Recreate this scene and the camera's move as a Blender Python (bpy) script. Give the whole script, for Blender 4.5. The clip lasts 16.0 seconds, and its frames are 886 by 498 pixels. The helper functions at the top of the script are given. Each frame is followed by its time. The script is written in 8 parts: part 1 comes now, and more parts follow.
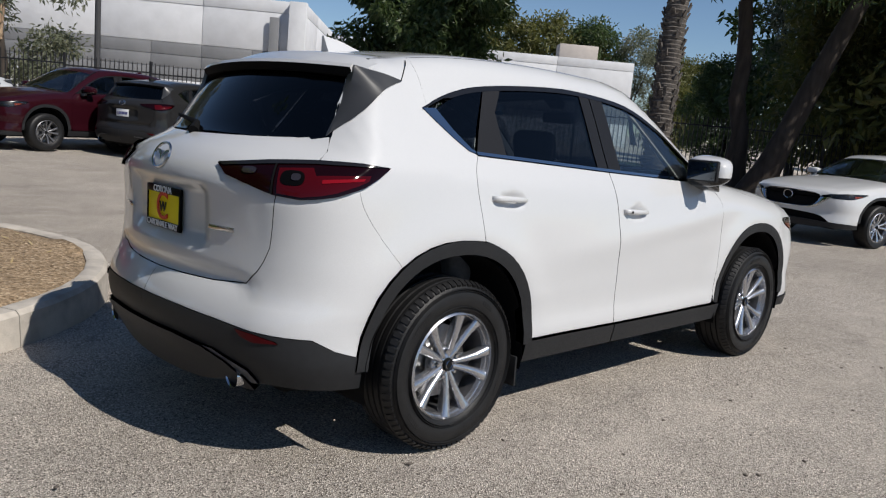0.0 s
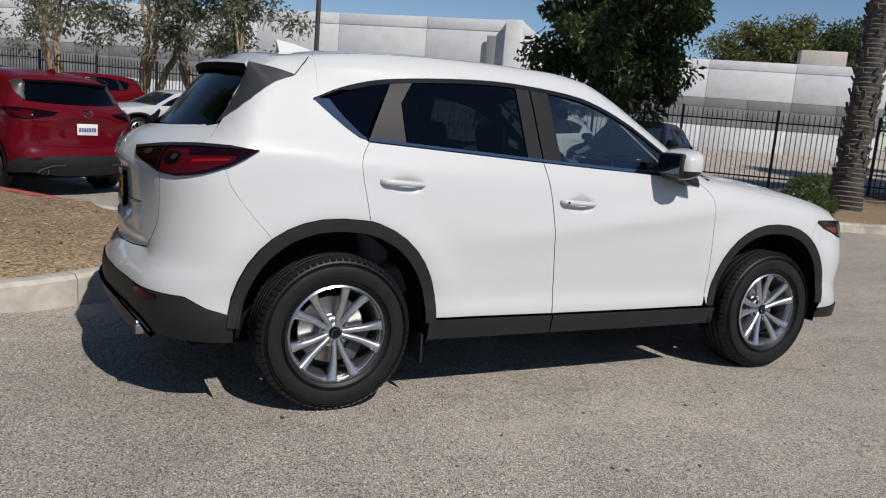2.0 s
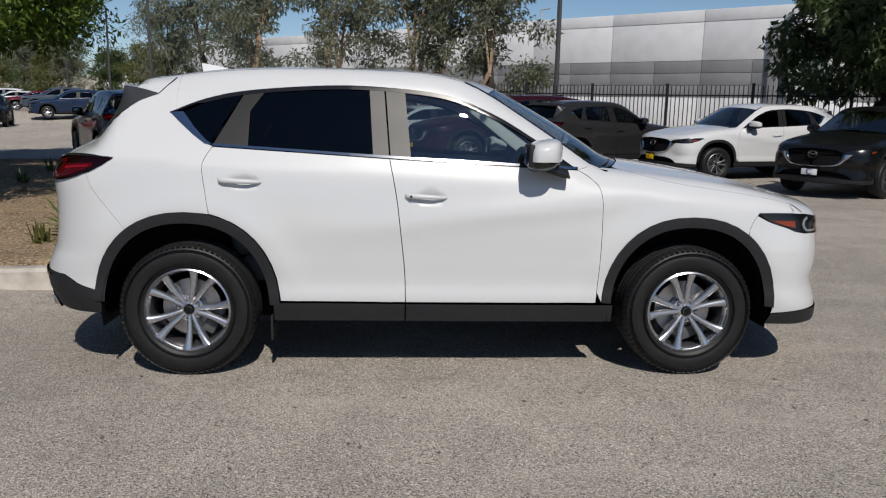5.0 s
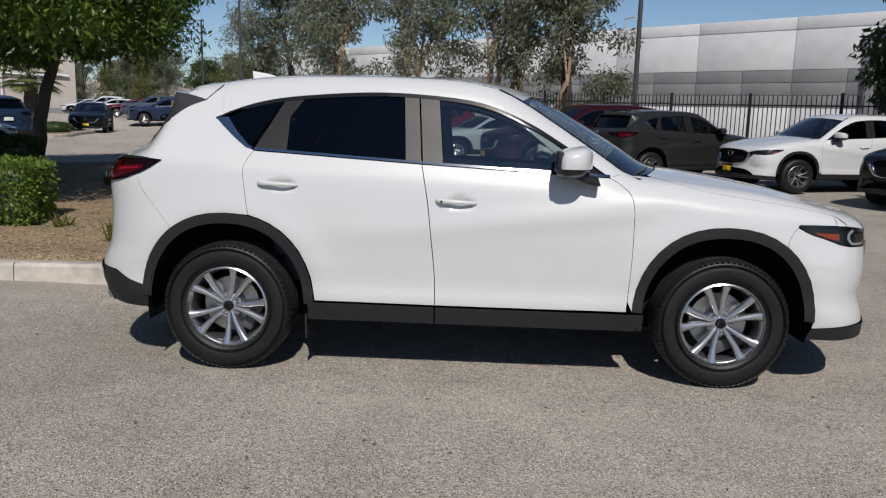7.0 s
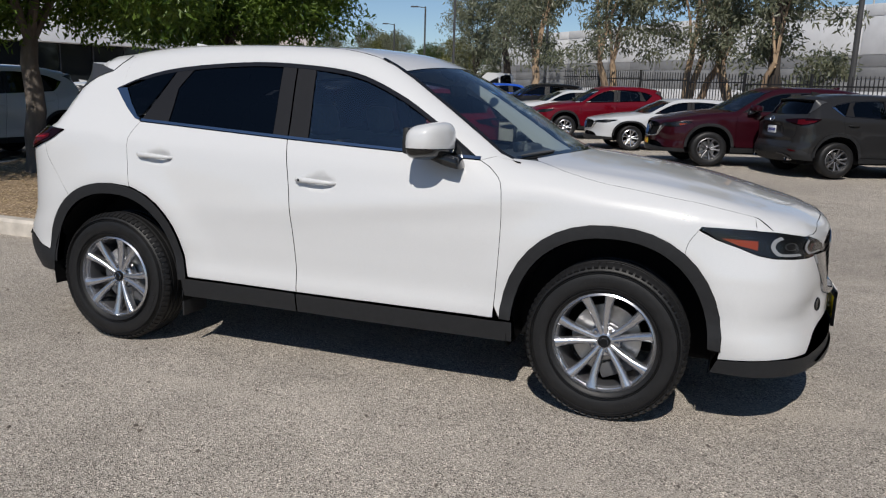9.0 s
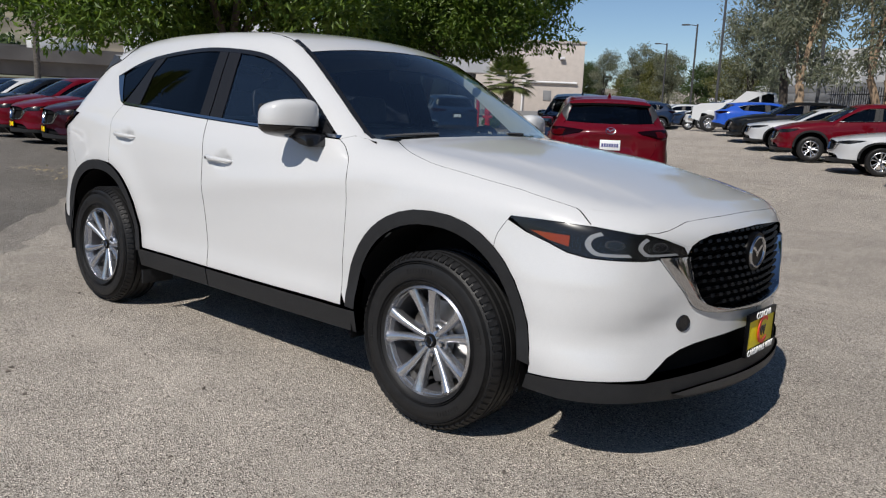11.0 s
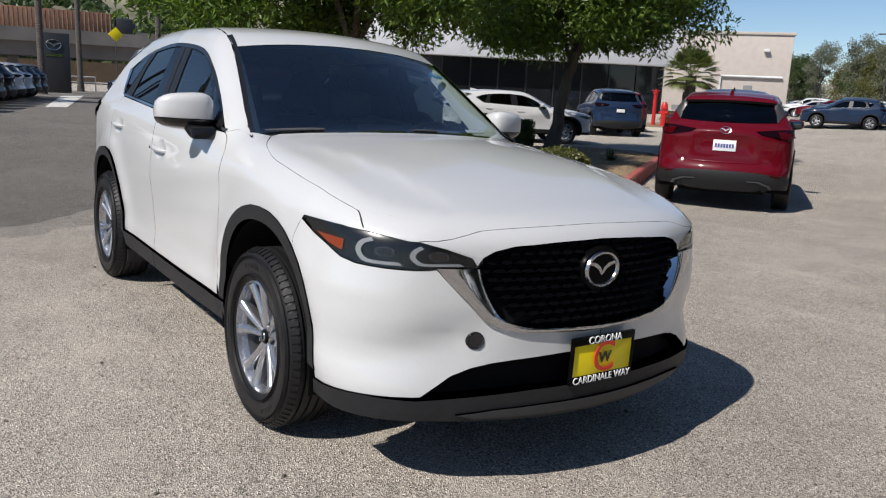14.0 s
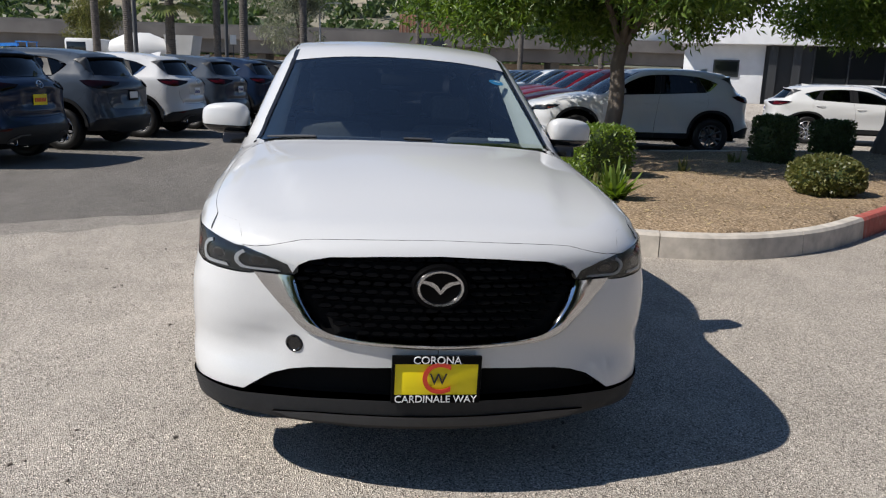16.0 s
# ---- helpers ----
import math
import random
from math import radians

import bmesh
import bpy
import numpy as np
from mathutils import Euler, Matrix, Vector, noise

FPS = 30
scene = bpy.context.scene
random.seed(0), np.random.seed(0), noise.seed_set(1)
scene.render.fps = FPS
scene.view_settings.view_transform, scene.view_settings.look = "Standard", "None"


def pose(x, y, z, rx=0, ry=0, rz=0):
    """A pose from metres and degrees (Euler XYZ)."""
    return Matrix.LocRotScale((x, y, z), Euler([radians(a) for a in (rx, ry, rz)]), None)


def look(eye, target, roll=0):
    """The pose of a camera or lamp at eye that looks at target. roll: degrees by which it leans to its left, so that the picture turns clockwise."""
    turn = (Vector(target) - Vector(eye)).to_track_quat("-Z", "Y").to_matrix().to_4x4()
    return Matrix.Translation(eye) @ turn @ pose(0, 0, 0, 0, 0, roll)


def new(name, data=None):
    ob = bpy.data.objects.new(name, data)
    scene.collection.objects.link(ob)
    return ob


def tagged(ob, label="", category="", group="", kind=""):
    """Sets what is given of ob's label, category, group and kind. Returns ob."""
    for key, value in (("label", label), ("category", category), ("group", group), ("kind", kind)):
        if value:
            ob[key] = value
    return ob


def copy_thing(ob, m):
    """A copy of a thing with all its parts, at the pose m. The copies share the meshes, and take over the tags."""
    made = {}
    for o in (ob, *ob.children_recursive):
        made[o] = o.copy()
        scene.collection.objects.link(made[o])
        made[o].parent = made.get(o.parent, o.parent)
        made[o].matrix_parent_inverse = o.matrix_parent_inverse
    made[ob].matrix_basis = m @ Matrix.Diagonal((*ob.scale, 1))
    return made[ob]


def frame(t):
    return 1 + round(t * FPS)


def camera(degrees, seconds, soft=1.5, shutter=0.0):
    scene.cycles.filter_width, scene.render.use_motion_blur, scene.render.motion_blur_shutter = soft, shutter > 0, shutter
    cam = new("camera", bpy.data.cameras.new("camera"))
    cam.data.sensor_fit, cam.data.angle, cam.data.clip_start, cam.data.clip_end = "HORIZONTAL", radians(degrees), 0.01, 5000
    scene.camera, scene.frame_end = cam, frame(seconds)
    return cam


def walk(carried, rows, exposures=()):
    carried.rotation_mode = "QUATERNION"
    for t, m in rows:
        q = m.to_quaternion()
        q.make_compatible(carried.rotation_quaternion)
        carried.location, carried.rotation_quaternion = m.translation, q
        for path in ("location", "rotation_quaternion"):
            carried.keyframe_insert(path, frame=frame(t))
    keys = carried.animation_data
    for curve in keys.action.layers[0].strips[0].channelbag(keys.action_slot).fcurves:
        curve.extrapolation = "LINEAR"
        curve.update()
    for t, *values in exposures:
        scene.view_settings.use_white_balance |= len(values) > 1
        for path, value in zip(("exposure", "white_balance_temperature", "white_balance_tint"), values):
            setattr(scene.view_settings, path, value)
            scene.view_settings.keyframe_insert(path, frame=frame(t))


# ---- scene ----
cam = camera(59.8, 16.0, soft=1.2)
METRES, EYE, TURN = 11.343, 1.350, -44.20
START = (-3.533, -3.012)
ROWS = [
    (0.0, 0.0, 0.0, 0.0, 0.88, -9.59, -5.22),
    (0.5, 0.0179, -0.0074, -0.0007, 4.86, -9.34, -5.48),
    (1.0, 0.0499, -0.004, -0.0014, 8.88, -9.05, -5.39),
    (1.5, 0.0887, -0.004, 0.0018, 13.43, -9.51, -5.04),
    (2.0, 0.1331, 0.0003, 0.0009, 18.35, -9.9, -4.57),
    (2.5, 0.1757, 0.0168, 0.005, 23.53, -10.48, -4.12),
    (3.0, 0.2178, 0.0348, 0.0076, 28.84, -10.89, -3.67),
    (3.5, 0.2483, 0.0584, 0.0074, 33.48, -11.02, -3.17),
    (4.0, 0.2825, 0.0725, 0.0091, 37.08, -11.08, -2.43),
    (6.5, 0.3402, 0.0875, 0.008, 44.83, -9.89, -0.84),
    (7.0, 0.3455, 0.096, 0.0081, 47.2, -10.05, -1.37),
    (7.5, 0.3557, 0.1255, 0.0085, 50.63, -10.33, -1.56),
    (8.0, 0.3752, 0.1625, 0.0084, 54.81, -10.67, -1.61),
    (8.5, 0.3923, 0.2066, 0.006, 59.41, -11.07, -1.6),
    (9.0, 0.4078, 0.2523, 0.0062, 64.42, -11.55, -1.72),
    (11.5, 0.4378, 0.4349, -0.0104, 88.02, -10.1, -2.05),
    (12.0, 0.4383, 0.4425, -0.013, 89.7, -9.79, -1.9),
    (12.5, 0.4389, 0.4452, -0.0083, 90.91, -9.94, -1.98),
    (13.0, 0.442, 0.4619, 0.0002, 92.6, -10.52, -2.22),
    (13.5, 0.4322, 0.4932, -0.0019, 95.3, -11.23, -2.49),
    (14.0, 0.4222, 0.5366, -0.0001, 99.48, -11.67, -2.68),
    (14.5, 0.4135, 0.5797, 0.0017, 105.19, -11.98, -2.69),
    (15.0, 0.3982, 0.6196, 0.0022, 112.2, -12.21, -2.56),
    (15.5, 0.3843, 0.6563, 0.0034, 119.62, -12.58, -2.27),
    (16.0, 0.3626, 0.6817, 0.0114, 126.49, -13.01, -1.72),
]
walk(cam, [(t, pose(START[0], START[1], EYE, 0, 0, TURN) @ pose(METRES * x, METRES * y, METRES * z, 90 + pitch, roll, yaw)) for t, x, y, z, yaw, pitch, roll in ROWS],
     exposures=((0.0, 0.18), (1.5, 0.1), (3.5, -0.06), (7.0, -0.02), (9.0, 0.04), (12.5, 0.22), (14.5, 0.4), (16.0, 0.54)))

# ==== parts ====
# ---------------------------------------------------------------- light
SUN_AZ, SUN_EL = 279.0, 46.5            # where the sun stands: degrees from +x, and above the ground
world = bpy.data.worlds.new("sky")
scene.world = world
world.use_nodes = True
sky = world.node_tree.nodes.new("ShaderNodeTexSky")
sky.sky_type = "NISHITA"
sky.sun_disc = False
sky.sun_elevation = radians(SUN_EL)
sky.sun_rotation = radians(90 - SUN_AZ)
sky.air_density, sky.dust_density, sky.ozone_density, sky.altitude = 1.0, 0.05, 4.0, 1500
back = world.node_tree.nodes["Background"]
back.inputs["Strength"].default_value = 0.076
world.node_tree.links.new(sky.outputs[0], back.inputs["Color"])
sun = new("sun", bpy.data.lights.new("sun", "SUN"))
sun.data.energy, sun.data.angle, sun.data.color = 4.2, radians(0.55), (1.0, 0.945, 0.87)
ce = math.cos(radians(SUN_EL))
sun_way = Vector((math.cos(radians(SUN_AZ)) * ce, math.sin(radians(SUN_AZ)) * ce, math.sin(radians(SUN_EL))))
sun.matrix_world = look(sun_way * 40, (0, 0, 0))

# ---------------------------------------------------------------- materials


def surface(name, colour, rough=0.5, metal=0.0, vary=0.0, scale=8.0, bump=0.0, bump_scale=60.0, coat=0.0, spec=0.5, per_object=0.0, second=None, mix_scale=1.5, mix_at=0.5, detail=6.0, stretch=None):
    """A painted, rubber, stone or wood surface: colour with grain (vary, scale), a second tone in patches, fine relief."""
    m = bpy.data.materials.new(name)
    m.use_nodes = True
    nodes, links = m.node_tree.nodes, m.node_tree.links
    p = nodes["Principled BSDF"]
    p.inputs["Base Color"].default_value = (*colour, 1)
    p.inputs["Roughness"].default_value = rough
    p.inputs["Metallic"].default_value = metal
    p.inputs["Specular IOR Level"].default_value = spec
    if coat:
        p.inputs["Coat Weight"].default_value = coat
        p.inputs["Coat Roughness"].default_value = 0.04
    where = nodes.new("ShaderNodeTexCoord").outputs["Object"]
    if stretch:
        mp = nodes.new("ShaderNodeMapping")
        mp.inputs["Scale"].default_value = stretch
        links.new(where, mp.inputs["Vector"])
        where = mp.outputs[0]
    last = None
    if second:
        n = nodes.new("ShaderNodeTexNoise")
        n.inputs["Scale"].default_value, n.inputs["Detail"].default_value = mix_scale, detail
        links.new(where, n.inputs["Vector"])
        ramp = nodes.new("ShaderNodeMapRange")
        ramp.inputs["From Min"].default_value, ramp.inputs["From Max"].default_value = mix_at - 0.1, mix_at + 0.1
        links.new(n.outputs["Fac"], ramp.inputs["Value"])
        mix = nodes.new("ShaderNodeMix")
        mix.data_type = "RGBA"
        mix.inputs[6].default_value, mix.inputs[7].default_value = (*colour, 1), (*second, 1)
        links.new(ramp.outputs[0], mix.inputs[0])
        last = mix.outputs[2]
    if vary:
        n = nodes.new("ShaderNodeTexNoise")
        n.inputs["Scale"].default_value, n.inputs["Detail"].default_value = scale, detail
        links.new(where, n.inputs["Vector"])
        v = nodes.new("ShaderNodeMapRange")
        v.inputs["To Min"].default_value, v.inputs["To Max"].default_value = 1 - vary, 1 + vary
        v.inputs["From Min"].default_value, v.inputs["From Max"].default_value = 0.3, 0.7
        links.new(n.outputs["Fac"], v.inputs["Value"])
        h = nodes.new("ShaderNodeHueSaturation")
        h.inputs["Color"].default_value = (*colour, 1)
        if last:
            links.new(last, h.inputs["Color"])
        links.new(v.outputs[0], h.inputs["Value"])
        last = h.outputs[0]
    if per_object:
        info = nodes.new("ShaderNodeObjectInfo")
        v = nodes.new("ShaderNodeMapRange")
        v.inputs["To Min"].default_value, v.inputs["To Max"].default_value = 1 - per_object, 1 + per_object
        links.new(info.outputs["Random"], v.inputs["Value"])
        h = nodes.new("ShaderNodeHueSaturation")
        h.inputs["Color"].default_value = (*colour, 1)
        if last:
            links.new(last, h.inputs["Color"])
        links.new(v.outputs[0], h.inputs["Value"])
        last = h.outputs[0]
    if last:
        links.new(last, p.inputs["Base Color"])
    if bump:
        n = nodes.new("ShaderNodeTexNoise")
        n.inputs["Scale"].default_value, n.inputs["Detail"].default_value = bump_scale, 4
        links.new(where, n.inputs["Vector"])
        b = nodes.new("ShaderNodeBump")
        b.inputs["Strength"].default_value, b.inputs["Distance"].default_value = bump, 0.01
        links.new(n.outputs["Fac"], b.inputs["Height"])
        links.new(b.outputs[0], p.inputs["Normal"])
    return m


def glass(name, tint, rough=0.0, ior=1.52):
    """A thin tinted pane: partly see-through, with the sharp gloss of glass."""
    m = bpy.data.materials.new(name)
    m.use_nodes = True
    nodes, links = m.node_tree.nodes, m.node_tree.links
    nodes.remove(nodes["Principled BSDF"])
    out = nodes["Material Output"]
    clear, gloss, mix, edge, power, span = (nodes.new("ShaderNode" + k) for k in ("BsdfTransparent", "BsdfGlossy", "MixShader", "LayerWeight", "Math", "MapRange"))
    clear.inputs["Color"].default_value = (*tint, 1)
    gloss.inputs["Roughness"].default_value = rough
    edge.inputs["Blend"].default_value = 0.5
    power.operation = "POWER"
    power.inputs[1].default_value = 5.0
    span.inputs["To Min"].default_value = 2 * ((ior - 1) / (ior + 1)) ** 2
    links.new(edge.outputs["Facing"], power.inputs[0])
    links.new(power.outputs[0], span.inputs["Value"])
    links.new(span.outputs[0], mix.inputs[0])
    links.new(clear.outputs[0], mix.inputs[1])
    links.new(gloss.outputs[0], mix.inputs[2])
    links.new(mix.outputs[0], out.inputs["Surface"])
    return m


def paint(name, colour, rough=0.32):
    return surface(name, colour, rough, coat=1.0 if min(colour) > 0.3 else 0.55, vary=0.03, scale=300.0, detail=1.0, spec=0.28 if min(colour) > 0.3 else 0.06)


WHITE = paint("pearl_white_paint", (0.545, 0.55, 0.558), 0.36)
SILVER_WHITE = paint("silver_white_paint", (0.5, 0.52, 0.55), 0.4)
SMOKE = surface("smoked_clear_lens", (0.045, 0.038, 0.042), 0.1, 0.5, coat=0.8)
FIN = surface("satin_grey_black_fin", (0.035, 0.036, 0.039), 0.36, spec=0.5)
MIRROR = surface("mirror_silvering", (0.1, 0.115, 0.13), 0.02, 1.0)
RED = paint("deep_red_metallic_paint", (0.1, 0.0025, 0.008))
MAROON = paint("dark_maroon_metallic_paint", (0.022, 0.003, 0.006))
GREY = paint("dark_grey_metallic_paint", (0.018, 0.018, 0.019))
BLACK = paint("black_metallic_paint", (0.006, 0.006, 0.0065))
BLUE = paint("dark_blue_metallic_paint", (0.012, 0.024, 0.055))
SLATE = paint("slate_blue_metallic_paint", (0.048, 0.062, 0.085))
BRIGHT_BLUE = paint("bright_blue_paint", (0.02, 0.08, 0.42))
SILVER = paint("silver_metallic_paint", (0.45, 0.46, 0.48))
CLADDING = surface("black_grained_plastic", (0.0155, 0.0162, 0.018), 0.55, spec=0.3, vary=0.12, scale=40, bump=0.12, bump_scale=900)
GRILLE_BLACK = surface("black_grille_plastic", (0.003, 0.003, 0.0034), 0.3, spec=0.05)
GLOSS_BLACK = surface("gloss_black_plastic", (0.012, 0.012, 0.013), 0.12)
PILLAR = surface("satin_black_pillar_film", (0.013, 0.013, 0.0145), 0.38, spec=0.22, vary=0.05, scale=200)
RUBBER = surface("tyre_rubber", (0.0105, 0.0105, 0.0112), 0.48, spec=0.3, vary=0.2, scale=25, bump=0.15, bump_scale=200)
SATIN = surface("satin_silver_metal", (0.6, 0.61, 0.63), 0.32, 0.9)
EMBLEM_METAL = surface("polished_emblem_metal", (0.45, 0.46, 0.48), 0.2, 1.0)
CHROME = surface("bright_chrome", (0.52, 0.53, 0.55), 0.07, 1.0)
ALLOY = surface("silver_painted_alloy", (0.5, 0.51, 0.54), 0.26, 0.9, vary=0.04, scale=60)
ALLOY_BACK = surface("dark_alloy_barrel", (0.15, 0.15, 0.16), 0.42, 0.8)
STEEL = surface("brushed_brake_steel", (0.4, 0.39, 0.38), 0.35, 1.0, vary=0.15, scale=30)
# Projector rings; on the skirt lip this paler grey paints a lit ledge.
SKIRT_LIP = surface("lit_lip_and_projector_grey_plastic", (0.028, 0.029, 0.031), 0.5, vary=0.1, scale=40, bump=0.1, bump_scale=900)
DARK = surface("matt_black_plastic", (0.004, 0.004, 0.0045), 0.8, spec=0.15)
LAMP_DARK = surface("dark_grey_lamp_bezel", (0.0065, 0.0068, 0.0075), 0.25)
SEAT = surface("black_seat_cloth", (0.085, 0.085, 0.09), 0.85, vary=0.15, scale=60)
TRIM = surface("dark_grey_dashboard_plastic", (0.07, 0.071, 0.076), 0.6)
CREAM = surface("light_grey_pillar_trim", (0.55, 0.55, 0.53), 0.7)
DARK_GLASS = glass("privacy_glass", (0.035, 0.04, 0.05), ior=1.36)
CLEAR_GLASS = glass("tinted_window_glass", (0.72, 0.8, 0.79), ior=1.85)
SCREEN_GLASS = glass("windscreen_glass", (0.70, 0.77, 0.78), ior=1.95)
LENS = glass("clear_lamp_lens", (0.95, 0.96, 0.97), ior=1.2)
RED_LENS = surface("red_lamp_lens", (0.05, 0.0013, 0.003), 0.18, coat=0.5, spec=0.0)
BRIGHT_LENS = surface("bright_red_lamp_bar", (0.19, 0.004, 0.009), 0.2, coat=0.5, spec=0.0)
DARK_LENS = surface("smoked_red_lamp_lens", (0.007, 0.0007, 0.0013), 0.16, coat=0.5, spec=0.0)
AMBER = surface("amber_reflector", (0.22, 0.033, 0.008), 0.25, coat=0.6, spec=0.1)
LAMP_GREY = surface("lamp_light_guide", (0.24, 0.245, 0.255), 0.3)
YELLOW = surface("yellow_plate_card", (0.85, 0.68, 0.0), 0.45)
LETTER_WHITE = surface("white_print", (0.8, 0.8, 0.8), 0.5)
LETTER_RED = surface("red_orange_print", (0.62, 0.05, 0.02), 0.5)
LETTER_BLACK = surface("black_print", (0.015, 0.015, 0.015), 0.5)
PLATE_WHITE = surface("white_plate_card", (0.75, 0.76, 0.78), 0.45)
STICKER = surface("blue_print", (0.03, 0.25, 0.5), 0.5)
PLATE_INK = surface("dark_blue_print", (0.05, 0.06, 0.2), 0.5)

# ---------------------------------------------------------------- mesh tools


def finish(bm, name, material, smooth=True, angle=35):
    """A mesh from a bmesh, with its materials, smooth but for its sharp edges."""
    me = bpy.data.meshes.new(name)
    bmesh.ops.recalc_face_normals(bm, faces=bm.faces[:])
    bm.to_mesh(me)
    bm.free()
    for m in material if isinstance(material, (list, tuple)) else [material]:
        me.materials.append(m)
    if smooth:
        me.shade_smooth()
        me.set_sharp_from_angle(angle=radians(angle))
    return me


def part(name, bm, material, parent, label="", smooth=True, angle=35):
    """Links a bmesh as one mesh object under a thing or a part."""
    ob = new(name, finish(bm, name, material, smooth, angle))
    ob.parent = parent
    if label:
        ob["label"] = label
    return ob


def thing(name, label, category, group="", kind="", at=None):
    ob = new(name)
    if at is not None:
        ob.matrix_basis = at
    return tagged(ob, label, category, group, kind)


def solid(name, bm, material, label, category, group="", kind="", at=None, smooth=True, angle=35):
    ob = new(name, finish(bm, name, material, smooth, angle))
    if at is not None:
        ob.matrix_basis = at
    return tagged(ob, label, category, group, kind)


def add_box(bm, size, m=Matrix(), bevel=0.0, seg=2):
    r = bmesh.ops.create_cube(bm, size=1, matrix=m @ Matrix.Diagonal((*size, 1)))
    if bevel:
        edges = list({e for v in r["verts"] for e in v.link_edges})
        bmesh.ops.bevel(bm, geom=edges, offset=bevel, segments=seg, profile=0.5, affect="EDGES")
    return bm


def box(size, m=Matrix(), bevel=0.0, seg=2):
    return add_box(bmesh.new(), size, m, bevel, seg)


def add_tube(bm, path, radii, sides=8, cap=True):
    """A tapered tube along a path of points."""
    rings = []
    side = None
    for i, p in enumerate(path):
        p = Vector(p)
        d = (Vector(path[min(i + 1, len(path) - 1)]) - Vector(path[max(i - 1, 0)])).normalized()
        if side is None:
            side = d.orthogonal().normalized()
        side = (side - d * side.dot(d)).normalized()
        up = d.cross(side)
        r = radii[i] if isinstance(radii, (list, tuple)) else radii
        rings.append([bm.verts.new(p + (side * math.cos(2 * math.pi * k / sides) + up * math.sin(2 * math.pi * k / sides)) * r) for k in range(sides)])
    for a, b in zip(rings, rings[1:]):
        for k in range(sides):
            bm.faces.new((a[k], a[(k + 1) % sides], b[(k + 1) % sides], b[k]))
    if cap:
        bm.faces.new(rings[0][::-1])
        bm.faces.new(rings[-1])
    return bm


def tube(path, radii, sides=8):
    return add_tube(bmesh.new(), path, radii, sides)


def lathe(profile, sides, axis="y", closed=False):
    """A solid of revolution: profile of (radius, along) about the y or z axis."""
    bm = bmesh.new()
    rings = []
    for r, a in profile:
        ring = []
        for k in range(sides):
            c, s = math.cos(2 * math.pi * k / sides) * r, math.sin(2 * math.pi * k / sides) * r
            ring.append(bm.verts.new((c, a, s) if axis == "y" else (c, s, a)))
        rings.append(ring)
    pairs = list(zip(rings, rings[1:])) + ([(rings[-1], rings[0])] if closed else [])
    for a, b in pairs:
        for k in range(sides):
            bm.faces.new((a[k], a[(k + 1) % sides], b[(k + 1) % sides], b[k]))
    if not closed:
        for ring, (r, a) in ((rings[0], profile[0]), (rings[-1], profile[-1])):
            if r > 1e-6:
                bm.faces.new(ring)
    bmesh.ops.remove_doubles(bm, verts=bm.verts[:], dist=1e-6)
    return bm


def prism(outline, depth, m=Matrix(), bevel=0.0):
    """An outline in x and y, made depth thick along z, centred."""
    bm = bmesh.new()
    f = bm.faces.new([bm.verts.new((x, y, -depth / 2)) for x, y in outline])
    r = bmesh.ops.extrude_face_region(bm, geom=[f])
    bmesh.ops.translate(bm, verts=[v for v in r["geom"] if isinstance(v, bmesh.types.BMVert)], vec=(0, 0, depth))
    if bevel:
        bmesh.ops.bevel(bm, geom=bm.edges[:], offset=bevel, segments=2, profile=0.5, affect="EDGES")
    bm.transform(m)
    return bm


def merge(*bms):
    """Joins bmeshes into one."""
    out = bmesh.new()
    for b in bms:
        me = bpy.data.meshes.new("joined")
        b.to_mesh(me)
        b.free()
        out.from_mesh(me)
        bpy.data.meshes.remove(me)
    return out


def lettering(text, size, depth, material, parent, m, name="lettering"):
    """Raised letters in the built-in font, centred, facing the local z of m."""
    c = bpy.data.curves.new("letters", "FONT")
    c.body, c.size, c.extrude, c.align_x, c.align_y = text, size, depth, "CENTER", "CENTER"
    t = bpy.data.objects.new("letters", c)
    me = bpy.data.meshes.new_from_object(t)
    bpy.data.objects.remove(t)
    me.materials.clear()
    me.materials.append(material)
    ob = new(name, me)
    ob.parent = parent
    ob.matrix_basis = m
    return ob


def spline(*knots):
    """A smooth curve through (position, value) knots, straight beyond them."""
    k = sorted(knots)
    px, py = np.array([a for a, b in k], float), np.array([b for a, b in k], float)
    d = np.diff(py) / np.diff(px)
    t = np.empty(len(px))
    t[0], t[-1] = d[0], d[-1]
    h = np.diff(px)
    t[1:-1] = (d[:-1] * h[1:] + d[1:] * h[:-1]) / (h[1:] + h[:-1])

    def value(v):
        v = np.asarray(v, float)
        i = np.clip(np.searchsorted(px, v) - 1, 0, len(px) - 2)
        w = h[i]
        s = (v - px[i]) / w
        c = np.clip(s, 0, 1)
        y = (2 * c**3 - 3 * c**2 + 1) * py[i] + (c**3 - 2 * c**2 + c) * w * t[i] + (3 * c**2 - 2 * c**3) * py[i + 1] + (c**3 - c**2) * w * t[i + 1]
        return y + np.where(s < 0, s * w * t[i], 0) + np.where(s > 1, (s - 1) * w * t[i + 1], 0)

    return value


def flow(points, n=6, closed=False):
    """A smooth line through points: n steps to a span."""
    p = [np.array(q, float) for q in points]
    m = len(p)
    out = []
    for i in range(m if closed else m - 1):
        a, b, c, d = (p[j % m] if closed else p[min(max(j, 0), m - 1)] for j in (i - 1, i, i + 1, i + 2))
        for s in range(n):
            t = s / n
            out.append(tuple(0.5 * ((2 * b) + (c - a) * t + (2 * a - 5 * b + 4 * c - d) * t * t + (3 * b - a - 3 * c + d) * t**3)))
    if not closed:
        out.append(tuple(p[-1]))
    return out


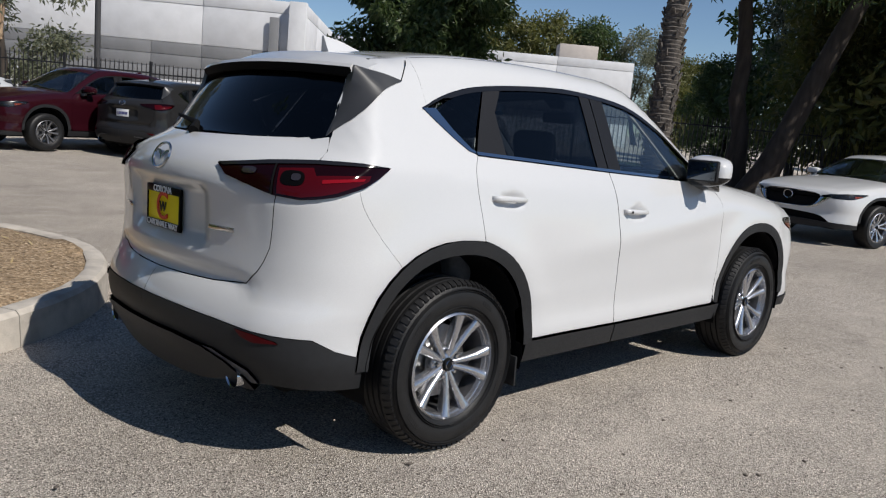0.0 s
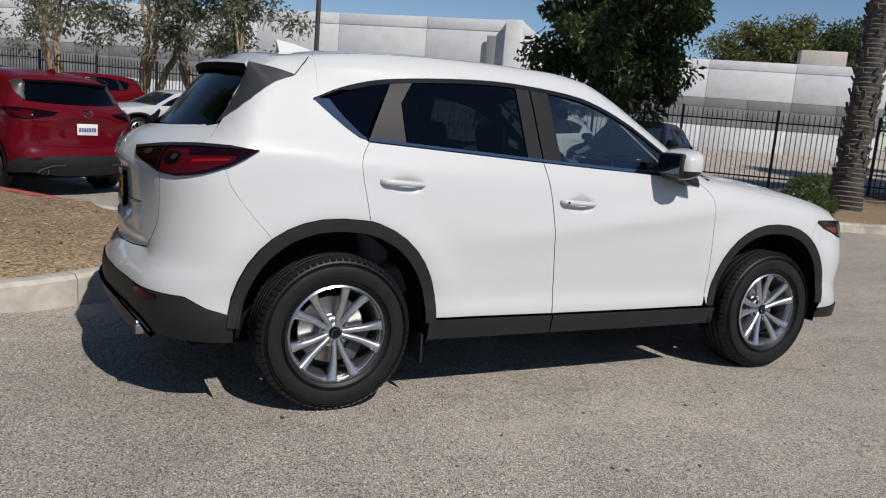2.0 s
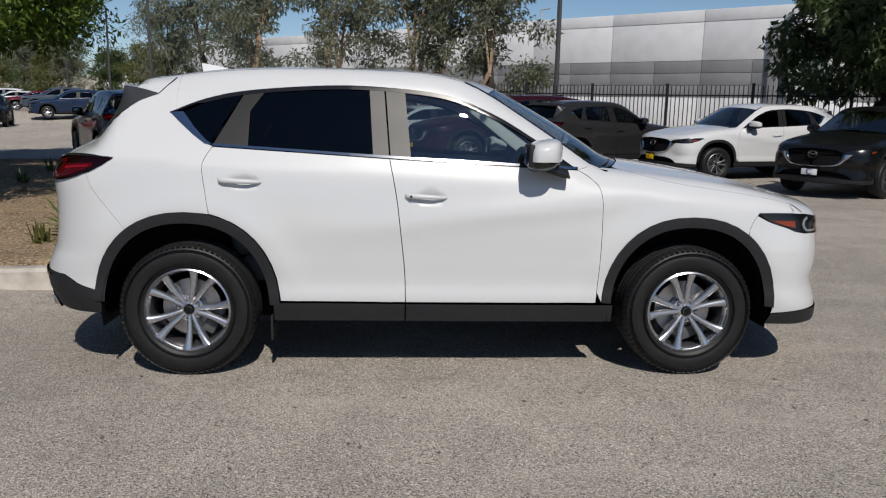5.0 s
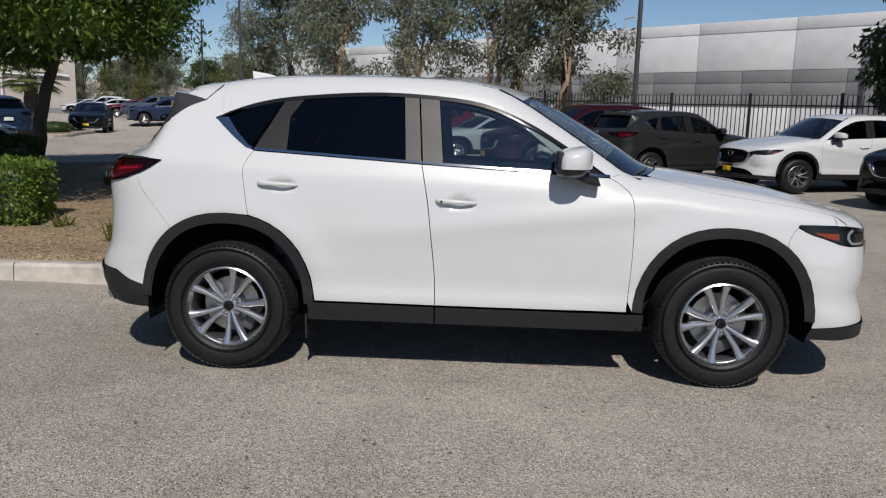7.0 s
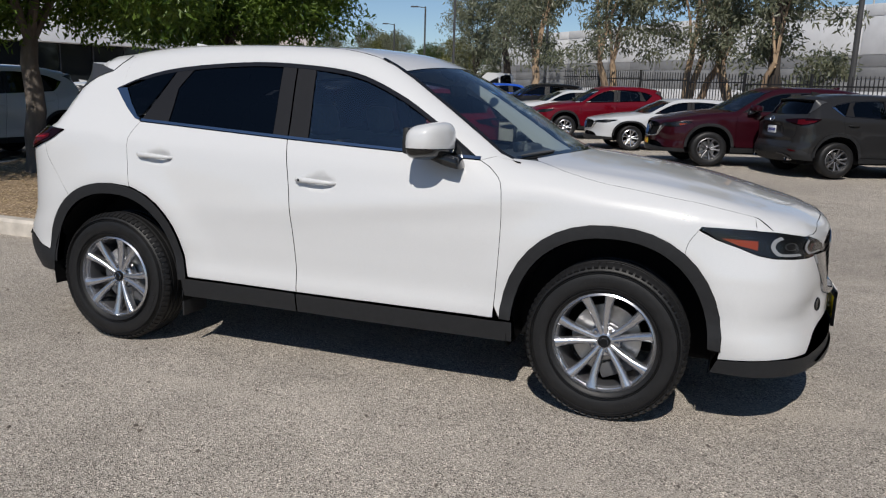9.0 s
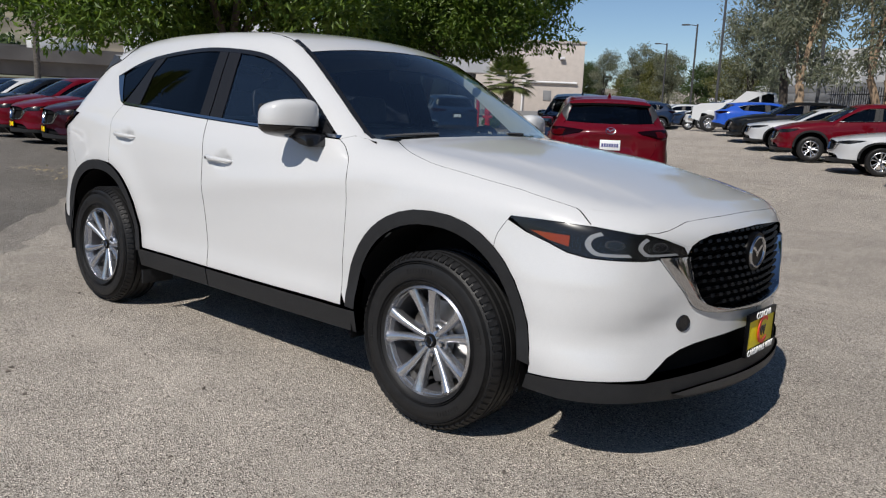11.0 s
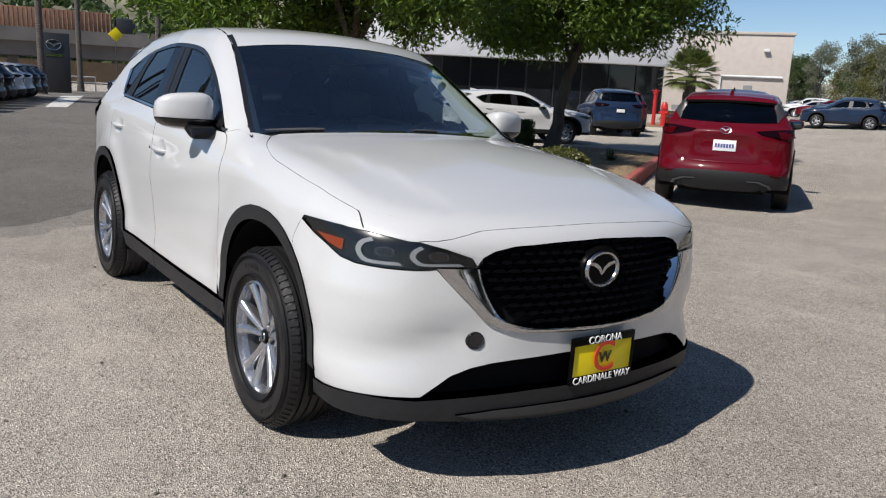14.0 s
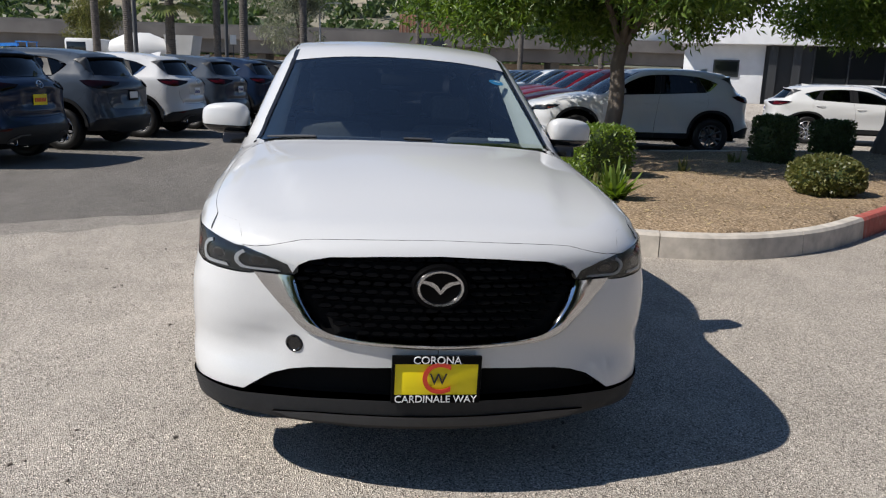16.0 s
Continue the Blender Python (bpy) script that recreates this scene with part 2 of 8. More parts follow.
# ---------------------------------------------------------------- the car body as one smooth surface
# x runs forward from the middle of the wheelbase, y to the car's left, z up from the ground.
AXLE, HUB, TYRE = 1.35, 0.352, 0.357
belt = spline((-2.2, 1.27), (-1.7, 1.25), (-1.2, 1.21), (-0.35, 1.165), (0.43, 1.13), (0.8, 1.115), (1.2, 1.07), (1.7, 0.985), (2.3, 0.87))
section = spline((0.2, 0.845), (0.3, 0.872), (0.42, 0.892), (0.5, 0.885), (0.62, 0.89), (0.8, 0.898), (0.95, 0.888), (1.04, 0.87), (1.13, 0.832), (1.2, 0.802), (1.4, 0.722), (1.55, 0.657), (1.7, 0.60))
taper = spline((-2.3, 0.945), (-1.9, 0.965), (-1.5, 0.985), (-1.0, 0.997), (-0.3, 1.0), (0.5, 1.0), (0.9, 0.99), (1.4, 0.99), (1.9, 0.98), (2.3, 0.96))
crown = spline((2.35, 0.80), (2.29, 0.895), (2.18, 0.945), (2.0, 0.995), (1.75, 1.06), (1.4, 1.125), (1.2, 1.152), (1.09, 1.166), (1.02, 1.189), (0.9, 1.264), (0.6, 1.438), (0.35, 1.565), (0.2, 1.62), (0.05, 1.647), (-0.35, 1.668), (-0.75, 1.672), (-1.15, 1.658), (-1.5, 1.616), (-1.72, 1.572), (-1.8, 1.51), (-2.02, 1.25), (-2.1, 1.207), (-2.18, 1.158), (-2.24, 1.09), (-2.35, 0.8))
sweep = spline((-2.2, -0.28), (-1.75, -0.28), (-1.3, -0.02), (-0.2, 0.0), (0.15, 0.3), (0.9, 0.38), (1.15, 0.35), (1.5, 0.15), (1.9, 0.03), (2.3, 0.0))
nose = spline((0.15, 2.16), (0.24, 2.30), (0.35, 2.33), (0.47, 2.315), (0.6, 2.315), (0.8, 2.30), (0.9, 2.285), (1.0, 2.2), (1.2, 2.0))
tail = spline((0.2, -2.12), (0.33, -2.2), (0.45, -2.262), (0.58, -2.262), (0.66, -2.225), (0.8, -2.205), (1.0, -2.21), (1.1, -2.222), (1.2, -2.19), (1.4, -2.08))
fold = spline((-2.2, 0.93), (-0.6, 0.80), (0.4, 0.90), (1.2, 0.985), (1.7, 0.93), (2.2, 0.85))


def smax(a, b, k):
    h = np.clip(0.5 + 0.5 * (a - b) / k, 0, 1)
    return b + (a - b) * h + k * h * (1 - h)


def hill(d, w):
    return np.exp(-((d / w) ** 2))


def body(x, y, z):
    """Below nought inside the car's skin, nought on it."""
    y = np.abs(y)
    up = np.clip((z - 0.72) / 0.4, 0, 1)
    zz = z - (belt(x) - 1.13) * up * up * (3 - 2 * up)
    w = section(zz) * taper(x)
    w = w + 0.014 * hill(z - fold(x), 0.07) * np.clip((x + 0.9) / 1.2, 0, 1)
    w = w + 0.016 * (hill(np.hypot(x - AXLE, z - 0.35) - 0.53, 0.09) + hill(np.hypot(x + AXLE, z - 0.35) - 0.54, 0.1)) * np.clip((z - 0.3) / 0.3, 0, 1)
    w = w - 0.07 * np.clip((z - belt(x) + 0.1) / 0.4, 0, 1) * np.clip((-x - 0.5) / 1.0, 0, 1)
    w = w + 0.014 * hill(x - 1.98, 0.2) * np.clip((0.84 - z) / 0.14, 0, 1)
    w = w - 0.05 * np.clip((x - 1.7) / 0.4, 0, 1) * np.clip((z - 0.7) / 0.17, 0, 1)
    for hx, hz in ((-1.045, 1.035), (-0.075, 0.966)):
        cup = np.clip(1.25 - np.hypot((x - hx) / 0.078, (z - hz - 0.002) / 0.036), 0, 1)
        w = w - 0.019 * cup * cup * (3 - 2 * cup)
    side = y - w
    s = x + sweep(x) * y * y
    run = np.clip((x - 1.0) / 0.5, 0, 1) * np.clip((2.25 - x) / 0.5, 0, 1)
    off = y - 0.44 - 0.2 * np.clip(2.1 - x, 0, 1)
    ridge = 0.0065 * hill(off, np.where(off < 0, 0.2, 0.05)) * run * run * (3 - 2 * run)
    top = 0.85 * (z - (crown(s) + ridge - (0.10 - 0.03 * np.clip(x, 0, 1)) * y * y))
    dent = 0.021 * hill(z - 0.545 + 0.25 * (y - 0.6), 0.075) * np.clip((y - 0.36) / 0.2, 0, 1)
    front = x - (nose(z) - 0.33 * y * y - dent)
    plate = np.clip((0.36 - y) / 0.06, 0, 1) * np.clip((z - 0.79) / 0.05, 0, 1) * np.clip((1.05 - z) / 0.04, 0, 1)
    rear = (tail(z) + 0.26 * y * y + 0.028 * plate + 0.02 * hill(z - 0.70, 0.03) * np.clip((0.62 - y) / 0.1, 0, 1)) - x
    f = smax(side, front, 0.2)
    f = smax(f, rear, 0.22)
    return smax(f, top, 0.075)


def skin(way, uv, lo=0.0):
    """Points of the skin: way names how the two numbers of uv are read, and a side (-1 right, 1 left)."""
    kind, s = way
    uv = np.asarray(uv, float)
    u, v = uv[:, 0], uv[:, 1]
    n, o, d = len(u), np.zeros((len(u), 3)), np.zeros((len(u), 3))
    if kind == "side":
        o[:, 0], o[:, 2], d[:, 1], far = u, v, s, 1.2
    elif kind == "top":
        o[:, 0], o[:, 1], o[:, 2], d[:, 2], far = u, v * s, 0.3, 1, 1.6
    elif kind == "front":
        o[:, 0], o[:, 1], o[:, 2], d[:, 0], far = 1.0, u * s, v, 1, 1.6
    elif kind == "rear":
        o[:, 0], o[:, 1], o[:, 2], d[:, 0], far = -1.0, u * s, v, -1, 1.6
    elif kind == "nose":
        o[:, 0], o[:, 2], d[:, 0], d[:, 1], far = 1.2, v, np.cos(u), s * np.sin(u), 1.6
    else:
        o[:, 0], o[:, 2], d[:, 0], d[:, 1], far = -1.2, v, -np.cos(u), s * np.sin(u), 1.6
    a, b = np.zeros(n), np.full(n, far)
    for _ in range(30):
        m = (a + b) / 2
        q = o + d * m[:, None]
        out = body(q[:, 0], q[:, 1], q[:, 2]) > 0
        a, b = np.where(out, a, m), np.where(out, m, b)
    return o + d * ((a + b) / 2)[:, None]


def skin_normals(p):
    e = 0.004
    g = np.stack([body(*(p + np.eye(3)[k] * e).T) - body(*(p - np.eye(3)[k] * e).T) for k in range(3)], 1)
    return g / np.maximum(np.linalg.norm(g, axis=1), 1e-9)[:, None]


def turn_to(kind, points):
    """Points of the right half as the two numbers by which kind reads them."""
    p = np.asarray(points)
    y = np.abs(p[:, 1])
    if kind == "nose":
        return [(math.atan2(b, a), c) for a, b, c in zip(p[:, 0] - 1.2, y, p[:, 2])]
    if kind == "tail":
        return [(math.atan2(b, -a), c) for a, b, c in zip(p[:, 0] + 1.2, y, p[:, 2])]
    if kind == "side":
        return [(a, c) for a, c in zip(p[:, 0], p[:, 2])]
    return [(a, b) for a, b in zip(p[:, 0], y)]


def along(kind, outline, to):
    """An outline read one way, given in another."""
    return turn_to(to, skin((kind, -1), outline))


def inset(outline, d):
    """The outline drawn in by d."""
    p = [np.array(q, float) for i, q in enumerate(outline) if np.hypot(*(np.array(q, float) - np.array(outline[i - 1], float))) > 1e-5]
    area = sum(a[0] * b[1] - a[1] * b[0] for a, b in zip(p, p[1:] + p[:1]))
    sign = 1 if area > 0 else -1
    out = []
    for i, q in enumerate(p):
        e1, e2 = q - p[i - 1], p[(i + 1) % len(p)] - q
        n1, n2 = (np.array((-e[1], e[0])) / max(np.hypot(*e), 1e-9) * sign for e in (e1, e2))
        n = n1 + n2
        out.append(tuple(q + n * d / max(0.5, (n @ n) / 2)))
    return out


def cut_grid(outline, step):
    """A flat outline cut into a grid: its points, its faces and its rim."""
    bm = bmesh.new()
    bm.faces.new([bm.verts.new((u, v, 0)) for u, v in outline])
    for k in (0, 1):
        c = [q[k] for q in outline]
        g = math.ceil(min(c) / step) * step
        while g < max(c):
            if g - min(c) > 1e-4 and max(c) - g > 1e-4:
                no = [0, 0, 0]
                no[k] = 1
                co = [0, 0, 0]
                co[k] = g
                bmesh.ops.bisect_plane(bm, geom=bm.verts[:] + bm.edges[:] + bm.faces[:], dist=1e-5, plane_co=co, plane_no=no)
            g += step
    bmesh.ops.triangulate(bm, faces=[f for f in bm.faces if len(f.verts) > 4])
    bm.verts.index_update()
    uv = [(v.co.x, v.co.y) for v in bm.verts]
    faces = [[v.index for v in f.verts] for f in bm.faces]
    rim = [(e.verts[0].index, e.verts[1].index) for e in bm.edges if len(e.link_faces) == 1]
    bm.free()
    return uv, faces, rim


def panel(name, pieces, material, parent, step, gap=0.0022, lift=0.0, depth=0.018, label="", warp=None, back=False):
    """A panel of the skin with folded edges. pieces: (outline, way). A lifted panel lies proud of the skin."""
    verts, normals, faces = [], [], []
    for outline, way, *own in pieces:
        uv, fs, rim = cut_grid(inset(outline, own[0] if own else gap), step)
        p = skin(way, uv)
        n = skin_normals(p)
        p = p + n * lift
        first = len(verts)
        verts += p.tolist()
        normals += n.tolist()
        tri = np.array([f[:3] for f in fs])
        g = np.cross(p[tri[:, 1]] - p[tri[:, 0]], p[tri[:, 2]] - p[tri[:, 0]])
        flip = (g * n[tri[:, 0]]).sum(1) < 0
        faces += [[first + i for i in (f[::-1] if w else f)] for f, w in zip(fs, flip)]
        for a, b in rim if depth else ():
            k = len(verts)
            e = p[b] - p[a]
            out = np.cross(e, n[a])
            out = out / max(np.linalg.norm(out), 1e-9)
            verts += [p[a].tolist(), p[b].tolist(), (p[b] - n[b] * depth).tolist(), (p[a] - n[a] * depth).tolist()]
            normals += [out.tolist()] * 4
            faces.append([k, k + 1, k + 2, k + 3])
    if warp:
        verts = [warp(*v) for v in verts]
    me = bpy.data.meshes.new(name)
    me.from_pydata(verts, [], faces)
    me.materials.append(material)
    me.shade_smooth()
    if warp:
        me.set_sharp_from_angle(angle=radians(40))
    else:
        me.normals_split_custom_set_from_vertices(normals)
    ob = new(name, me)
    ob.parent = parent
    if label:
        ob["label"] = label
    return ob


def arch(cx, a, b, rx=0.487, rz=0.525, n=18):
    """The wheel arch's edge from angle a to b (degrees from +x)."""
    e = 2 / 2.25
    out = []
    for k in range(n + 1):
        t = radians(a + (b - a) * k / n)
        c, s = math.cos(t), math.sin(t)
        out.append((cx + rx * math.copysign(abs(c) ** e, c), 0.352 + rz * math.copysign(abs(s) ** e, s)))
    return out


roof_edge = spline((0.95, 0.775), (0.8, 0.745), (0.5, 0.675), (0.2, 0.612), (-0.1, 0.585), (-0.6, 0.58), (-1.2, 0.57), (-1.7, 0.545))
hood_edge = spline((0.95, 0.69), (1.0, 0.722), (1.07, 0.764), (1.195, 0.80), (1.45, 0.82), (1.65, 0.82), (1.82, 0.81), (1.95, 0.785))


def wheel(parent, at, fine, tyre_r=TYRE, name="wheel", dark=False, w=0.225, lean=False):
    """A ten-spoke alloy wheel with its tyre; its outer face looks along -y."""
    hub = new(name)
    hub.parent = parent
    hub.matrix_basis = at
    n = 96 if fine else 20 if lean else 32
    R, h = tyre_r, w / 2
    r0 = 0.222
    prof = [(r0, -h + 0.02), (r0 + 0.012, -h + 0.008), (r0 + 0.05, -h - 0.004), (r0 + 0.085, -h - 0.004), (R - 0.03, -h + 0.006), (R - 0.012, -h + 0.016), (R - 0.004, -h + 0.03)]
    if fine:
        for g in (-0.055, -0.018, 0.018, 0.055):
            prof += [(R, g - 0.006), (R - 0.008, g - 0.004), (R - 0.008, g + 0.004), (R, g + 0.006)]
    prof += [(R - 0.004, h - 0.03), (R - 0.012, h - 0.016), (R - 0.03, h - 0.006), (r0 + 0.085, h + 0.004), (r0 + 0.05, h + 0.004), (r0, h - 0.02)]
    bm = lathe(prof, n, closed=True)
    if fine:
        for k in range(72):
            for s in (-1, 1):
                m = Matrix.Rotation(2 * math.pi * (k + 0.5 * (s > 0)) / 72, 4, "Y") @ pose(R - 0.0125, s * (h - 0.024), 0, 0, 0, s * 28)
                bmesh.ops.create_cube(bm, size=1, matrix=m @ Matrix.Diagonal((0.016, 0.034, 0.019, 1)))
        for rr in (r0 + 0.022, r0 + 0.03, r0 + 0.096, r0 + 0.104):
            bm2 = lathe([(rr - 0.003, -h + 0.0), (rr, -h - 0.0075), (rr + 0.003, -h + 0.0)], n, closed=True)
            bm = merge(bm, bm2)
    tyre_ob = part("tyre", bm, RUBBER, hub, "black ribbed road tyre")
    if fine:
        marks = bmesh.new()
        for first, many, wide in ((0.4, 8, 0.055), (2.5, 6, 0.05), (3.9, 9, 0.055), (5.4, 5, 0.05)):
            for j in range(many):
                add_box(marks, (0.017, 0.003, 0.011), Matrix.Rotation(first + j * wide, 4, "Y") @ pose(r0 + 0.066, -h - 0.0042, 0))
        tagged(part("sidewall_print", marks, RUBBER, tyre_ob, "moulded sidewall bars"), kind="stuff")
    rim = lathe([(0.218, -h + 0.006), (0.228, -h + 0.012), (0.228, -h + 0.022), (0.212, -h + 0.03), (0.206, -h + 0.05), (0.209, -h + 0.05), (0.2145, -h + 0.03), (0.216, -h + 0.014)], n // 2 * 2, closed=True)
    spokes = ALLOY_BACK if dark else ALLOY
    rim_ob = part("rim", rim, spokes, hub)
    part("barrel", lathe([(0.206, -h + 0.048), (0.2, -h + 0.075), (0.2, h - 0.02), (0.212, h - 0.02), (0.212, -h + 0.05)], n // 2 * 2, closed=True), ALLOY_BACK, rim_ob)
    bms = []
    for k in range(10):
        skew = 1 if k % 2 else -1
        b = bmesh.new()
        path = ((0.034, -0.060, 0.012, 0.0), (0.06, -0.066, 0.0135, 0.002), (0.10, -0.072, 0.0155, 0.005), (0.15, -0.080, 0.018, 0.006), (0.19, -0.088, 0.0215, 0.003), (0.214, -0.094, 0.027, 0.0))
        rings = []
        if not fine:
            path = (path[0], path[3], path[5])
        for r, y, hw, off in path:
            y = y * h / 0.1125
            sect = ((0.04, -hw * 0.7), (0.012, -hw), (-0.001, -hw * 0.82), (-0.0065, -hw * 0.4), (-0.008, 0), (-0.0065, hw * 0.4), (-0.001, hw * 0.82), (0.012, hw), (0.04, hw * 0.7))
            rings.append([b.verts.new((r, y + dy, skew * off + dz)) for dy, dz in (sect if fine else sect[::2])])
        for p, q in zip(rings, rings[1:]):
            for i in range(len(p)):
                b.faces.new((p[i], p[(i + 1) % len(p)], q[(i + 1) % len(p)], q[i]))
        b.faces.new(rings[0])
        b.faces.new(rings[-1])
        b.transform(Matrix.Rotation(2 * math.pi * (k // 2) / 5 + (0.262 if k % 2 else -0.262) + 0.3, 4, "Y"))
        bms.append(b)
    bms.append(lathe([(0.0, -0.064), (0.04, -0.064), (0.047, -0.057), (0.064, -0.054), (0.072, -0.048), (0.078, -0.03), (0.078, -0.01), (0.0, -0.01)], 32))
    spoke_bm = merge(*bms)
    part("spokes", spoke_bm, spokes, rim_ob, "ten slim silver spokes in pairs" if not dark else "dark grey spokes", angle=50)
    if lean:
        return hub
    part("hub_cap", lathe([(0.0, -0.077), (0.02, -0.077), (0.026, -0.075), (0.0285, -0.066), (0.0285, -0.05), (0, -0.05)], 24), DARK, rim_ob, "black centre cap")
    if fine:
        part("cap_ring", lathe([(0.015, -0.0765), (0.0168, -0.0795), (0.019, -0.0765)], 24, closed=True), CHROME, rim_ob)
        for k in range(5):
            m = Matrix.Rotation(2 * math.pi * k / 5 + 0.3 + 0.63, 4, "Y") @ pose(0.056, -0.06, 0, 90)
            b = bmesh.new()
            bmesh.ops.create_cone(b, cap_ends=True, segments=6, radius1=0.0095, radius2=0.008, depth=0.022, matrix=m)
            part("lug_nut", b, CHROME, rim_ob)
    part("brake_disc", lathe([(0.05, 0.0), (0.155, 0.0), (0.155, 0.024), (0.05, 0.024)], 40, closed=True), STEEL, hub, "worn steel brake disc")
    if fine:
        part("brake_caliper", box((0.07, 0.07, 0.16), Matrix.Rotation(0.7, 4, "Y") @ pose(0.135, 0.01, 0), 0.012), TRIM, hub)
    part("hub_carrier", lathe([(0.0, -0.01), (0.06, -0.01), (0.06, 0.09), (0.0, 0.09)], 20), DARK, hub)
    return hub


def seat(parent, x, y, name="seat", back_h=0.56):
    s = new(name)
    s.parent = parent
    s.matrix_basis = pose(x, y, 0.62)
    part("cushion", box((0.52, 0.5, 0.16), pose(0, 0, -0.06, 0, -6), 0.05, 3), SEAT, s)
    part("backrest", box((0.15, 0.5, back_h), pose(-0.29, 0, 0.26, 0, -14), 0.06, 3), SEAT, s)
    part("headrest", box((0.1, 0.26, 0.17), pose(-0.39, 0, 0.64, 0, -12), 0.045, 3), SEAT, s)
    return s


def number_plate(parent, m, card, lines, rimmed=True, name="number_plate"):
    """A plate in a black frame, facing the local z of m."""
    p = new(name)
    p.parent = parent
    p.matrix_basis = m
    part("card", box((0.295, 0.15, 0.006), Matrix(), 0.002), card, p)
    if rimmed:
        ring = [box((0.312, 0.03, 0.016), pose(0, s * 0.071, 0), 0.004) for s in (-1, 1)] + [box((0.012, 0.172, 0.015), pose(s * 0.15, 0, 0), 0.004) for s in (-1, 1)]
        part("plate_frame", merge(*ring), GRILLE_BLACK, p, "black plastic plate frame")
    for text, size, mat, px, py in lines:
        if text == "-":
            part("print_bar", box((size, 0.055, 0.004), pose(px, py, 0.004)), mat, p)
        else:
            lettering(text, size, 0.002, mat, p, pose(px, py, 0.009))
    return p


DEALER = (("CORONA", 0.038, LETTER_WHITE, 0, 0.071), ("CARDINALE WAY", 0.036, LETTER_WHITE, 0, -0.071), ("C", 0.16, LETTER_RED, 0.0, 0.0), ("W", 0.058, LETTER_BLACK, 0.006, 0.001))
BARS = tuple(("-", 0.026, PLATE_INK, -0.11 + 0.036 * k, -0.004) for k in range(7))


def emblem(parent, m, size, fine=True, name="emblem"):
    """A plain winged chrome oval on a dark ground, facing the local z of m."""
    e = new(name)
    e.parent = parent
    e.matrix_basis = m
    ring = lathe([(0.405, 0.0), (0.425, 0.07), (0.475, 0.085), (0.5, 0.0)], 40, "z", closed=True)
    ring.transform(Matrix.Diagonal((size * 1.16, size * 0.9, size * 0.6, 1)))
    part("ring", ring, EMBLEM_METAL, e)
    if fine:
        wing = []
        for s in (-1, 1):
            wing.append(prism([(0, -0.05), (s * 0.07, 0.06), (s * 0.2, 0.15), (s * 0.46, 0.2), (s * 0.49, 0.13), (s * 0.3, 0.09), (s * 0.14, 0.0), (s * 0.05, -0.11), (0, -0.15)][:: s], 0.05))
        w = merge(*wing)
        w.transform(Matrix.Diagonal((size * 1.0, size, size * 0.6, 1)))
        part("wings", w, EMBLEM_METAL, e)
    return e


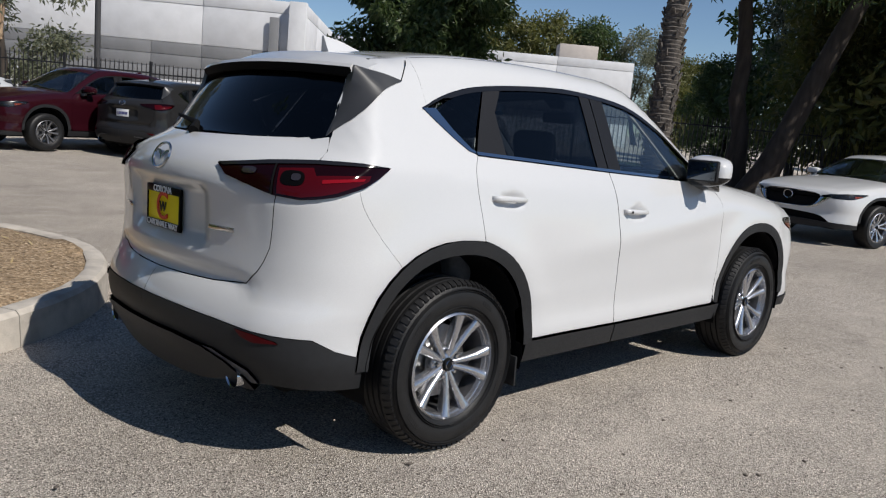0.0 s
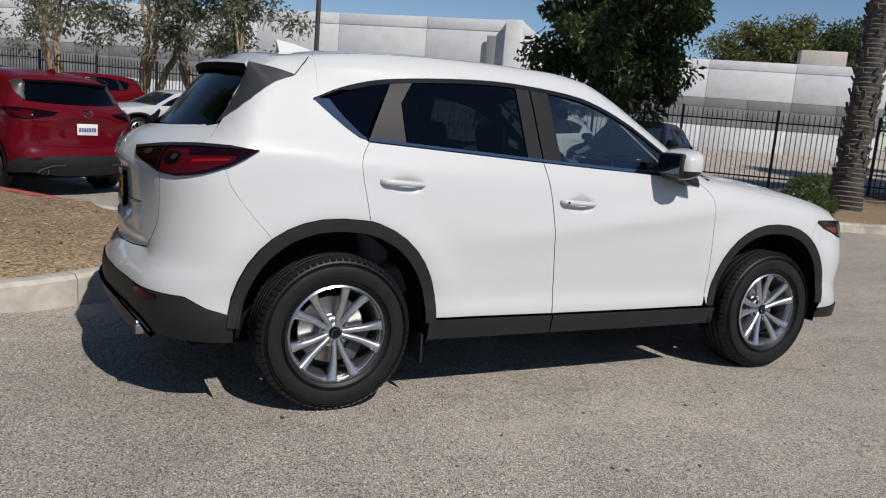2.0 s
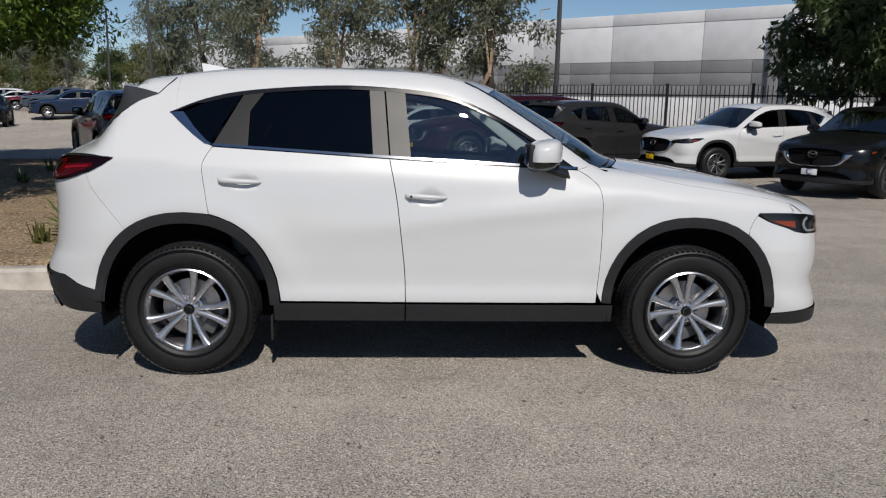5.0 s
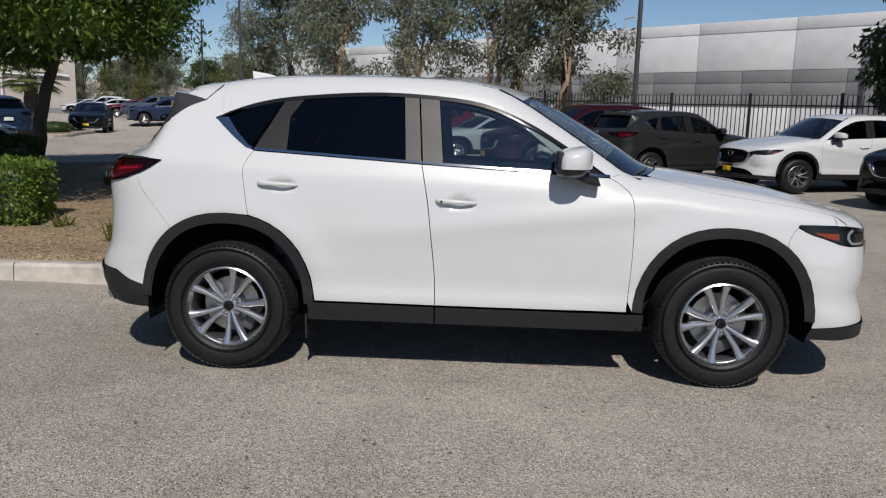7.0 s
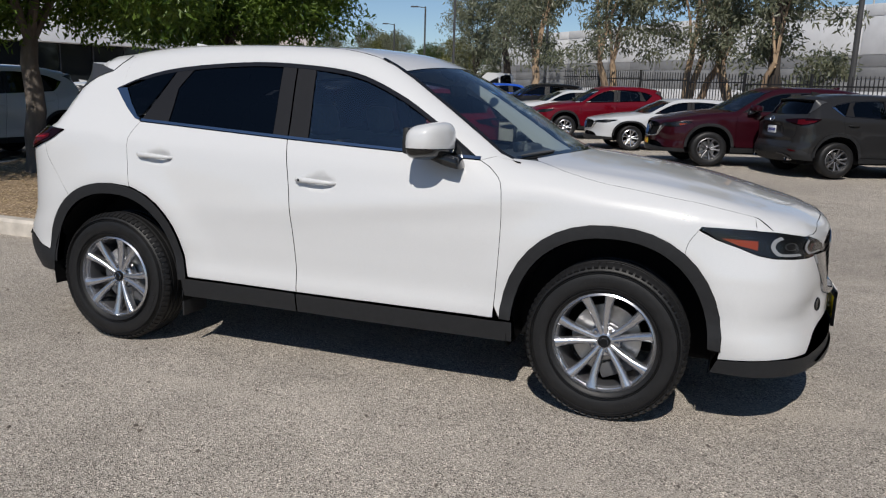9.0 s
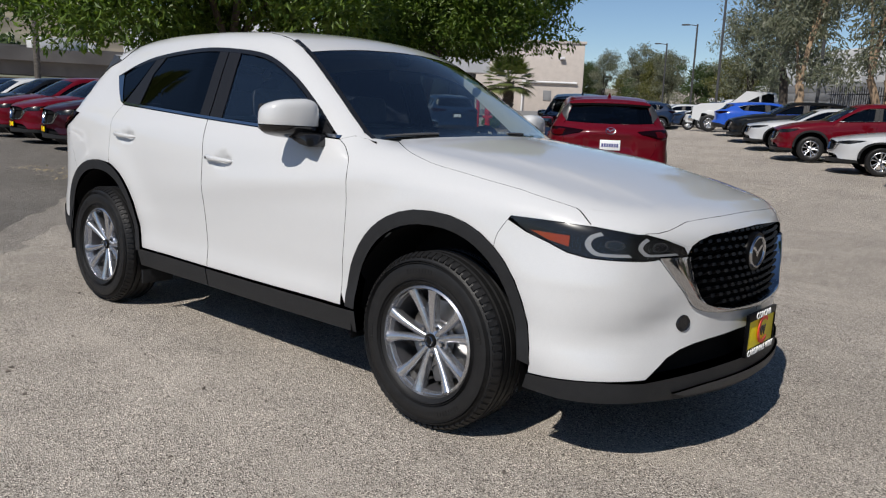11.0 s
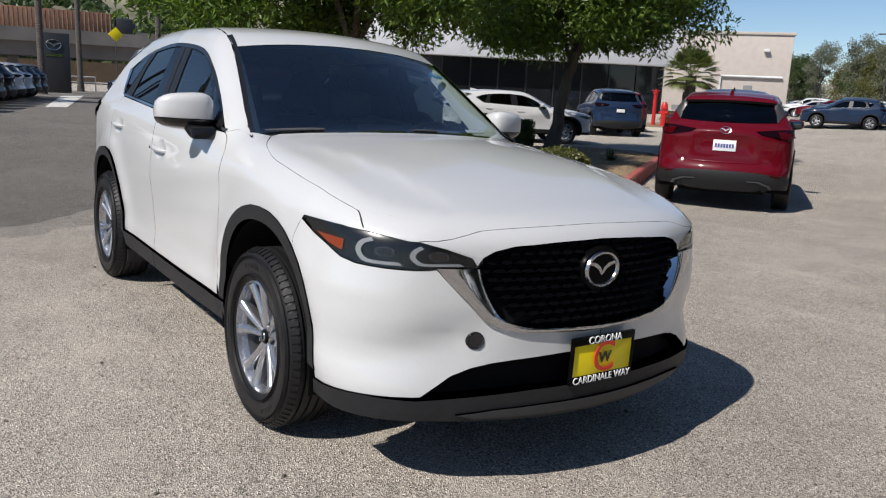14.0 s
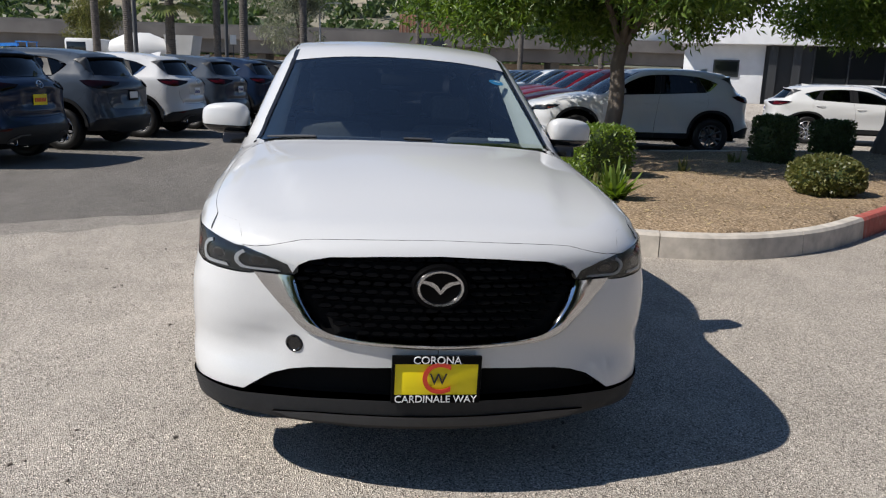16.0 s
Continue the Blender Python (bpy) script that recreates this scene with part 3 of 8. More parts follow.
def build_suv(name, label, group, colour, fine=True, warp=None, step=None, wheel_dark=False, front_plate=None, rear_plate=None, inside=True, dark_glass=None, wheels_x=(-AXLE, AXLE), wheels_y=0.80, tyre_r=TYRE, lean=False):
    """A five-door sport utility vehicle in one colour of paint, on four wheels."""
    car = thing(name, label, "car", group)
    st = step or (0.045 if fine else 0.12)
    side_glass = CLEAR_GLASS if fine else DARK_GLASS

    small = ("window_top_trim", "belt_moulding", "screen_seal", "screen_band", "headliner", "mirror_sail", "skirt_groove", "reflector", "lens", "side_reflector", "handle_cup", "lower_intake", "window_garnish", "rear_skirt_x", "lamp_lens")

    def pan(nm, pieces, mat, lift=0.0, depth=0.018, gap=0.0022, lab="", parent=car, stp=None):
        if lean and nm in small:
            return None
        return panel(nm, pieces, mat, parent, stp or st, gap, lift, depth, lab, warp)

    def both(outline, kind):
        return [(outline, (kind, -1)), (outline, (kind, 1))]

    # lines of the side view
    seam_r = flow([(-1.216, 1.213), (-1.261, 1.12), (-1.242, 0.97), (-1.225, 0.868)], 4)
    seam_c = flow([(-0.290, 1.163), (-0.252, 0.97), (-0.226, 0.76), (-0.205, 0.56), (-0.2, 0.40)], 4)
    seam_f = flow([(0.722, 1.117), (0.79, 1.075), (0.846, 0.99), (0.852, 0.72), (0.836, 0.40)], 4)
    lower = flow([(-1.216, 1.213), (-0.714, 1.186), (-0.290, 1.163), (0.2, 1.14), (0.722, 1.117)], 4)
    upper = flow([(-1.454, 1.39), (-1.275, 1.462), (-1.051, 1.51), (-0.643, 1.543), (-0.326, 1.54), (0.01, 1.503), (0.27, 1.405), (0.48, 1.283), (0.62, 1.188), (0.722, 1.117)], 5)
    up = spline(*[(x, z) for x, z in upper])
    lo = spline(*[(x, z) for x, z in lower])
    arch_r, arch_f = arch(-AXLE, 8, 172), arch(AXLE, 8, 172)
    r_front = [q for q in arch_r if q[0] > -1.215]
    bump_r = flow([(-1.655, arch_r[13][1]), (-1.74, 0.882), (-1.825, 0.995), (-1.85, 1.07)], 3)
    bump_r[0] = min(arch_r, key=lambda q: abs(q[0] + 1.66))
    bump_f0 = min(arch_f, key=lambda q: abs(q[0] - 1.63))
    bump_f = flow([bump_f0, (1.668, 0.835), (1.703, 0.888)], 3)
    edge = turn_to("side", skin(("top", -1), [(x, roof_edge(x)) for x in np.linspace(0.90, -1.60, 26)]))
    # doors
    for s, who in ((-1, "right"), (1, "left")):
        w = ("side", s)
        rear_door = pan("rear_door", [(seam_r[::-1] + [q for q in lower if -1.19 < q[0] < -0.29] + seam_c + [(-0.862, 0.405)] + r_front[:], w)], colour, stp=0.024 if fine else None)
        front_door = pan("front_door", [([q for q in lower if q[0] > -0.284] + seam_f[1:] + [(-0.2, 0.40)] + seam_c[-2::-1], w)], colour, stp=0.024 if fine else None)
        # glass, pillars and trims of the side windows
        gq = flow([(-1.382, 1.392), (-1.244, 1.452), (-1.076, 1.492)], 3) + [(-1.224, 1.238), (-1.244, 1.24), (-1.316, 1.31)]
        q_glass = pan("quarter_glass", [(gq, w)], DARK_GLASS, depth=0.006, lift=0.0)
        chrome = [(-1.454, 1.388), (-1.382, 1.392), (-1.316, 1.31), (-1.244, 1.24), (-1.224, 1.232), (-1.224, 1.219), (-1.260, 1.228), (-1.326, 1.275), (-1.397, 1.335)]
        pan("window_garnish", [(chrome, w)], CHROME, lift=0.004, gap=0.001, lab="bright chrome window garnish")
        gr = [(-1.032, lo(-1.032) + 0.018), (-0.379, lo(-0.379) + 0.018), (-0.403, up(-0.403) - 0.022)] + [(x, up(x) - 0.022) for x in (-0.55, -0.7, -0.85)] + [(-0.964, up(-0.964) - 0.022), (-1.032, 1.40)]
        pan("window_glass", [(gr, w)], DARK_GLASS, depth=0.006, lift=-0.004, parent=rear_door, lab="dark tinted door glass")
        gf = [(-0.175, lo(-0.175) + 0.018), (0.55, lo(0.55) + 0.016), (0.553, up(0.553) - 0.012)] + [(x, up(x) - 0.024) for x in (0.48, 0.4, 0.3, 0.2, 0.1, 0.0, -0.1)] + [(-0.209, up(-0.209) - 0.022)]
        pan("window_glass", [(gf, w)], side_glass, depth=0.006, lift=-0.004, parent=front_door, lab="lightly tinted door glass")
        pan("pillar_cover", [([(-1.212, lo(-1.212) + 0.014), (-1.032, lo(-1.032) + 0.014), (-1.032, 1.40), (-0.964, up(-0.964) - 0.022), (-1.071, up(-1.071) - 0.014)], w)], PILLAR, parent=rear_door, gap=0.001, lab="satin black pillar cover")
        pan("pillar_cover", [([(-0.379, lo(-0.379) + 0.014), (-0.292, lo(-0.292) + 0.014), (-0.322, up(-0.322) - 0.01), (-0.403, up(-0.403) - 0.016)], w)], PILLAR, parent=rear_door, gap=0.0015, lab="satin black pillar cover")
        pan("pillar_cover", [([(-0.286, lo(-0.286) + 0.014), (-0.175, lo(-0.175) + 0.014), (-0.209, up(-0.209) - 0.016), (-0.316, up(-0.316) - 0.01)], w)], PILLAR, parent=front_door, gap=0.0015, lab="satin black pillar cover")
        pan("mirror_sail", [([(0.55, lo(0.55) + 0.014), (0.69, lo(0.69) + 0.008), (0.553, up(0.553) - 0.012)], w)], GLOSS_BLACK, parent=front_door, gap=0.001)
        xs = [x for x, z in upper if x < 0.69]
        pan("window_top_trim", [([(x, up(x)) for x in xs] + [(x, up(x) - (0.022 if -1.3 < x < 0.5 else 0.011)) for x in xs[::-1]], w)], GLOSS_BLACK, gap=0.0005, lift=0.001, lab="gloss black window surround")
        xs = [x for x, z in lower]
        pan("belt_moulding", [([(x, lo(x) + 0.016) for x in xs] + [(x, lo(x) + 0.002) for x in xs[::-1]], w)], CHROME if fine else GLOSS_BLACK, gap=0.0005, lift=0.003, lab="thin bright belt moulding")
        # handles
        if not lean:
            for door, x0, z0 in ((rear_door, -1.06, 1.035), (front_door, -0.09, 0.966)):
                p = skin(w, [(x0 - 0.13, z0)])[0]
                rows = ((-0.118, 0.004, 0.004, 0.009), (-0.112, 0.011, 0.011, 0.0125), (-0.09, 0.02, 0.013, 0.0145), (-0.03, 0.025, 0.0105, 0.0135), (0.04, 0.024, 0.009, 0.0115), (0.085, 0.016, 0.008, 0.009), (0.103, 0.005, 0.006, 0.006), (0.108, 0.0, 0.002, 0.002))
                b = bmesh.new()
                rings = []
                for dx, out, thick, tall in rows:
                    rings.append([b.verts.new((x0 + dx, p[1] + s * (out - 0.003) + thick * math.cos(a), z0 + 0.004 - 0.04 * dx + tall * math.sin(a))) for a in np.linspace(0, 2 * math.pi, 14, endpoint=False)])
                for q, r in zip(rings, rings[1:]):
                    for k in range(14):
                        b.faces.new((q[k], q[(k + 1) % 14], r[(k + 1) % 14], r[k]))
                b.faces.new(rings[0])
                b.faces.new(rings[-1])
                for v in b.verts if warp else ():
                    v.co = warp(*v.co)
                part("door_handle", b, colour, door, angle=70)
                if fine and x0 > -0.5:
                    part("keyhole_cover", lathe([(0.0, 0.0), (0.006, 0.0), (0.0065, 0.003), (0.0, 0.003)], 14), CLADDING, door).matrix_basis = pose(x0 - 0.085, p[1] + s * 0.031, z0 + 0.007, 0, 0, 0 if s > 0 else 180)
        # mirror
        if not lean:
            mp = new("mirror")
            mp.parent = car
            b = bmesh.new()
            bmesh.ops.create_uvsphere(b, u_segments=24 if fine else 12, v_segments=14 if fine else 8, radius=1)
            for v in b.verts:
                x, y, z = v.co
                x, y, z = (math.copysign(abs(c) ** 0.6, c) for c in (x, y, z))
                k = 1 - 0.25 * max(y * s, 0)
                v.co = (0.50 + x * 0.095 * k + 0.03 * (0.5 - 0.5 * y * s), s * 0.945 + y * 0.125, 1.195 + z * 0.082 * (1 - 0.14 * y * s) + 0.012 * x)
            cap = b
            low_b = cap.copy()
            bmesh.ops.bisect_plane(cap, geom=cap.verts[:] + cap.edges[:] + cap.faces[:], plane_co=(0, 0, 1.166), plane_no=(0, 0.0, -1), clear_outer=True)
            bmesh.ops.bisect_plane(low_b, geom=low_b.verts[:] + low_b.edges[:] + low_b.faces[:], plane_co=(0, 0, 1.162), plane_no=(0, 0, 1), clear_outer=True)
            if warp:
                for bb in (cap, low_b):
                    for v in bb.verts:
                        v.co = warp(*v.co)
            part("mirror_cap", cap, colour, mp)
            part("mirror_base", low_b, GLOSS_BLACK, mp)
            arm = merge(prism([(0.53, 1.15), (0.64, 1.13), (0.66, 1.075), (0.60, 1.085), (0.5, 1.12)], 0.12, Matrix(((1, 0, 0, 0), (0, 0, 1, s * 0.89), (0, 1, 0, 0), (0, 0, 0, 1))), 0.012))
            if warp:
                for v in arm.verts:
                    v.co = warp(*v.co)
            part("mirror_arm", arm, GLOSS_BLACK, mp)
            mg = box((0.004, 0.165, 0.098), pose(0.4205, s * 0.945, 1.195), 0.0015)
            bez = box((0.03, 0.188, 0.118), pose(0.436, s * 0.945, 1.196), 0.012)
            for v in bez.verts if warp else ():
                v.co = warp(*v.co)
            part("mirror_bezel", bez, CLADDING, mp)
            if warp:
                for v in mg.verts:
                    v.co = warp(*v.co)
            part("mirror_glass", mg, MIRROR, mp)
        # fender, quarter and rails
        hood_line = turn_to("side", skin(("top", -1), [(x, hood_edge(x)) for x in np.linspace(0.97, 1.92, 34)]))
        lamp_top = [(1.93, 0.899), (1.82, 0.9015), (1.713, 0.902)]
        fender = [(0.868, 0.40)] + seam_f[-2::-1] + [(0.78, 1.135)] + hood_line + lamp_top + bump_f[::-1] + [q for q in arch_f if q[0] < bump_f0[0] - 0.005]
        pan("front_fender", [(fender, w)], colour, gap=0.0006)
        zt = edge[-1]
        side_glass_edge = turn_to("side", skin(("top", -1), [(-1.66, 0.535), (-1.71, 0.542), (-1.78, 0.597), (-1.82, 0.63)]))
        cut0 = tuple(turn_to("side", skin(("top", -1), [(-1.425, roof_edge(-1.425))]))[0])
        quarter = seam_r + [q for q in arch_r if -1.65 < q[0] < -1.23] + bump_r + [*turn_to("side", skin(("rear", -1), [(0.703, 1.075), (0.724, 1.155), (0.692, 1.2), (0.66, 1.246)])), *side_glass_edge[::-1], zt] + [e for e in edge[::-1] if -1.59 < e[0] < -1.43] + [cut0, (-1.425, 1.388), (-1.37, 1.333), (-1.3, 1.272), (-1.24, 1.227)]
        cut = tuple(turn_to("side", skin(("top", -1), [(-1.425, roof_edge(-1.425))]))[0])
        rail = [(e[0], e[1]) for e in edge if e[0] > -1.42] + [cut, (-1.425, 1.39)] + upper[1:] + [(0.78, 1.135)]
        pan("quarter_panel", [(quarter, w)], colour, gap=0.0001)
        pan("roof_rail", [(rail, w)], colour, gap=0.0008, depth=0.012)
        if fine:
            pan("pillar_lining", [(rail, w)], CREAM, lift=-0.03, depth=0.004, gap=0.004, stp=0.04 if fine else 0.15, lab="pale grey inner pillar lining")
        # arch cladding, sill and liners
        for cx in (-AXLE, AXLE):
            outer, inner = arch(cx, 3 if cx < 0 else 2, 176, n=26), arch(cx, 3, 176, 0.432, 0.468, n=26)
            pan("wheel_arch_trim", [(outer + inner[::-1], w)], CLADDING, lift=0.014 if cx < 0 else 0.005, depth=0.05, gap=0.001, lab="black plastic wheel arch trim")
            n = 20
            b = bmesh.new()
            prev = None
            for k in range(n + 1):
                a = math.pi * (k / n * 1.12 - 0.06)
                row = [b.verts.new((cx + 0.45 * math.cos(a), s * y, 0.352 + 0.47 * math.sin(a))) for y in (0.885, 0.60)]
                if prev:
                    b.faces.new((prev[0], prev[1], row[1], row[0]))
                prev = row
            c = b.verts.new((cx, s * 0.60, 0.352))
            inn = [v for v in b.verts if abs(abs(v.co.y) - 0.60) < 1e-4 and v is not c]
            for p, q in zip(inn, inn[1:]):
                b.faces.new((p, q, c))
            if warp:
                for v in b.verts:
                    v.co = warp(*v.co)
            part("wheel_arch_liner", b, DARK, car)
        pan("sill_trim", [([(-0.865, 0.401), (-0.202, 0.3965), (-0.202, 0.298), (-0.90, 0.298), (-0.90, 0.401)], w), ([(-0.198, 0.3965), (0.93, 0.3935), (0.93, 0.294), (-0.198, 0.298)], w)], CLADDING, lift=0.012, depth=0.06, lab="black plastic sill trim")
    # bonnet, roof and screens
    front_edge = turn_to("top", skin(("front", -1), [(0.68, 0.875), (0.63, 0.877), (0.58, 0.885), (0.53, 0.897), (0.47, 0.9105), (0.42, 0.914), (0.31, 0.9195), (0.2, 0.923), (0.1, 0.9255), (0.0, 0.927)]))
    hood_half = [(1.105 - 0.36 * y * y, y) for y in (0, 0.2, 0.4, 0.6, 0.66)] + [(x, hood_edge(x)) for x in np.linspace(0.97, 1.92, 31)] + [(1.98, 0.75), (2.03, 0.705)] + front_edge
    full = lambda half: half + [(x, -y) for x, y in half[::-1] if y > 1e-6]
    def dense(pts, n=8):
        return [tuple(np.array(a) + (np.array(b) - np.array(a)) * k / n) for a, b in zip(pts, pts[1:]) for k in range(n)] + [tuple(pts[-1])]

    join = turn_to("nose", skin(("top", -1), dense([(1.92, float(hood_edge(1.92))), (1.98, 0.75), (2.03, 0.705), front_edge[0]])))
    seam = turn_to("nose", skin(("side", -1), dense([(1.93, 0.899), hood_line[-1]])))
    cheek = seam + join[1:] + [(radians(37.5), 0.8745), (radians(41), 0.885), (radians(45), 0.895)]
    pan("bonnet", [(full(hood_half), ("top", 1)), (cheek, ("nose", -1), -0.0012), (cheek, ("nose", 1), -0.0012)], colour, lab="closed bonnet", gap=0.0004)
    screen = [(1.10 - 0.36 * y * y, y) for y in (0, 0.2, 0.4, 0.6)] + [(0.885, 0.735)] + [(x, roof_edge(x) - 0.005) for x in np.linspace(0.8, 0.29, 8)] + [(0.245, 0.6), (0.295, 0.4), (0.335, 0.2), (0.35, 0)]
    pan("windscreen", [(full(screen), ("top", 1))], SCREEN_GLASS, depth=0.006, gap=0.003, lift=-0.002, lab="slightly tinted windscreen")
    band = [(x + 0.004, y) for x, y in screen[:4]] + [(0.885, 0.735)] + [(0.86, 0.70)] + [(1.055 - 0.36 * y * y, y) for y in (0.6, 0.4, 0.2, 0)]
    pan("screen_band", [(full(band), ("top", 1))], DARK, depth=0.002, lift=-0.006, gap=0.001, lab="black lower screen band and cowl")
    for s in (-1, 1):
        pan("screen_seal", [([(x, roof_edge(x) - 0.002) for x in np.linspace(0.86, 0.12, 10)] + [(x, roof_edge(x) - 0.022) for x in np.linspace(0.12, 0.86, 10)], ("top", s))], GLOSS_BLACK, depth=0.003, lift=0.002, gap=0, lab="black windscreen edge seal")
    roof = [(0.355, 0), (0.34, 0.2), (0.3, 0.4), (0.25, 0.607)] + [(x, roof_edge(x)) for x in np.linspace(0.235, -1.6, 19)] + [(-1.66, 0.5), (-1.70, 0.25), (-1.71, 0)]
    pan("roof", [(full(roof), ("top", 1))], colour, gap=0.0015)
    if inside:
        pan("headliner", [(full([(0.15, 0), (0.1, 0.5), (-0.6, 0.54), (-1.6, 0.5), (-1.65, 0)]), ("top", 1))], CREAM if fine else DARK, lift=-0.045, depth=0.002, stp=0.15)
    rear_glass = [(-1.80, 0), (-1.785, 0.25), (-1.74, 0.47), (-1.71, 0.555), (-1.78, 0.612), (-1.846, 0.664), (-1.892, 0.595), (-1.945, 0.47), (-1.995, 0.35), (-2.03, 0.2), (-2.05, 0)]
    pan("rear_window", [(full(rear_glass), ("top", 1))], DARK_GLASS, depth=0.006, lab="dark tinted rear window")
    # tailgate with its spoiler
    gate = [(0, 1.226), (0.2, 1.228), (0.35, 1.231), (0.47, 1.236), (0.58, 1.243), (0.653, 1.25), (0.69, 1.2), (0.722, 1.155), (0.70, 1.09), (0.68, 1.035), (0.67, 0.925), (0.661, 0.842), (0.64, 0.79), (0.617, 0.753), (0.563, 0.70), (0.4, 0.685), (0.2, 0.68), (0, 0.678)]
    tailgate = pan("tailgate", [(gate + [(-y, z) for y, z in gate[::-1] if y > 1e-6], ("rear", 1))], colour, lab="closed tailgate", gap=0.001, stp=0.022 if fine else None)
    # spoiler
    prof = spline((-1.5, 1.602), (-1.72, 1.564), (-1.93, 1.528))
    b = bmesh.new()
    rows = []
    ys = np.linspace(-0.6, 0.6, 17)
    for y in ys:
        x1 = -1.835 + 0.28 * y * y
        ring = []
        for k, x in enumerate((-1.66, -1.70, -1.75, x1 + 0.01, x1)):
            x = x + (0.16 * y * y if k < 3 else 0)
            ring.append(b.verts.new((x, y, (float(skin(("top", 1), [(x, y)])[0][2]) + 0.003 if k < 3 else float(prof(x)) - 0.10 * y * y + 0.004) - (0.012 if k == 4 else 0))))
        ring += [b.verts.new((x1 + 0.015, y, float(prof(x1)) - 0.10 * y * y - 0.04)), b.verts.new((-1.74 + 0.16 * y * y, y, float(prof(-1.78)) - 0.1 * y * y - 0.05))]
        rows.append(ring)
    for p, q in zip(rows, rows[1:]):
        for k in range(6):
            f = b.faces.new((p[k], p[k + 1], q[k + 1], q[k]))
            f.material_index = 1 if k >= 4 else 0
    b.faces.new(rows[0])
    b.faces.new(rows[-1][::-1])
    if warp:
        for v in b.verts:
            v.co = warp(*v.co)
    part("spoiler", b, [colour, DARK], tailgate, "painted roof spoiler with black underside")
    for s in (-1, 1):
        lower_e = flow([(-1.522, 1.487), (-1.62, 1.448), (-1.72, 1.375), (-1.855, 1.252)], 6)
        upper_e = flow([(-1.522, 1.487), (-1.62, 1.512), (-1.722, 1.528)], 6) + flow([(-1.722, 1.528), (-1.735, 1.46), (-1.785, 1.36), (-1.855, 1.252)], 6)[1:]
        b = bmesh.new()
        n = 18
        pick_at = lambda line, f: np.array([np.interp(f * (len(line) - 1), range(len(line)), [q[k] for q in line]) for k in (0, 1)])
        low_line, up_line = [pick_at(lower_e, i / n) for i in range(n + 1)], [pick_at(upper_e, i / n) for i in range(n + 1)]
        grid = [p + (q - p) * g for p, q in zip(low_line, up_line) for g in (0, 0.5, 1)]
        on_skin = np.abs(skin(("side", -1), grid)[:, 1]).reshape(-1, 3)
        rows = []
        for i in range(n + 1):
            y0 = on_skin[i][0] + 0.006
            tip_y = 0.612 if up_line[i][1] > 1.3 else y0
            row = []
            for j, g in enumerate((0, 0.5, 1)):
                q = grid[3 * i + j]
                row.append((q[0], s * max(y0 + (min(tip_y, y0) - y0) * g, on_skin[i][j] + 0.005), q[1]))
            rows.append(row)
        outer_v = [[b.verts.new(q) for q in r] for r in rows]
        inner_v = [[b.verts.new((q[0], q[1] - s * 0.035, q[2])) for q in r] for r in rows]
        for i in range(n):
            for j in range(2):
                b.faces.new((outer_v[i][j], outer_v[i + 1][j], outer_v[i + 1][j + 1], outer_v[i][j + 1]))
                b.faces.new((inner_v[i][j], inner_v[i][j + 1], inner_v[i + 1][j + 1], inner_v[i + 1][j]))
            for j in (0, 2):
                b.faces.new((outer_v[i][j], inner_v[i][j], inner_v[i + 1][j], outer_v[i + 1][j]))
        bmesh.ops.remove_doubles(b, verts=b.verts[:], dist=1e-5)
        bmesh.ops.recalc_face_normals(b, faces=b.faces[:])
        for v in b.verts if warp else ():
            v.co = warp(*v.co)
        part("spoiler_fin", b, FIN, tailgate, "black spoiler side fin")
        if fine:
            seam_s = [skin(("side", s), [q])[0] + np.array((0, s * 0.0012, 0)) for q in flow([(-1.522, 1.49), (-1.487, 1.53), (-1.462, 1.557), (-1.447, 1.575)], 4)]
            part("spoiler_joint", tube([tuple(q) for q in seam_s], 0.0022, 5), DARK, tailgate)
    # rear lamps
    for s in (-1, 1):
        lamp = [(radians(a), z) for a, z in ((22, 1.123), (34.6, 1.144), (44.3, 1.155), (53, 1.157), (58.9, 1.15), (56.5, 1.115), (53.5, 1.078), (49, 1.046), (46.3, 1.035), (42.5, 1.026), (37.3, 1.034), (31.3, 1.061), (25.3, 1.086))]
        h = pan("rear_lamp", [(lamp, ("tail", s))], DARK_LENS, lift=0.010, depth=0.05, gap=0.0, lab="dark red smoked rear lamp", stp=0.02 if fine else 0.06)
        red = [(radians(a), z) for a, z in ((37.4, 1.122), (44, 1.13), (44.8, 1.106), (54.6, 1.119), (54.2, 1.1), (52.4, 1.084), (48.6, 1.056), (46, 1.044), (42.5, 1.034), (38, 1.041))]
        pan("lamp_lens", [(red, ("tail", s))], RED_LENS, lift=0.013, depth=0.004, gap=0, parent=h, stp=0.02 if fine else 0.06)
        if fine:
            for nm, ca, cz, ra, rz, mat, out in (("indicator_lens", 40.5, 1.093, 2.3, 0.024, GRILLE_BLACK, 0.0145), ("indicator_bulb", 41.2, 1.096, 0.9, 0.011, SMOKE, 0.017), ("reversing_lens", 31.0, 1.107, 1.7, 0.011, SMOKE, 0.0135)):
                round_lens = [(radians(ca + ra * math.copysign(abs(math.cos(a)) ** 0.7, math.cos(a))), cz + rz * math.copysign(abs(math.sin(a)) ** 0.7, math.sin(a))) for a in np.linspace(0, 2 * math.pi, 20, endpoint=False)]
                pan(nm, [(round_lens, ("tail", s))], mat, lift=out, depth=0.004, gap=0, parent=h, stp=0.02)
            bar = [(radians(a), z) for a, z in ((46, 1.094), (53.6, 1.108), (53.2, 1.099), (46, 1.082))]
            pan("light_bar", [(bar, ("tail", s))], BRIGHT_LENS, lift=0.015, depth=0.004, gap=0, parent=h, stp=0.02, lab="brighter red light bar")
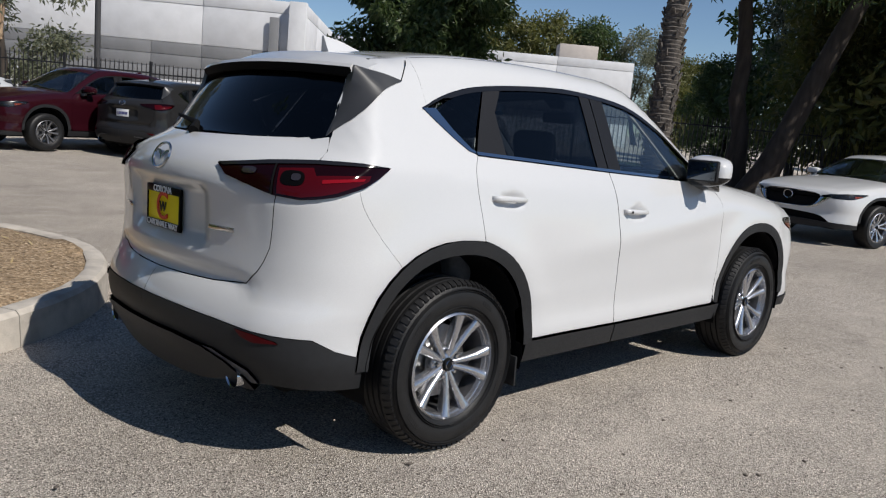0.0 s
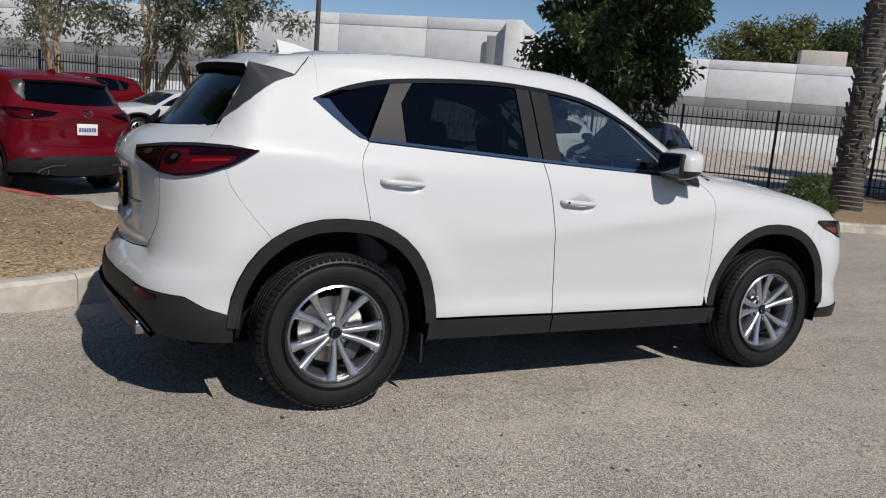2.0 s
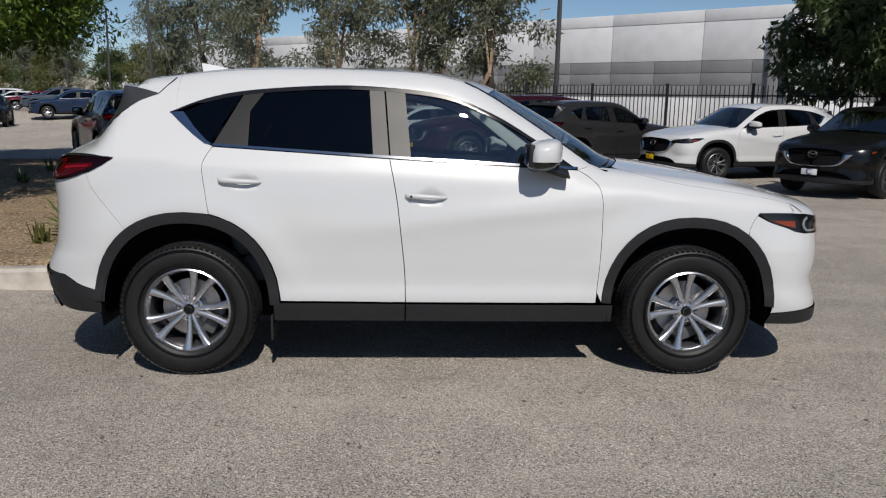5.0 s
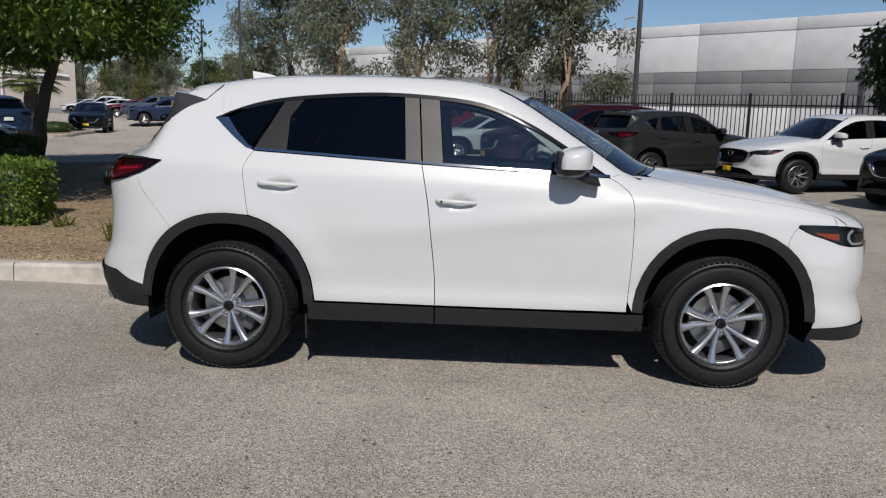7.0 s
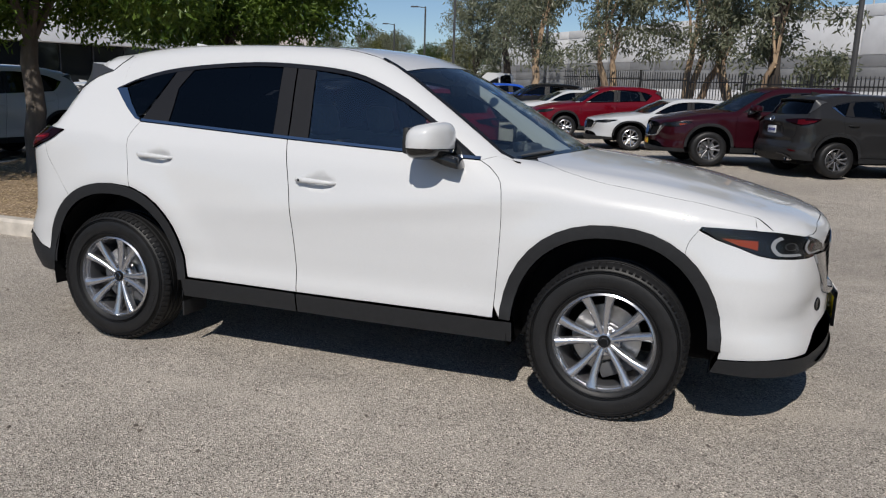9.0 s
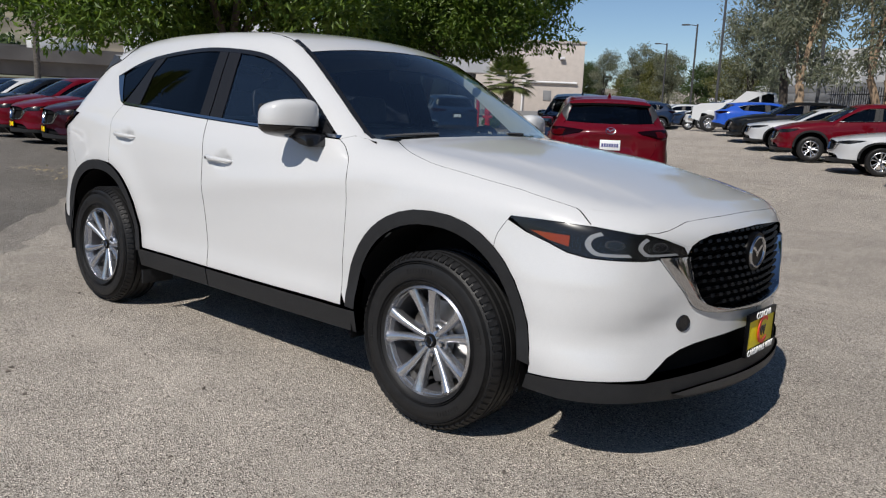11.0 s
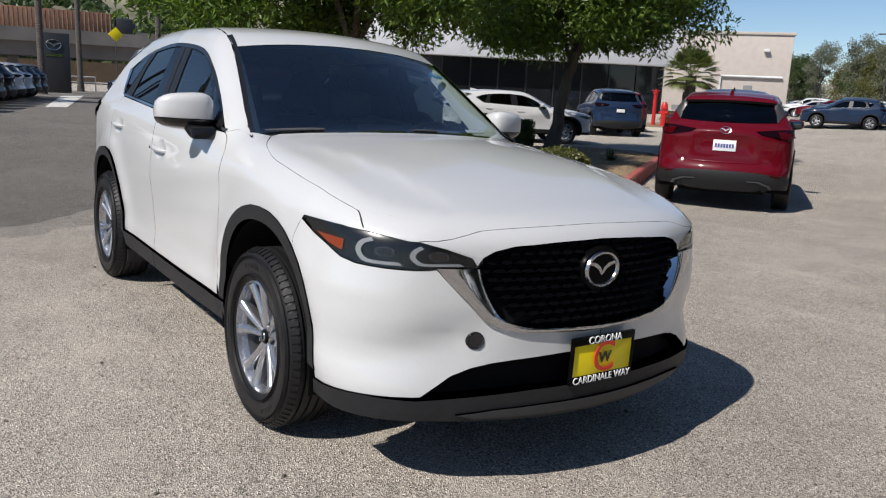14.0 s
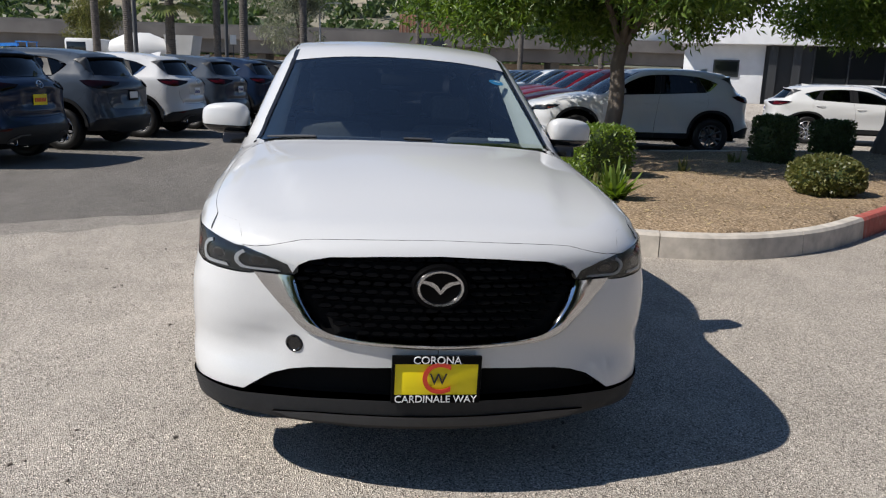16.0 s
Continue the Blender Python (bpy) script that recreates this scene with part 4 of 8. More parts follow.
            pan("lamp_joint", [([(radians(a), z) for a, z in ((36.2, 1.143), (36.6, 1.144), (37.2, 1.036), (36.8, 1.036))], ("tail", s))], DARK, lift=0.0135, depth=0.004, gap=0, parent=h, stp=0.02)
            pan("lamp_top_band", [([(radians(a), z) for a, z in ((22.5, 1.124), (34.6, 1.145), (44.3, 1.156), (53, 1.158), (58.2, 1.151), (53, 1.147), (44.3, 1.143), (34.6, 1.132), (24, 1.114))], ("tail", s))], GLOSS_BLACK, lift=0.0138, depth=0.006, gap=0, parent=h, stp=0.02)
    # rear bumper
    hem = turn_to("tail", skin(("rear", -1), [(0.0, 0.575), (0.25, 0.572), (0.5, 0.56), (0.66, 0.545)])) + turn_to("tail", skin(("side", -1), [(-2.0, 0.53), (-1.92, 0.485), (-1.83, 0.455)]))
    rim_up = along("side", [q for q in arch_r[::-1] if q[0] < -1.655 and q[1] > 0.46] + bump_r[1:], "tail")
    gate_edge = turn_to("tail", skin(("rear", -1), dense([(0.692, 1.065), (0.681, 1.035), (0.671, 0.925), (0.662, 0.842), (0.641, 0.789), (0.618, 0.751), (0.564, 0.698), (0.4, 0.683), (0.2, 0.678), (0, 0.676)], 4)))
    bump_half = hem + rim_up + gate_edge
    bumper = pan("rear_bumper", both(bump_half, "tail"), colour, gap=0.001)
    toe = turn_to("tail", skin(("side", -1), [(-1.80, 0.33), (-1.95, 0.335)])) + turn_to("tail", skin(("rear", -1), [(0.7, 0.345), (0.55, 0.33), (0.42, 0.30), (0.2, 0.295), (0.0, 0.295)]))
    hem2 = [(a, z) for a, z in hem]
    skirt = pan("rear_skirt", both(hem2 + turn_to("tail", skin(("side", -1), [(-1.80, 0.45)])) + toe, "tail"), CLADDING, lift=0.006, depth=0.08, gap=0.0008, lab="black plastic rear bumper skirt", parent=bumper)
    if fine:
        diffuser = [(radians(a), z) for a, z in ((0, 0.472), (15, 0.468), (23.5, 0.452), (29, 0.42), (33, 0.372), (35.2, 0.322), (33.5, 0.318), (28, 0.335), (20, 0.30), (10, 0.292), (0, 0.292))]
        pan("diffuser", both(diffuser, "tail"), CLADDING, lift=0.024, depth=0.03, gap=0.0, lab="stepped black diffuser panel", parent=bumper, stp=0.03)
    for s in (-1, 1):
        pan("skirt_groove", [([(radians(a), z) for a, z in ((18, 0.455), (26, 0.452), (34, 0.40), (36, 0.35), (34.5, 0.345), (32, 0.39), (25, 0.437), (18, 0.44))], ("tail", s))], TRIM, lift=0.016, depth=0.02, gap=0, parent=bumper, stp=0.03)
        refl = turn_to("tail", skin(("rear", -1), [(0.60, 0.545), (0.68, 0.537), (0.745, 0.522), (0.755, 0.514), (0.68, 0.509), (0.63, 0.522)]))
        pan("reflector", [(refl, ("tail", s))], RED_LENS, lift=0.011, depth=0.012, gap=0, parent=bumper, lab="red bumper reflector", stp=0.03)
        pipe = lathe([(0.042, 0.0), (0.045, -0.004), (0.045, 0.1), (0.04, 0.1), (0.04, 0.002)], 24 if fine else 12, closed=True)
        pipe.transform(pose(-2.162, s * 0.56, 0.352, 0, 0, -90))
        if warp:
            for v in pipe.verts:
                v.co = warp(*v.co)
        if not lean:
            tip = part("exhaust_tip", pipe, CHROME, car, "bright round exhaust tip")
            if not warp:
                inner = lathe([(0.0, 0.0), (0.039, 0.0), (0.039, 0.03), (0.0, 0.03)], 16)
                inner.transform(pose(-2.132, s * 0.56, 0.352, 0, 0, -90))
                part("exhaust_bore", inner, DARK, tip)
    # front: grille, nose, lamps, bumper
    grille = flow([(0.512, 0.79), (0.492, 0.832), (0.45, 0.853), (0.38, 0.869), (0.2, 0.88), (0.0, 0.886)], 3) + flow([(0.0, 0.564), (0.15, 0.568), (0.29, 0.576), (0.41, 0.6), (0.483, 0.697), (0.512, 0.79)], 3)[:-1]
    pan("grille", [(grille + [(-y, z) for y, z in grille[::-1] if y > 1e-6], ("front", 1))], DARK, lift=-0.045, depth=0.0, gap=0, lab="black honeycomb grille")
    chrome_in = flow([(0.497, 0.792), (0.468, 0.703), (0.40, 0.616), (0.29, 0.591), (0.15, 0.583), (0.0, 0.579)], 5)
    chrome_out = flow([(0.632, 0.792), (0.60, 0.752), (0.522, 0.672), (0.424, 0.592), (0.22, 0.57), (0.0, 0.562)], 5)
    for s in (-1, 1):
        # a hollowed bright band: proud at its outer rim, sunk towards the grille
        b = bmesh.new()
        steps = ((0.0, -0.002), (0.0, 0.010), (0.08, 0.013), (0.5, 0.014), (0.92, 0.012), (1.0, 0.006), (1.0, -0.05))
        q = skin(("front", s), [(o[0] + (i[0] - o[0]) * f, o[1] + (i[1] - o[1]) * f) for i, o in zip(chrome_in, chrome_out) for f, lift in steps])
        q = q + skin_normals(q) * np.array([lift for f, lift in steps] * len(chrome_in))[:, None]
        line = [b.verts.new(warp(*p) if warp else p) for p in q]
        rows = [line[k : k + 7] for k in range(0, len(line), 7)]
        for p, q in zip(rows, rows[1:]):
            for k in range(6):
                b.faces.new((p[k], p[k + 1], q[k + 1], q[k]))
        part("grille_surround", b, CHROME, car, "bright chrome grille surround", angle=60)
    if fine:
        cells = []
        for r in range(10):
            z = 0.6 + r * 0.029
            for c in range(-10, 11):
                y = c * 0.052 + (0.026 if r % 2 else 0)
                wide = float(np.interp(z, (0.58, 0.595, 0.61, 0.7, 0.78, 0.83, 0.86), (0.1, 0.28, 0.37, 0.44, 0.475, 0.455, 0.33)))
                if abs(y) < wide and not (abs(y) < 0.088 and abs(z - 0.772) < 0.075):
                    p = skin(("front", 1), [(y, z)])[0]
                    cells.append(prism([(-0.023, 0), (-0.014, 0.008), (0.014, 0.008), (0.023, 0), (0.014, -0.005), (-0.014, -0.005)], 0.03, Matrix.Translation((p[0] - 0.028, p[1], p[2])) @ Matrix(((0, 0, 1, 0), (1, 0, 0, 0), (0, 1, 0, 0), (0, 0, 0, 1))) @ pose(0, 0, 0, -25), 0))
        part("grille_mesh", merge(*cells), GRILLE_BLACK, car, "gloss black grille lattice", smooth=False)
    strip = [(0.0, 0.9265), (0.1, 0.925), (0.2, 0.9225), (0.31, 0.919), (0.42, 0.9135), (0.47, 0.91), (0.53, 0.8965), (0.58, 0.8845), (0.63, 0.8765), (0.68, 0.8745), (0.60, 0.853), (0.52, 0.826), (0.503, 0.80), (0.484, 0.828), (0.446, 0.848), (0.376, 0.864), (0.2, 0.875), (0.0, 0.881)]
    pan("nose_panel", [(strip + [(-y, z) for y, z in strip[::-1] if y > 1e-6], ("front", 1))], colour, lift=0.001, depth=0.05, gap=0.0006)
    ep = skin(("front", 1), [(0.0, 0.773)])[0]
    face = Matrix(((0, 0, 1, 0), (1, 0, 0, 0), (0, 1, 0, 0), (0, 0, 0, 1)))
    hat = lathe([(0.0, 0.0), (0.083, 0.0), (0.09, -0.012), (0.09, -0.04), (0.0, -0.04)], 32, "z")
    hat.transform(Matrix.Translation((ep[0] - 0.012, 0, 0.773)) @ face @ Matrix.Diagonal((1.14, 0.92, 1, 1)))
    if warp:
        for v in hat.verts:
            v.co = warp(*v.co)
    if not lean:
        part("emblem_base", hat, GRILLE_BLACK, car)
    place = lambda p: Vector(warp(*p)) if warp else Vector(p)
    if not lean:
        emblem(car, Matrix.Translation(place((ep[0] - 0.012, 0, 0.773))) @ face, 0.146, not warp)
    if fine:
        for s in (-1, 1):
            line = [skin(("side", s), [q])[0] for q in [(hood_line[-1][0] + (1.99 - hood_line[-1][0]) * k / 6, hood_line[-1][1] + (0.9 - hood_line[-1][1]) * (k / 6) ** 1.3) for k in range(7)]]
            part("bonnet_joint", tube([tuple(q) for q in line], 0.0019, 5), DARK, car)
    for s in (-1, 1):
        lamp = [(radians(a), z) for a, z in ((60.3, 0.897), (54, 0.899), (50, 0.898), (45.5, 0.893), (39.4, 0.88), (36, 0.872), (29.7, 0.848), (25.3, 0.822), (25.5, 0.803), (26.6, 0.789), (31, 0.785), (36.5, 0.785), (41, 0.786), (46, 0.79), (49.2, 0.802), (52.4, 0.828), (56.6, 0.855))]
        tucked = [(u, v + (0.005 if i < 6 else 0)) for i, (u, v) in enumerate(lamp)]
        h = pan("headlamp", [(tucked, ("nose", s))], LAMP_DARK, lift=-0.004, depth=0.05, gap=0.0, lab="dark headlamp behind a clear lens", stp=0.03 if fine else 0.08)
        amber = [(radians(a), z) for a, z in ((55.9, 0.861), (49, 0.857), (49.1, 0.82), (52.6, 0.835))]
        pan("side_reflector", [(amber, ("nose", s))], AMBER, lift=-0.001, depth=0.003, gap=0, parent=h, stp=0.03, lab="amber side reflector")
        for hook, (ca, cz) in ((((43.9, 0.877), (45.8, 0.862), (46.5, 0.832), (45.3, 0.802), (43.2, 0.795), (38.5, 0.795)), (41.5, 0.835)), (((35.8, 0.861), (37.0, 0.846), (37.4, 0.824), (36.4, 0.804), (34.8, 0.797), (28.5, 0.799)), (32.8, 0.828))):
            outer = flow(hook, 4)
            band = [(u + (ca - u) * 0.2, v + (cz - v) * 0.26) for u, v in outer]
            if fine:
                pan("light_guide", [([(radians(u), v) for u, v in outer + band[::-1]], ("nose", s))], LAMP_GREY, lift=0.0, depth=0.004, gap=0, parent=h, stp=0.03, lab="pale light guide hook")
                for r0, mat, up_by in ((1.7, SKIRT_LIP, -0.001), (1.35, GLOSS_BLACK, 0.0005)):
                    pan("projector", [([(radians(ca + r0 * math.cos(t)), cz + 0.0165 * r0 / 1.7 * math.sin(t)) for t in np.linspace(0, 2 * math.pi, 16, endpoint=False)], ("nose", s))], mat, lift=up_by - 0.002, depth=0.003, gap=0, parent=h, stp=0.03)
        pan("lens", [(lamp, ("nose", s))], LENS, lift=0.004, depth=0.008, gap=0.001, parent=h, stp=0.03 if fine else 0.08)
    for s in (-1, 1):
        # hidden sheet added behind each lamp gap to block stray sun
        behind = [(radians(a), z) for a, z in ((22, 0.84), (38, 0.84), (38, 0.74), (22, 0.72))]
        pan("lamp_backing", [(behind, ("nose", s))], DARK, lift=-0.06, depth=0, gap=0, stp=0.1)
    under_lamp = [(radians(a), z) for a, z in ((56.7, 0.852), (52.5, 0.825), (49.3, 0.799), (46, 0.787), (41, 0.783), (36.5, 0.782), (34, 0.784))]
    seam_top = along("side", bump_f[::-1] + [q for q in arch_f if q[0] > bump_f0[0] + 0.005 and q[1] > 0.42][::-1], "nose")
    chrome_edge = turn_to("nose", skin(("front", -1), [(0.634, 0.788)] + chrome_out[2:]))
    smile = turn_to("nose", skin(("front", -1), [(0.0, 0.49), (0.173, 0.488), (0.36, 0.478), (0.44, 0.47), (0.51, 0.456), (0.575, 0.432), (0.634, 0.392), (0.672, 0.364)]))
    heel = turn_to("nose", skin(("side", -1), [(2.06, 0.36), (1.95, 0.354), (1.825, 0.345)]))
    arc = along("side", [q for q in arch_f if q[0] > bump_f0[0] + 0.005], "nose")
    white = smile + heel + arc + along("side", bump_f, "nose")[0:] + under_lamp + chrome_edge
    bumper = pan("front_bumper", both(white, "nose"), colour, gap=0.0012)
    lip_top = turn_to("nose", skin(("front", -1), [(0.0, 0.378), (0.3, 0.374), (0.55, 0.362), (0.683, 0.354)]))
    lip_low = turn_to("nose", skin(("side", -1), [(1.80, 0.285), (1.95, 0.282)])) + turn_to("nose", skin(("front", -1), [(0.66, 0.285), (0.5, 0.278), (0.25, 0.272), (0.0, 0.272)]))
    pan("front_skirt", both(lip_top + heel + lip_low, "nose"), CLADDING, lift=0.008, depth=0.09, gap=0.0, lab="black plastic front bumper skirt", parent=bumper)
    if fine:
        # the skirt's sunlit ledge, put in as a strip of paler colour
        lip = turn_to("nose", skin(("front", -1), [(0.0, 0.322), (0.25, 0.322), (0.42, 0.318), (0.56, 0.306), (0.5, 0.292), (0.25, 0.29), (0.0, 0.29)]))
        pan("skirt_lip", both(lip, "nose"), SKIRT_LIP, lift=0.019, depth=0.02, gap=0.0, lab="lower skirt lip, caught light put into paler plastic", parent=bumper, stp=0.03)
    intake = [(0.0, 0.505), (0.40, 0.495), (0.53, 0.465), (0.645, 0.39), (0.67, 0.345), (0.4, 0.35), (0.0, 0.36)]
    pan("lower_intake", [(intake + [(-y, z) for y, z in intake[::-1] if y > 1e-6], ("front", 1))], DARK, lift=-0.06, depth=0, gap=0, lab="black lower air intake", parent=bumper)
    for s in (-1, 1):
        hole = [(0.494 * s + 0.03 * math.cos(t), 0.549 + 0.03 * math.sin(t)) for t in np.linspace(0, 2 * math.pi, 24, endpoint=False)]
        if s < 0 and fine:
            pan("fog_lamp_hole", [(hole, ("front", 1))], GLOSS_BLACK, lift=0.0025, depth=0.003, gap=0, parent=bumper, lab="round black fog lamp socket", stp=0.02)
            c0 = skin(("front", 1), [(0.494 * s, 0.549)])[0]
            b = lathe([(0.023, 0.004), (0.027, 0.007), (0.031, 0.003)], 28, "z", closed=True)
            nn = Vector(skin_normals(np.array([c0]))[0])
            b.transform(Matrix.Translation(c0) @ nn.to_track_quat("Z", "Y").to_matrix().to_4x4())
            part("fog_lamp_ring", b, GLOSS_BLACK, bumper)
    # antenna fin
    b = bmesh.new()
    zr = float(crown(-1.35)) - 0.003
    left = [b.verts.new((x, y, zr + z)) for x, y, z in ((-1.17, 0.0, 0.0), (-1.28, 0.024, 0.0), (-1.44, 0.03, -0.012), (-1.455, 0.006, 0.06), (-1.36, 0.008, 0.046), (-1.26, 0.004, 0.02))]
    right = [left[0]] + [b.verts.new((v.co.x, -v.co.y, v.co.z)) for v in left[1:]]
    b.faces.new(left)
    b.faces.new(right[::-1])
    b.faces.new((left[2], right[2], right[3], left[3]))
    b.faces.new((left[3], right[3], right[4], left[4]))
    b.faces.new((left[4], right[4], right[5], left[5]))
    b.faces.new((left[5], right[5], left[0]))
    if warp:
        for v in b.verts:
            v.co = warp(*v.co)
    if not lean:
        part("antenna_fin", b, colour, car, angle=60)
    # plates and badges
    rp = skin(("rear", 1), [(0.0, 0.914)])[0]
    fwd = place((2.34, -0.005, 0.462))
    if front_plate:
        number_plate(car, Matrix.Translation(fwd) @ face, *front_plate)
    if rear_plate:
        number_plate(car, Matrix.Translation(place((rp[0] - 0.012, -0.005, 0.914))) @ Matrix(((0, 0, -1, 0), (-1, 0, 0, 0), (0, 1, 0, 0), (0, 0, 0, 1))), *rear_plate)
    ap = skin(("rear", 1), [(0.0, 1.126)])[0]
    back_face = Matrix(((0, 0, -1, 0), (-1, 0, 0, 0), (0, 1, 0, 0), (0, 0, 0, 1)))
    if not lean:
        emblem(car, Matrix.Translation(place((ap[0] - 0.004, 0, 1.126))) @ back_face @ pose(0, 0, 0, -22), 0.128, not warp)
    if fine:
        for y0, wd in ((0.40, 0.13), (-0.43, 0.14)):
            p = skin(("rear", 1), [(y0, 0.885)])[0]
            n = Vector(skin_normals(np.array([p]))[0])
            part("badge", box((wd, 0.018, 0.005), Matrix.Translation(Vector(p) + n * 0.002) @ Matrix.Rotation(math.atan2(n.y, n.x), 4, "Z") @ Matrix(((0, 0, 1, 0), (1, 0, 0, 0), (0, 1, 0, 0), (0, 0, 0, 1))), 0.002), CHROME, tailgate, "small chrome badge")
        wip = tube([(-2.07, 0.0, 1.23), (-2.03, 0.05, 1.262), (-1.99, 0.30, 1.29)], [0.022, 0.014, 0.008], 8)
        part("rear_wiper", wip, DARK, tailgate, "black rear wiper")
        for y0, y1, rise in ((-0.70, -0.46, 0.004), (-0.04, 0.1, -0.002)):
            pts = [skin(("top", 1), [(1.09 - 0.36 * y * y - 0.03, y)])[0] + np.array((0, 0, rise * (1 if rise < 0 else (y1 - y) / (y1 - y0)) + 0.003)) for y in np.linspace(y0, y1, 6)]
            part("wiper", tube(pts, [0.0035, 0.005, 0.006, 0.0065, 0.0065, 0.005], 6), TRIM, car, "dark grey windscreen wiper")
    # underside and cabin
    part("underbody", box((3.9, 1.15, 0.14), pose(0, 0, 0.31), 0.03), DARK, car)
    part("engine_bay", box((1.05, 1.1, 0.5), pose(1.55, 0, 0.58), 0.03), DARK, car)
    # unseen block added to keep sun from leaking through the nose
    part("crash_beam", box((0.11, 0.9, 0.32), pose(2.115, 0, 0.46), 0.02), DARK, car)
    part("boot_floor", box((0.75, 1.1, 0.45), pose(-1.7, 0, 0.58), 0.03), DARK, car)
    if inside and fine:
        b = merge(box((0.42, 1.36, 0.3), pose(0.93, 0, 0.93, 0, 8), 0.07, 3), box((0.34, 1.3, 0.08), pose(0.78, 0, 1.07, 0, 12), 0.03), box((0.1, 0.3, 0.12), pose(0.66, 0.38, 1.1), 0.03))
        part("dashboard", b, TRIM, car, "dark dashboard")
        part("centre_screen", box((0.02, 0.26, 0.1), pose(0.70, 0.0, 1.13, 0, -10), 0.008), GLOSS_BLACK, car)
        ringp = [(0.185 * math.cos(a), 0.185 * math.sin(a), 0) for a in np.linspace(0, 2 * math.pi, 33)]
        b = merge(tube(ringp, 0.015, 8), box((0.34, 0.05, 0.03), Matrix(), 0.01), box((0.05, 0.17, 0.03), pose(0, -0.09, 0), 0.01), lathe([(0, -0.02), (0.07, -0.02), (0.07, 0.02), (0, 0.02)], 20, "z"))
        b.transform(pose(0.52, 0.38, 1.03, 0, -62, 0) @ pose(0, 0, 0, 0, 0, 90))
        part("steering_wheel", b, DARK, car, "black steering wheel")
        for y in (-0.38, 0.38):
            seat(car, 0.05, y, "front_seat")
        for y in (-0.42, 0.0, 0.42):
            seat(car, -0.85, y, "rear_seat")
        part("rear_view_mirror", box((0.03, 0.23, 0.065), pose(0.32, 0, 1.44, 0, -10), 0.012), DARK, car)
        part("centre_console", box((0.9, 0.24, 0.25), pose(0.3, 0, 0.68), 0.04), TRIM, car)
        part("cabin_floor", box((1.7, 1.5, 0.06), pose(-0.0, 0, 0.42)), DARK, car)
        for s in (-1, 1):
            part("door_lining", box((1.62, 0.05, 0.62), pose(-0.03, s * 0.80, 0.78), 0.02), TRIM, car)
    else:
        part("cabin_block", box((2.5, 1.3, 0.62), pose(-0.45, 0, 0.8), 0.1) if not warp else box((2.5, 1.3, 0.48), pose(-0.45, 0, 0.66), 0.1), DARK, car)
    if fine:
        for s in (-1, 1):
            part("mud_flap", box((0.012, 0.2, 0.14), pose(-0.915, s * 0.77, 0.25), 0.003), CLADDING, car, "small black air deflector flap")
        oval = prism([(0.043 * math.cos(a), 0.024 * math.sin(a)) for a in np.linspace(0, 2 * math.pi, 24, endpoint=False)], 0.0016)
        stick = part("screen_sticker", oval, STICKER, car, "small blue oval sticker behind the screen")
        stick.matrix_basis = Matrix.Translation(skin(("top", 1), [(0.375, 0.54)])[0] + np.array((-0.012, 0, -0.016))) @ pose(0, 0, 0, 0, 30) @ pose(0, 0, 0, 0, 0, 62)
        cap = prism([(-0.02, 0.004), (0.02, 0.004), (0.014, 0.013), (-0.014, 0.013)], 0.0006)
        cap.transform(pose(0, 0, 0.0014))
        part("sticker_print", cap, LETTER_WHITE, stick)
        for sd in (-1, 1):
            b = bmesh.new()
            rows = []
            for x, wide in ((0.2, 0.03), (0.35, 0.045), (0.5, 0.06), (0.65, 0.075), (0.76, 0.09), (0.84, 0.1)):
                edge_y = float(roof_edge(x)) - 0.024
                q = skin(("top", sd), [(x, edge_y)])[0] + np.array((0, 0, -0.016))
                rows.append([b.verts.new((q[0] + dx, q[1] - sd * dy * wide, q[2] - dz * wide)) for dx, dy, dz in ((0, 0, 0), (0, 0.35, 0.3), (-0.01, 0.6, 0.75), (-0.03, 0.7, 1.2))])
            for p, q in zip(rows, rows[1:]):
                for k in range(3):
                    b.faces.new((p[k], p[k + 1], q[k + 1], q[k]))
            part("pillar_lining", b, CREAM, car, "pale grey pillar lining")
        part("mirror_sensor", box((0.1, 0.1, 0.05), Matrix.Translation(skin(("top", 1), [(0.3, 0.0)])[0] + np.array((-0.03, 0, -0.05))) @ pose(0, 0, 0, 0, 28), 0.015), DARK, car, "black sensor box behind the screen")
        part("paper_slip", box((0.03, 0.11, 0.003), Matrix.Translation(skin(("top", 1), [(0.90, 0.47)])[0] + np.array((-0.03, 0, -0.02))) @ pose(0, 0, 0, 0, 25)), LETTER_WHITE, car, "white paper slip at the foot of the screen")
    for x in wheels_x:
        for s in (-1, 1):
            wheel(car, pose(x, s * wheels_y, tyre_r - 0.004, 0, 37 * (x > 0) + 11 * s, 0 if s < 0 else 180), fine, tyre_r, dark=wheel_dark, lean=lean)
    return car


FALL = 1.4                              # cross fall of the lot under the car, in degrees
hero = build_suv("sport_utility_vehicle", "pearl white sport utility vehicle with black plastic arches, parked on asphalt", "", WHITE, True, front_plate=(YELLOW, DEALER), rear_plate=(YELLOW, DEALER))
hero.matrix_basis = pose(0, -0.8, 0, -FALL) @ pose(0, 0.8, 0)


# ---------------------------------------------------------------- ground, kerbs, beds


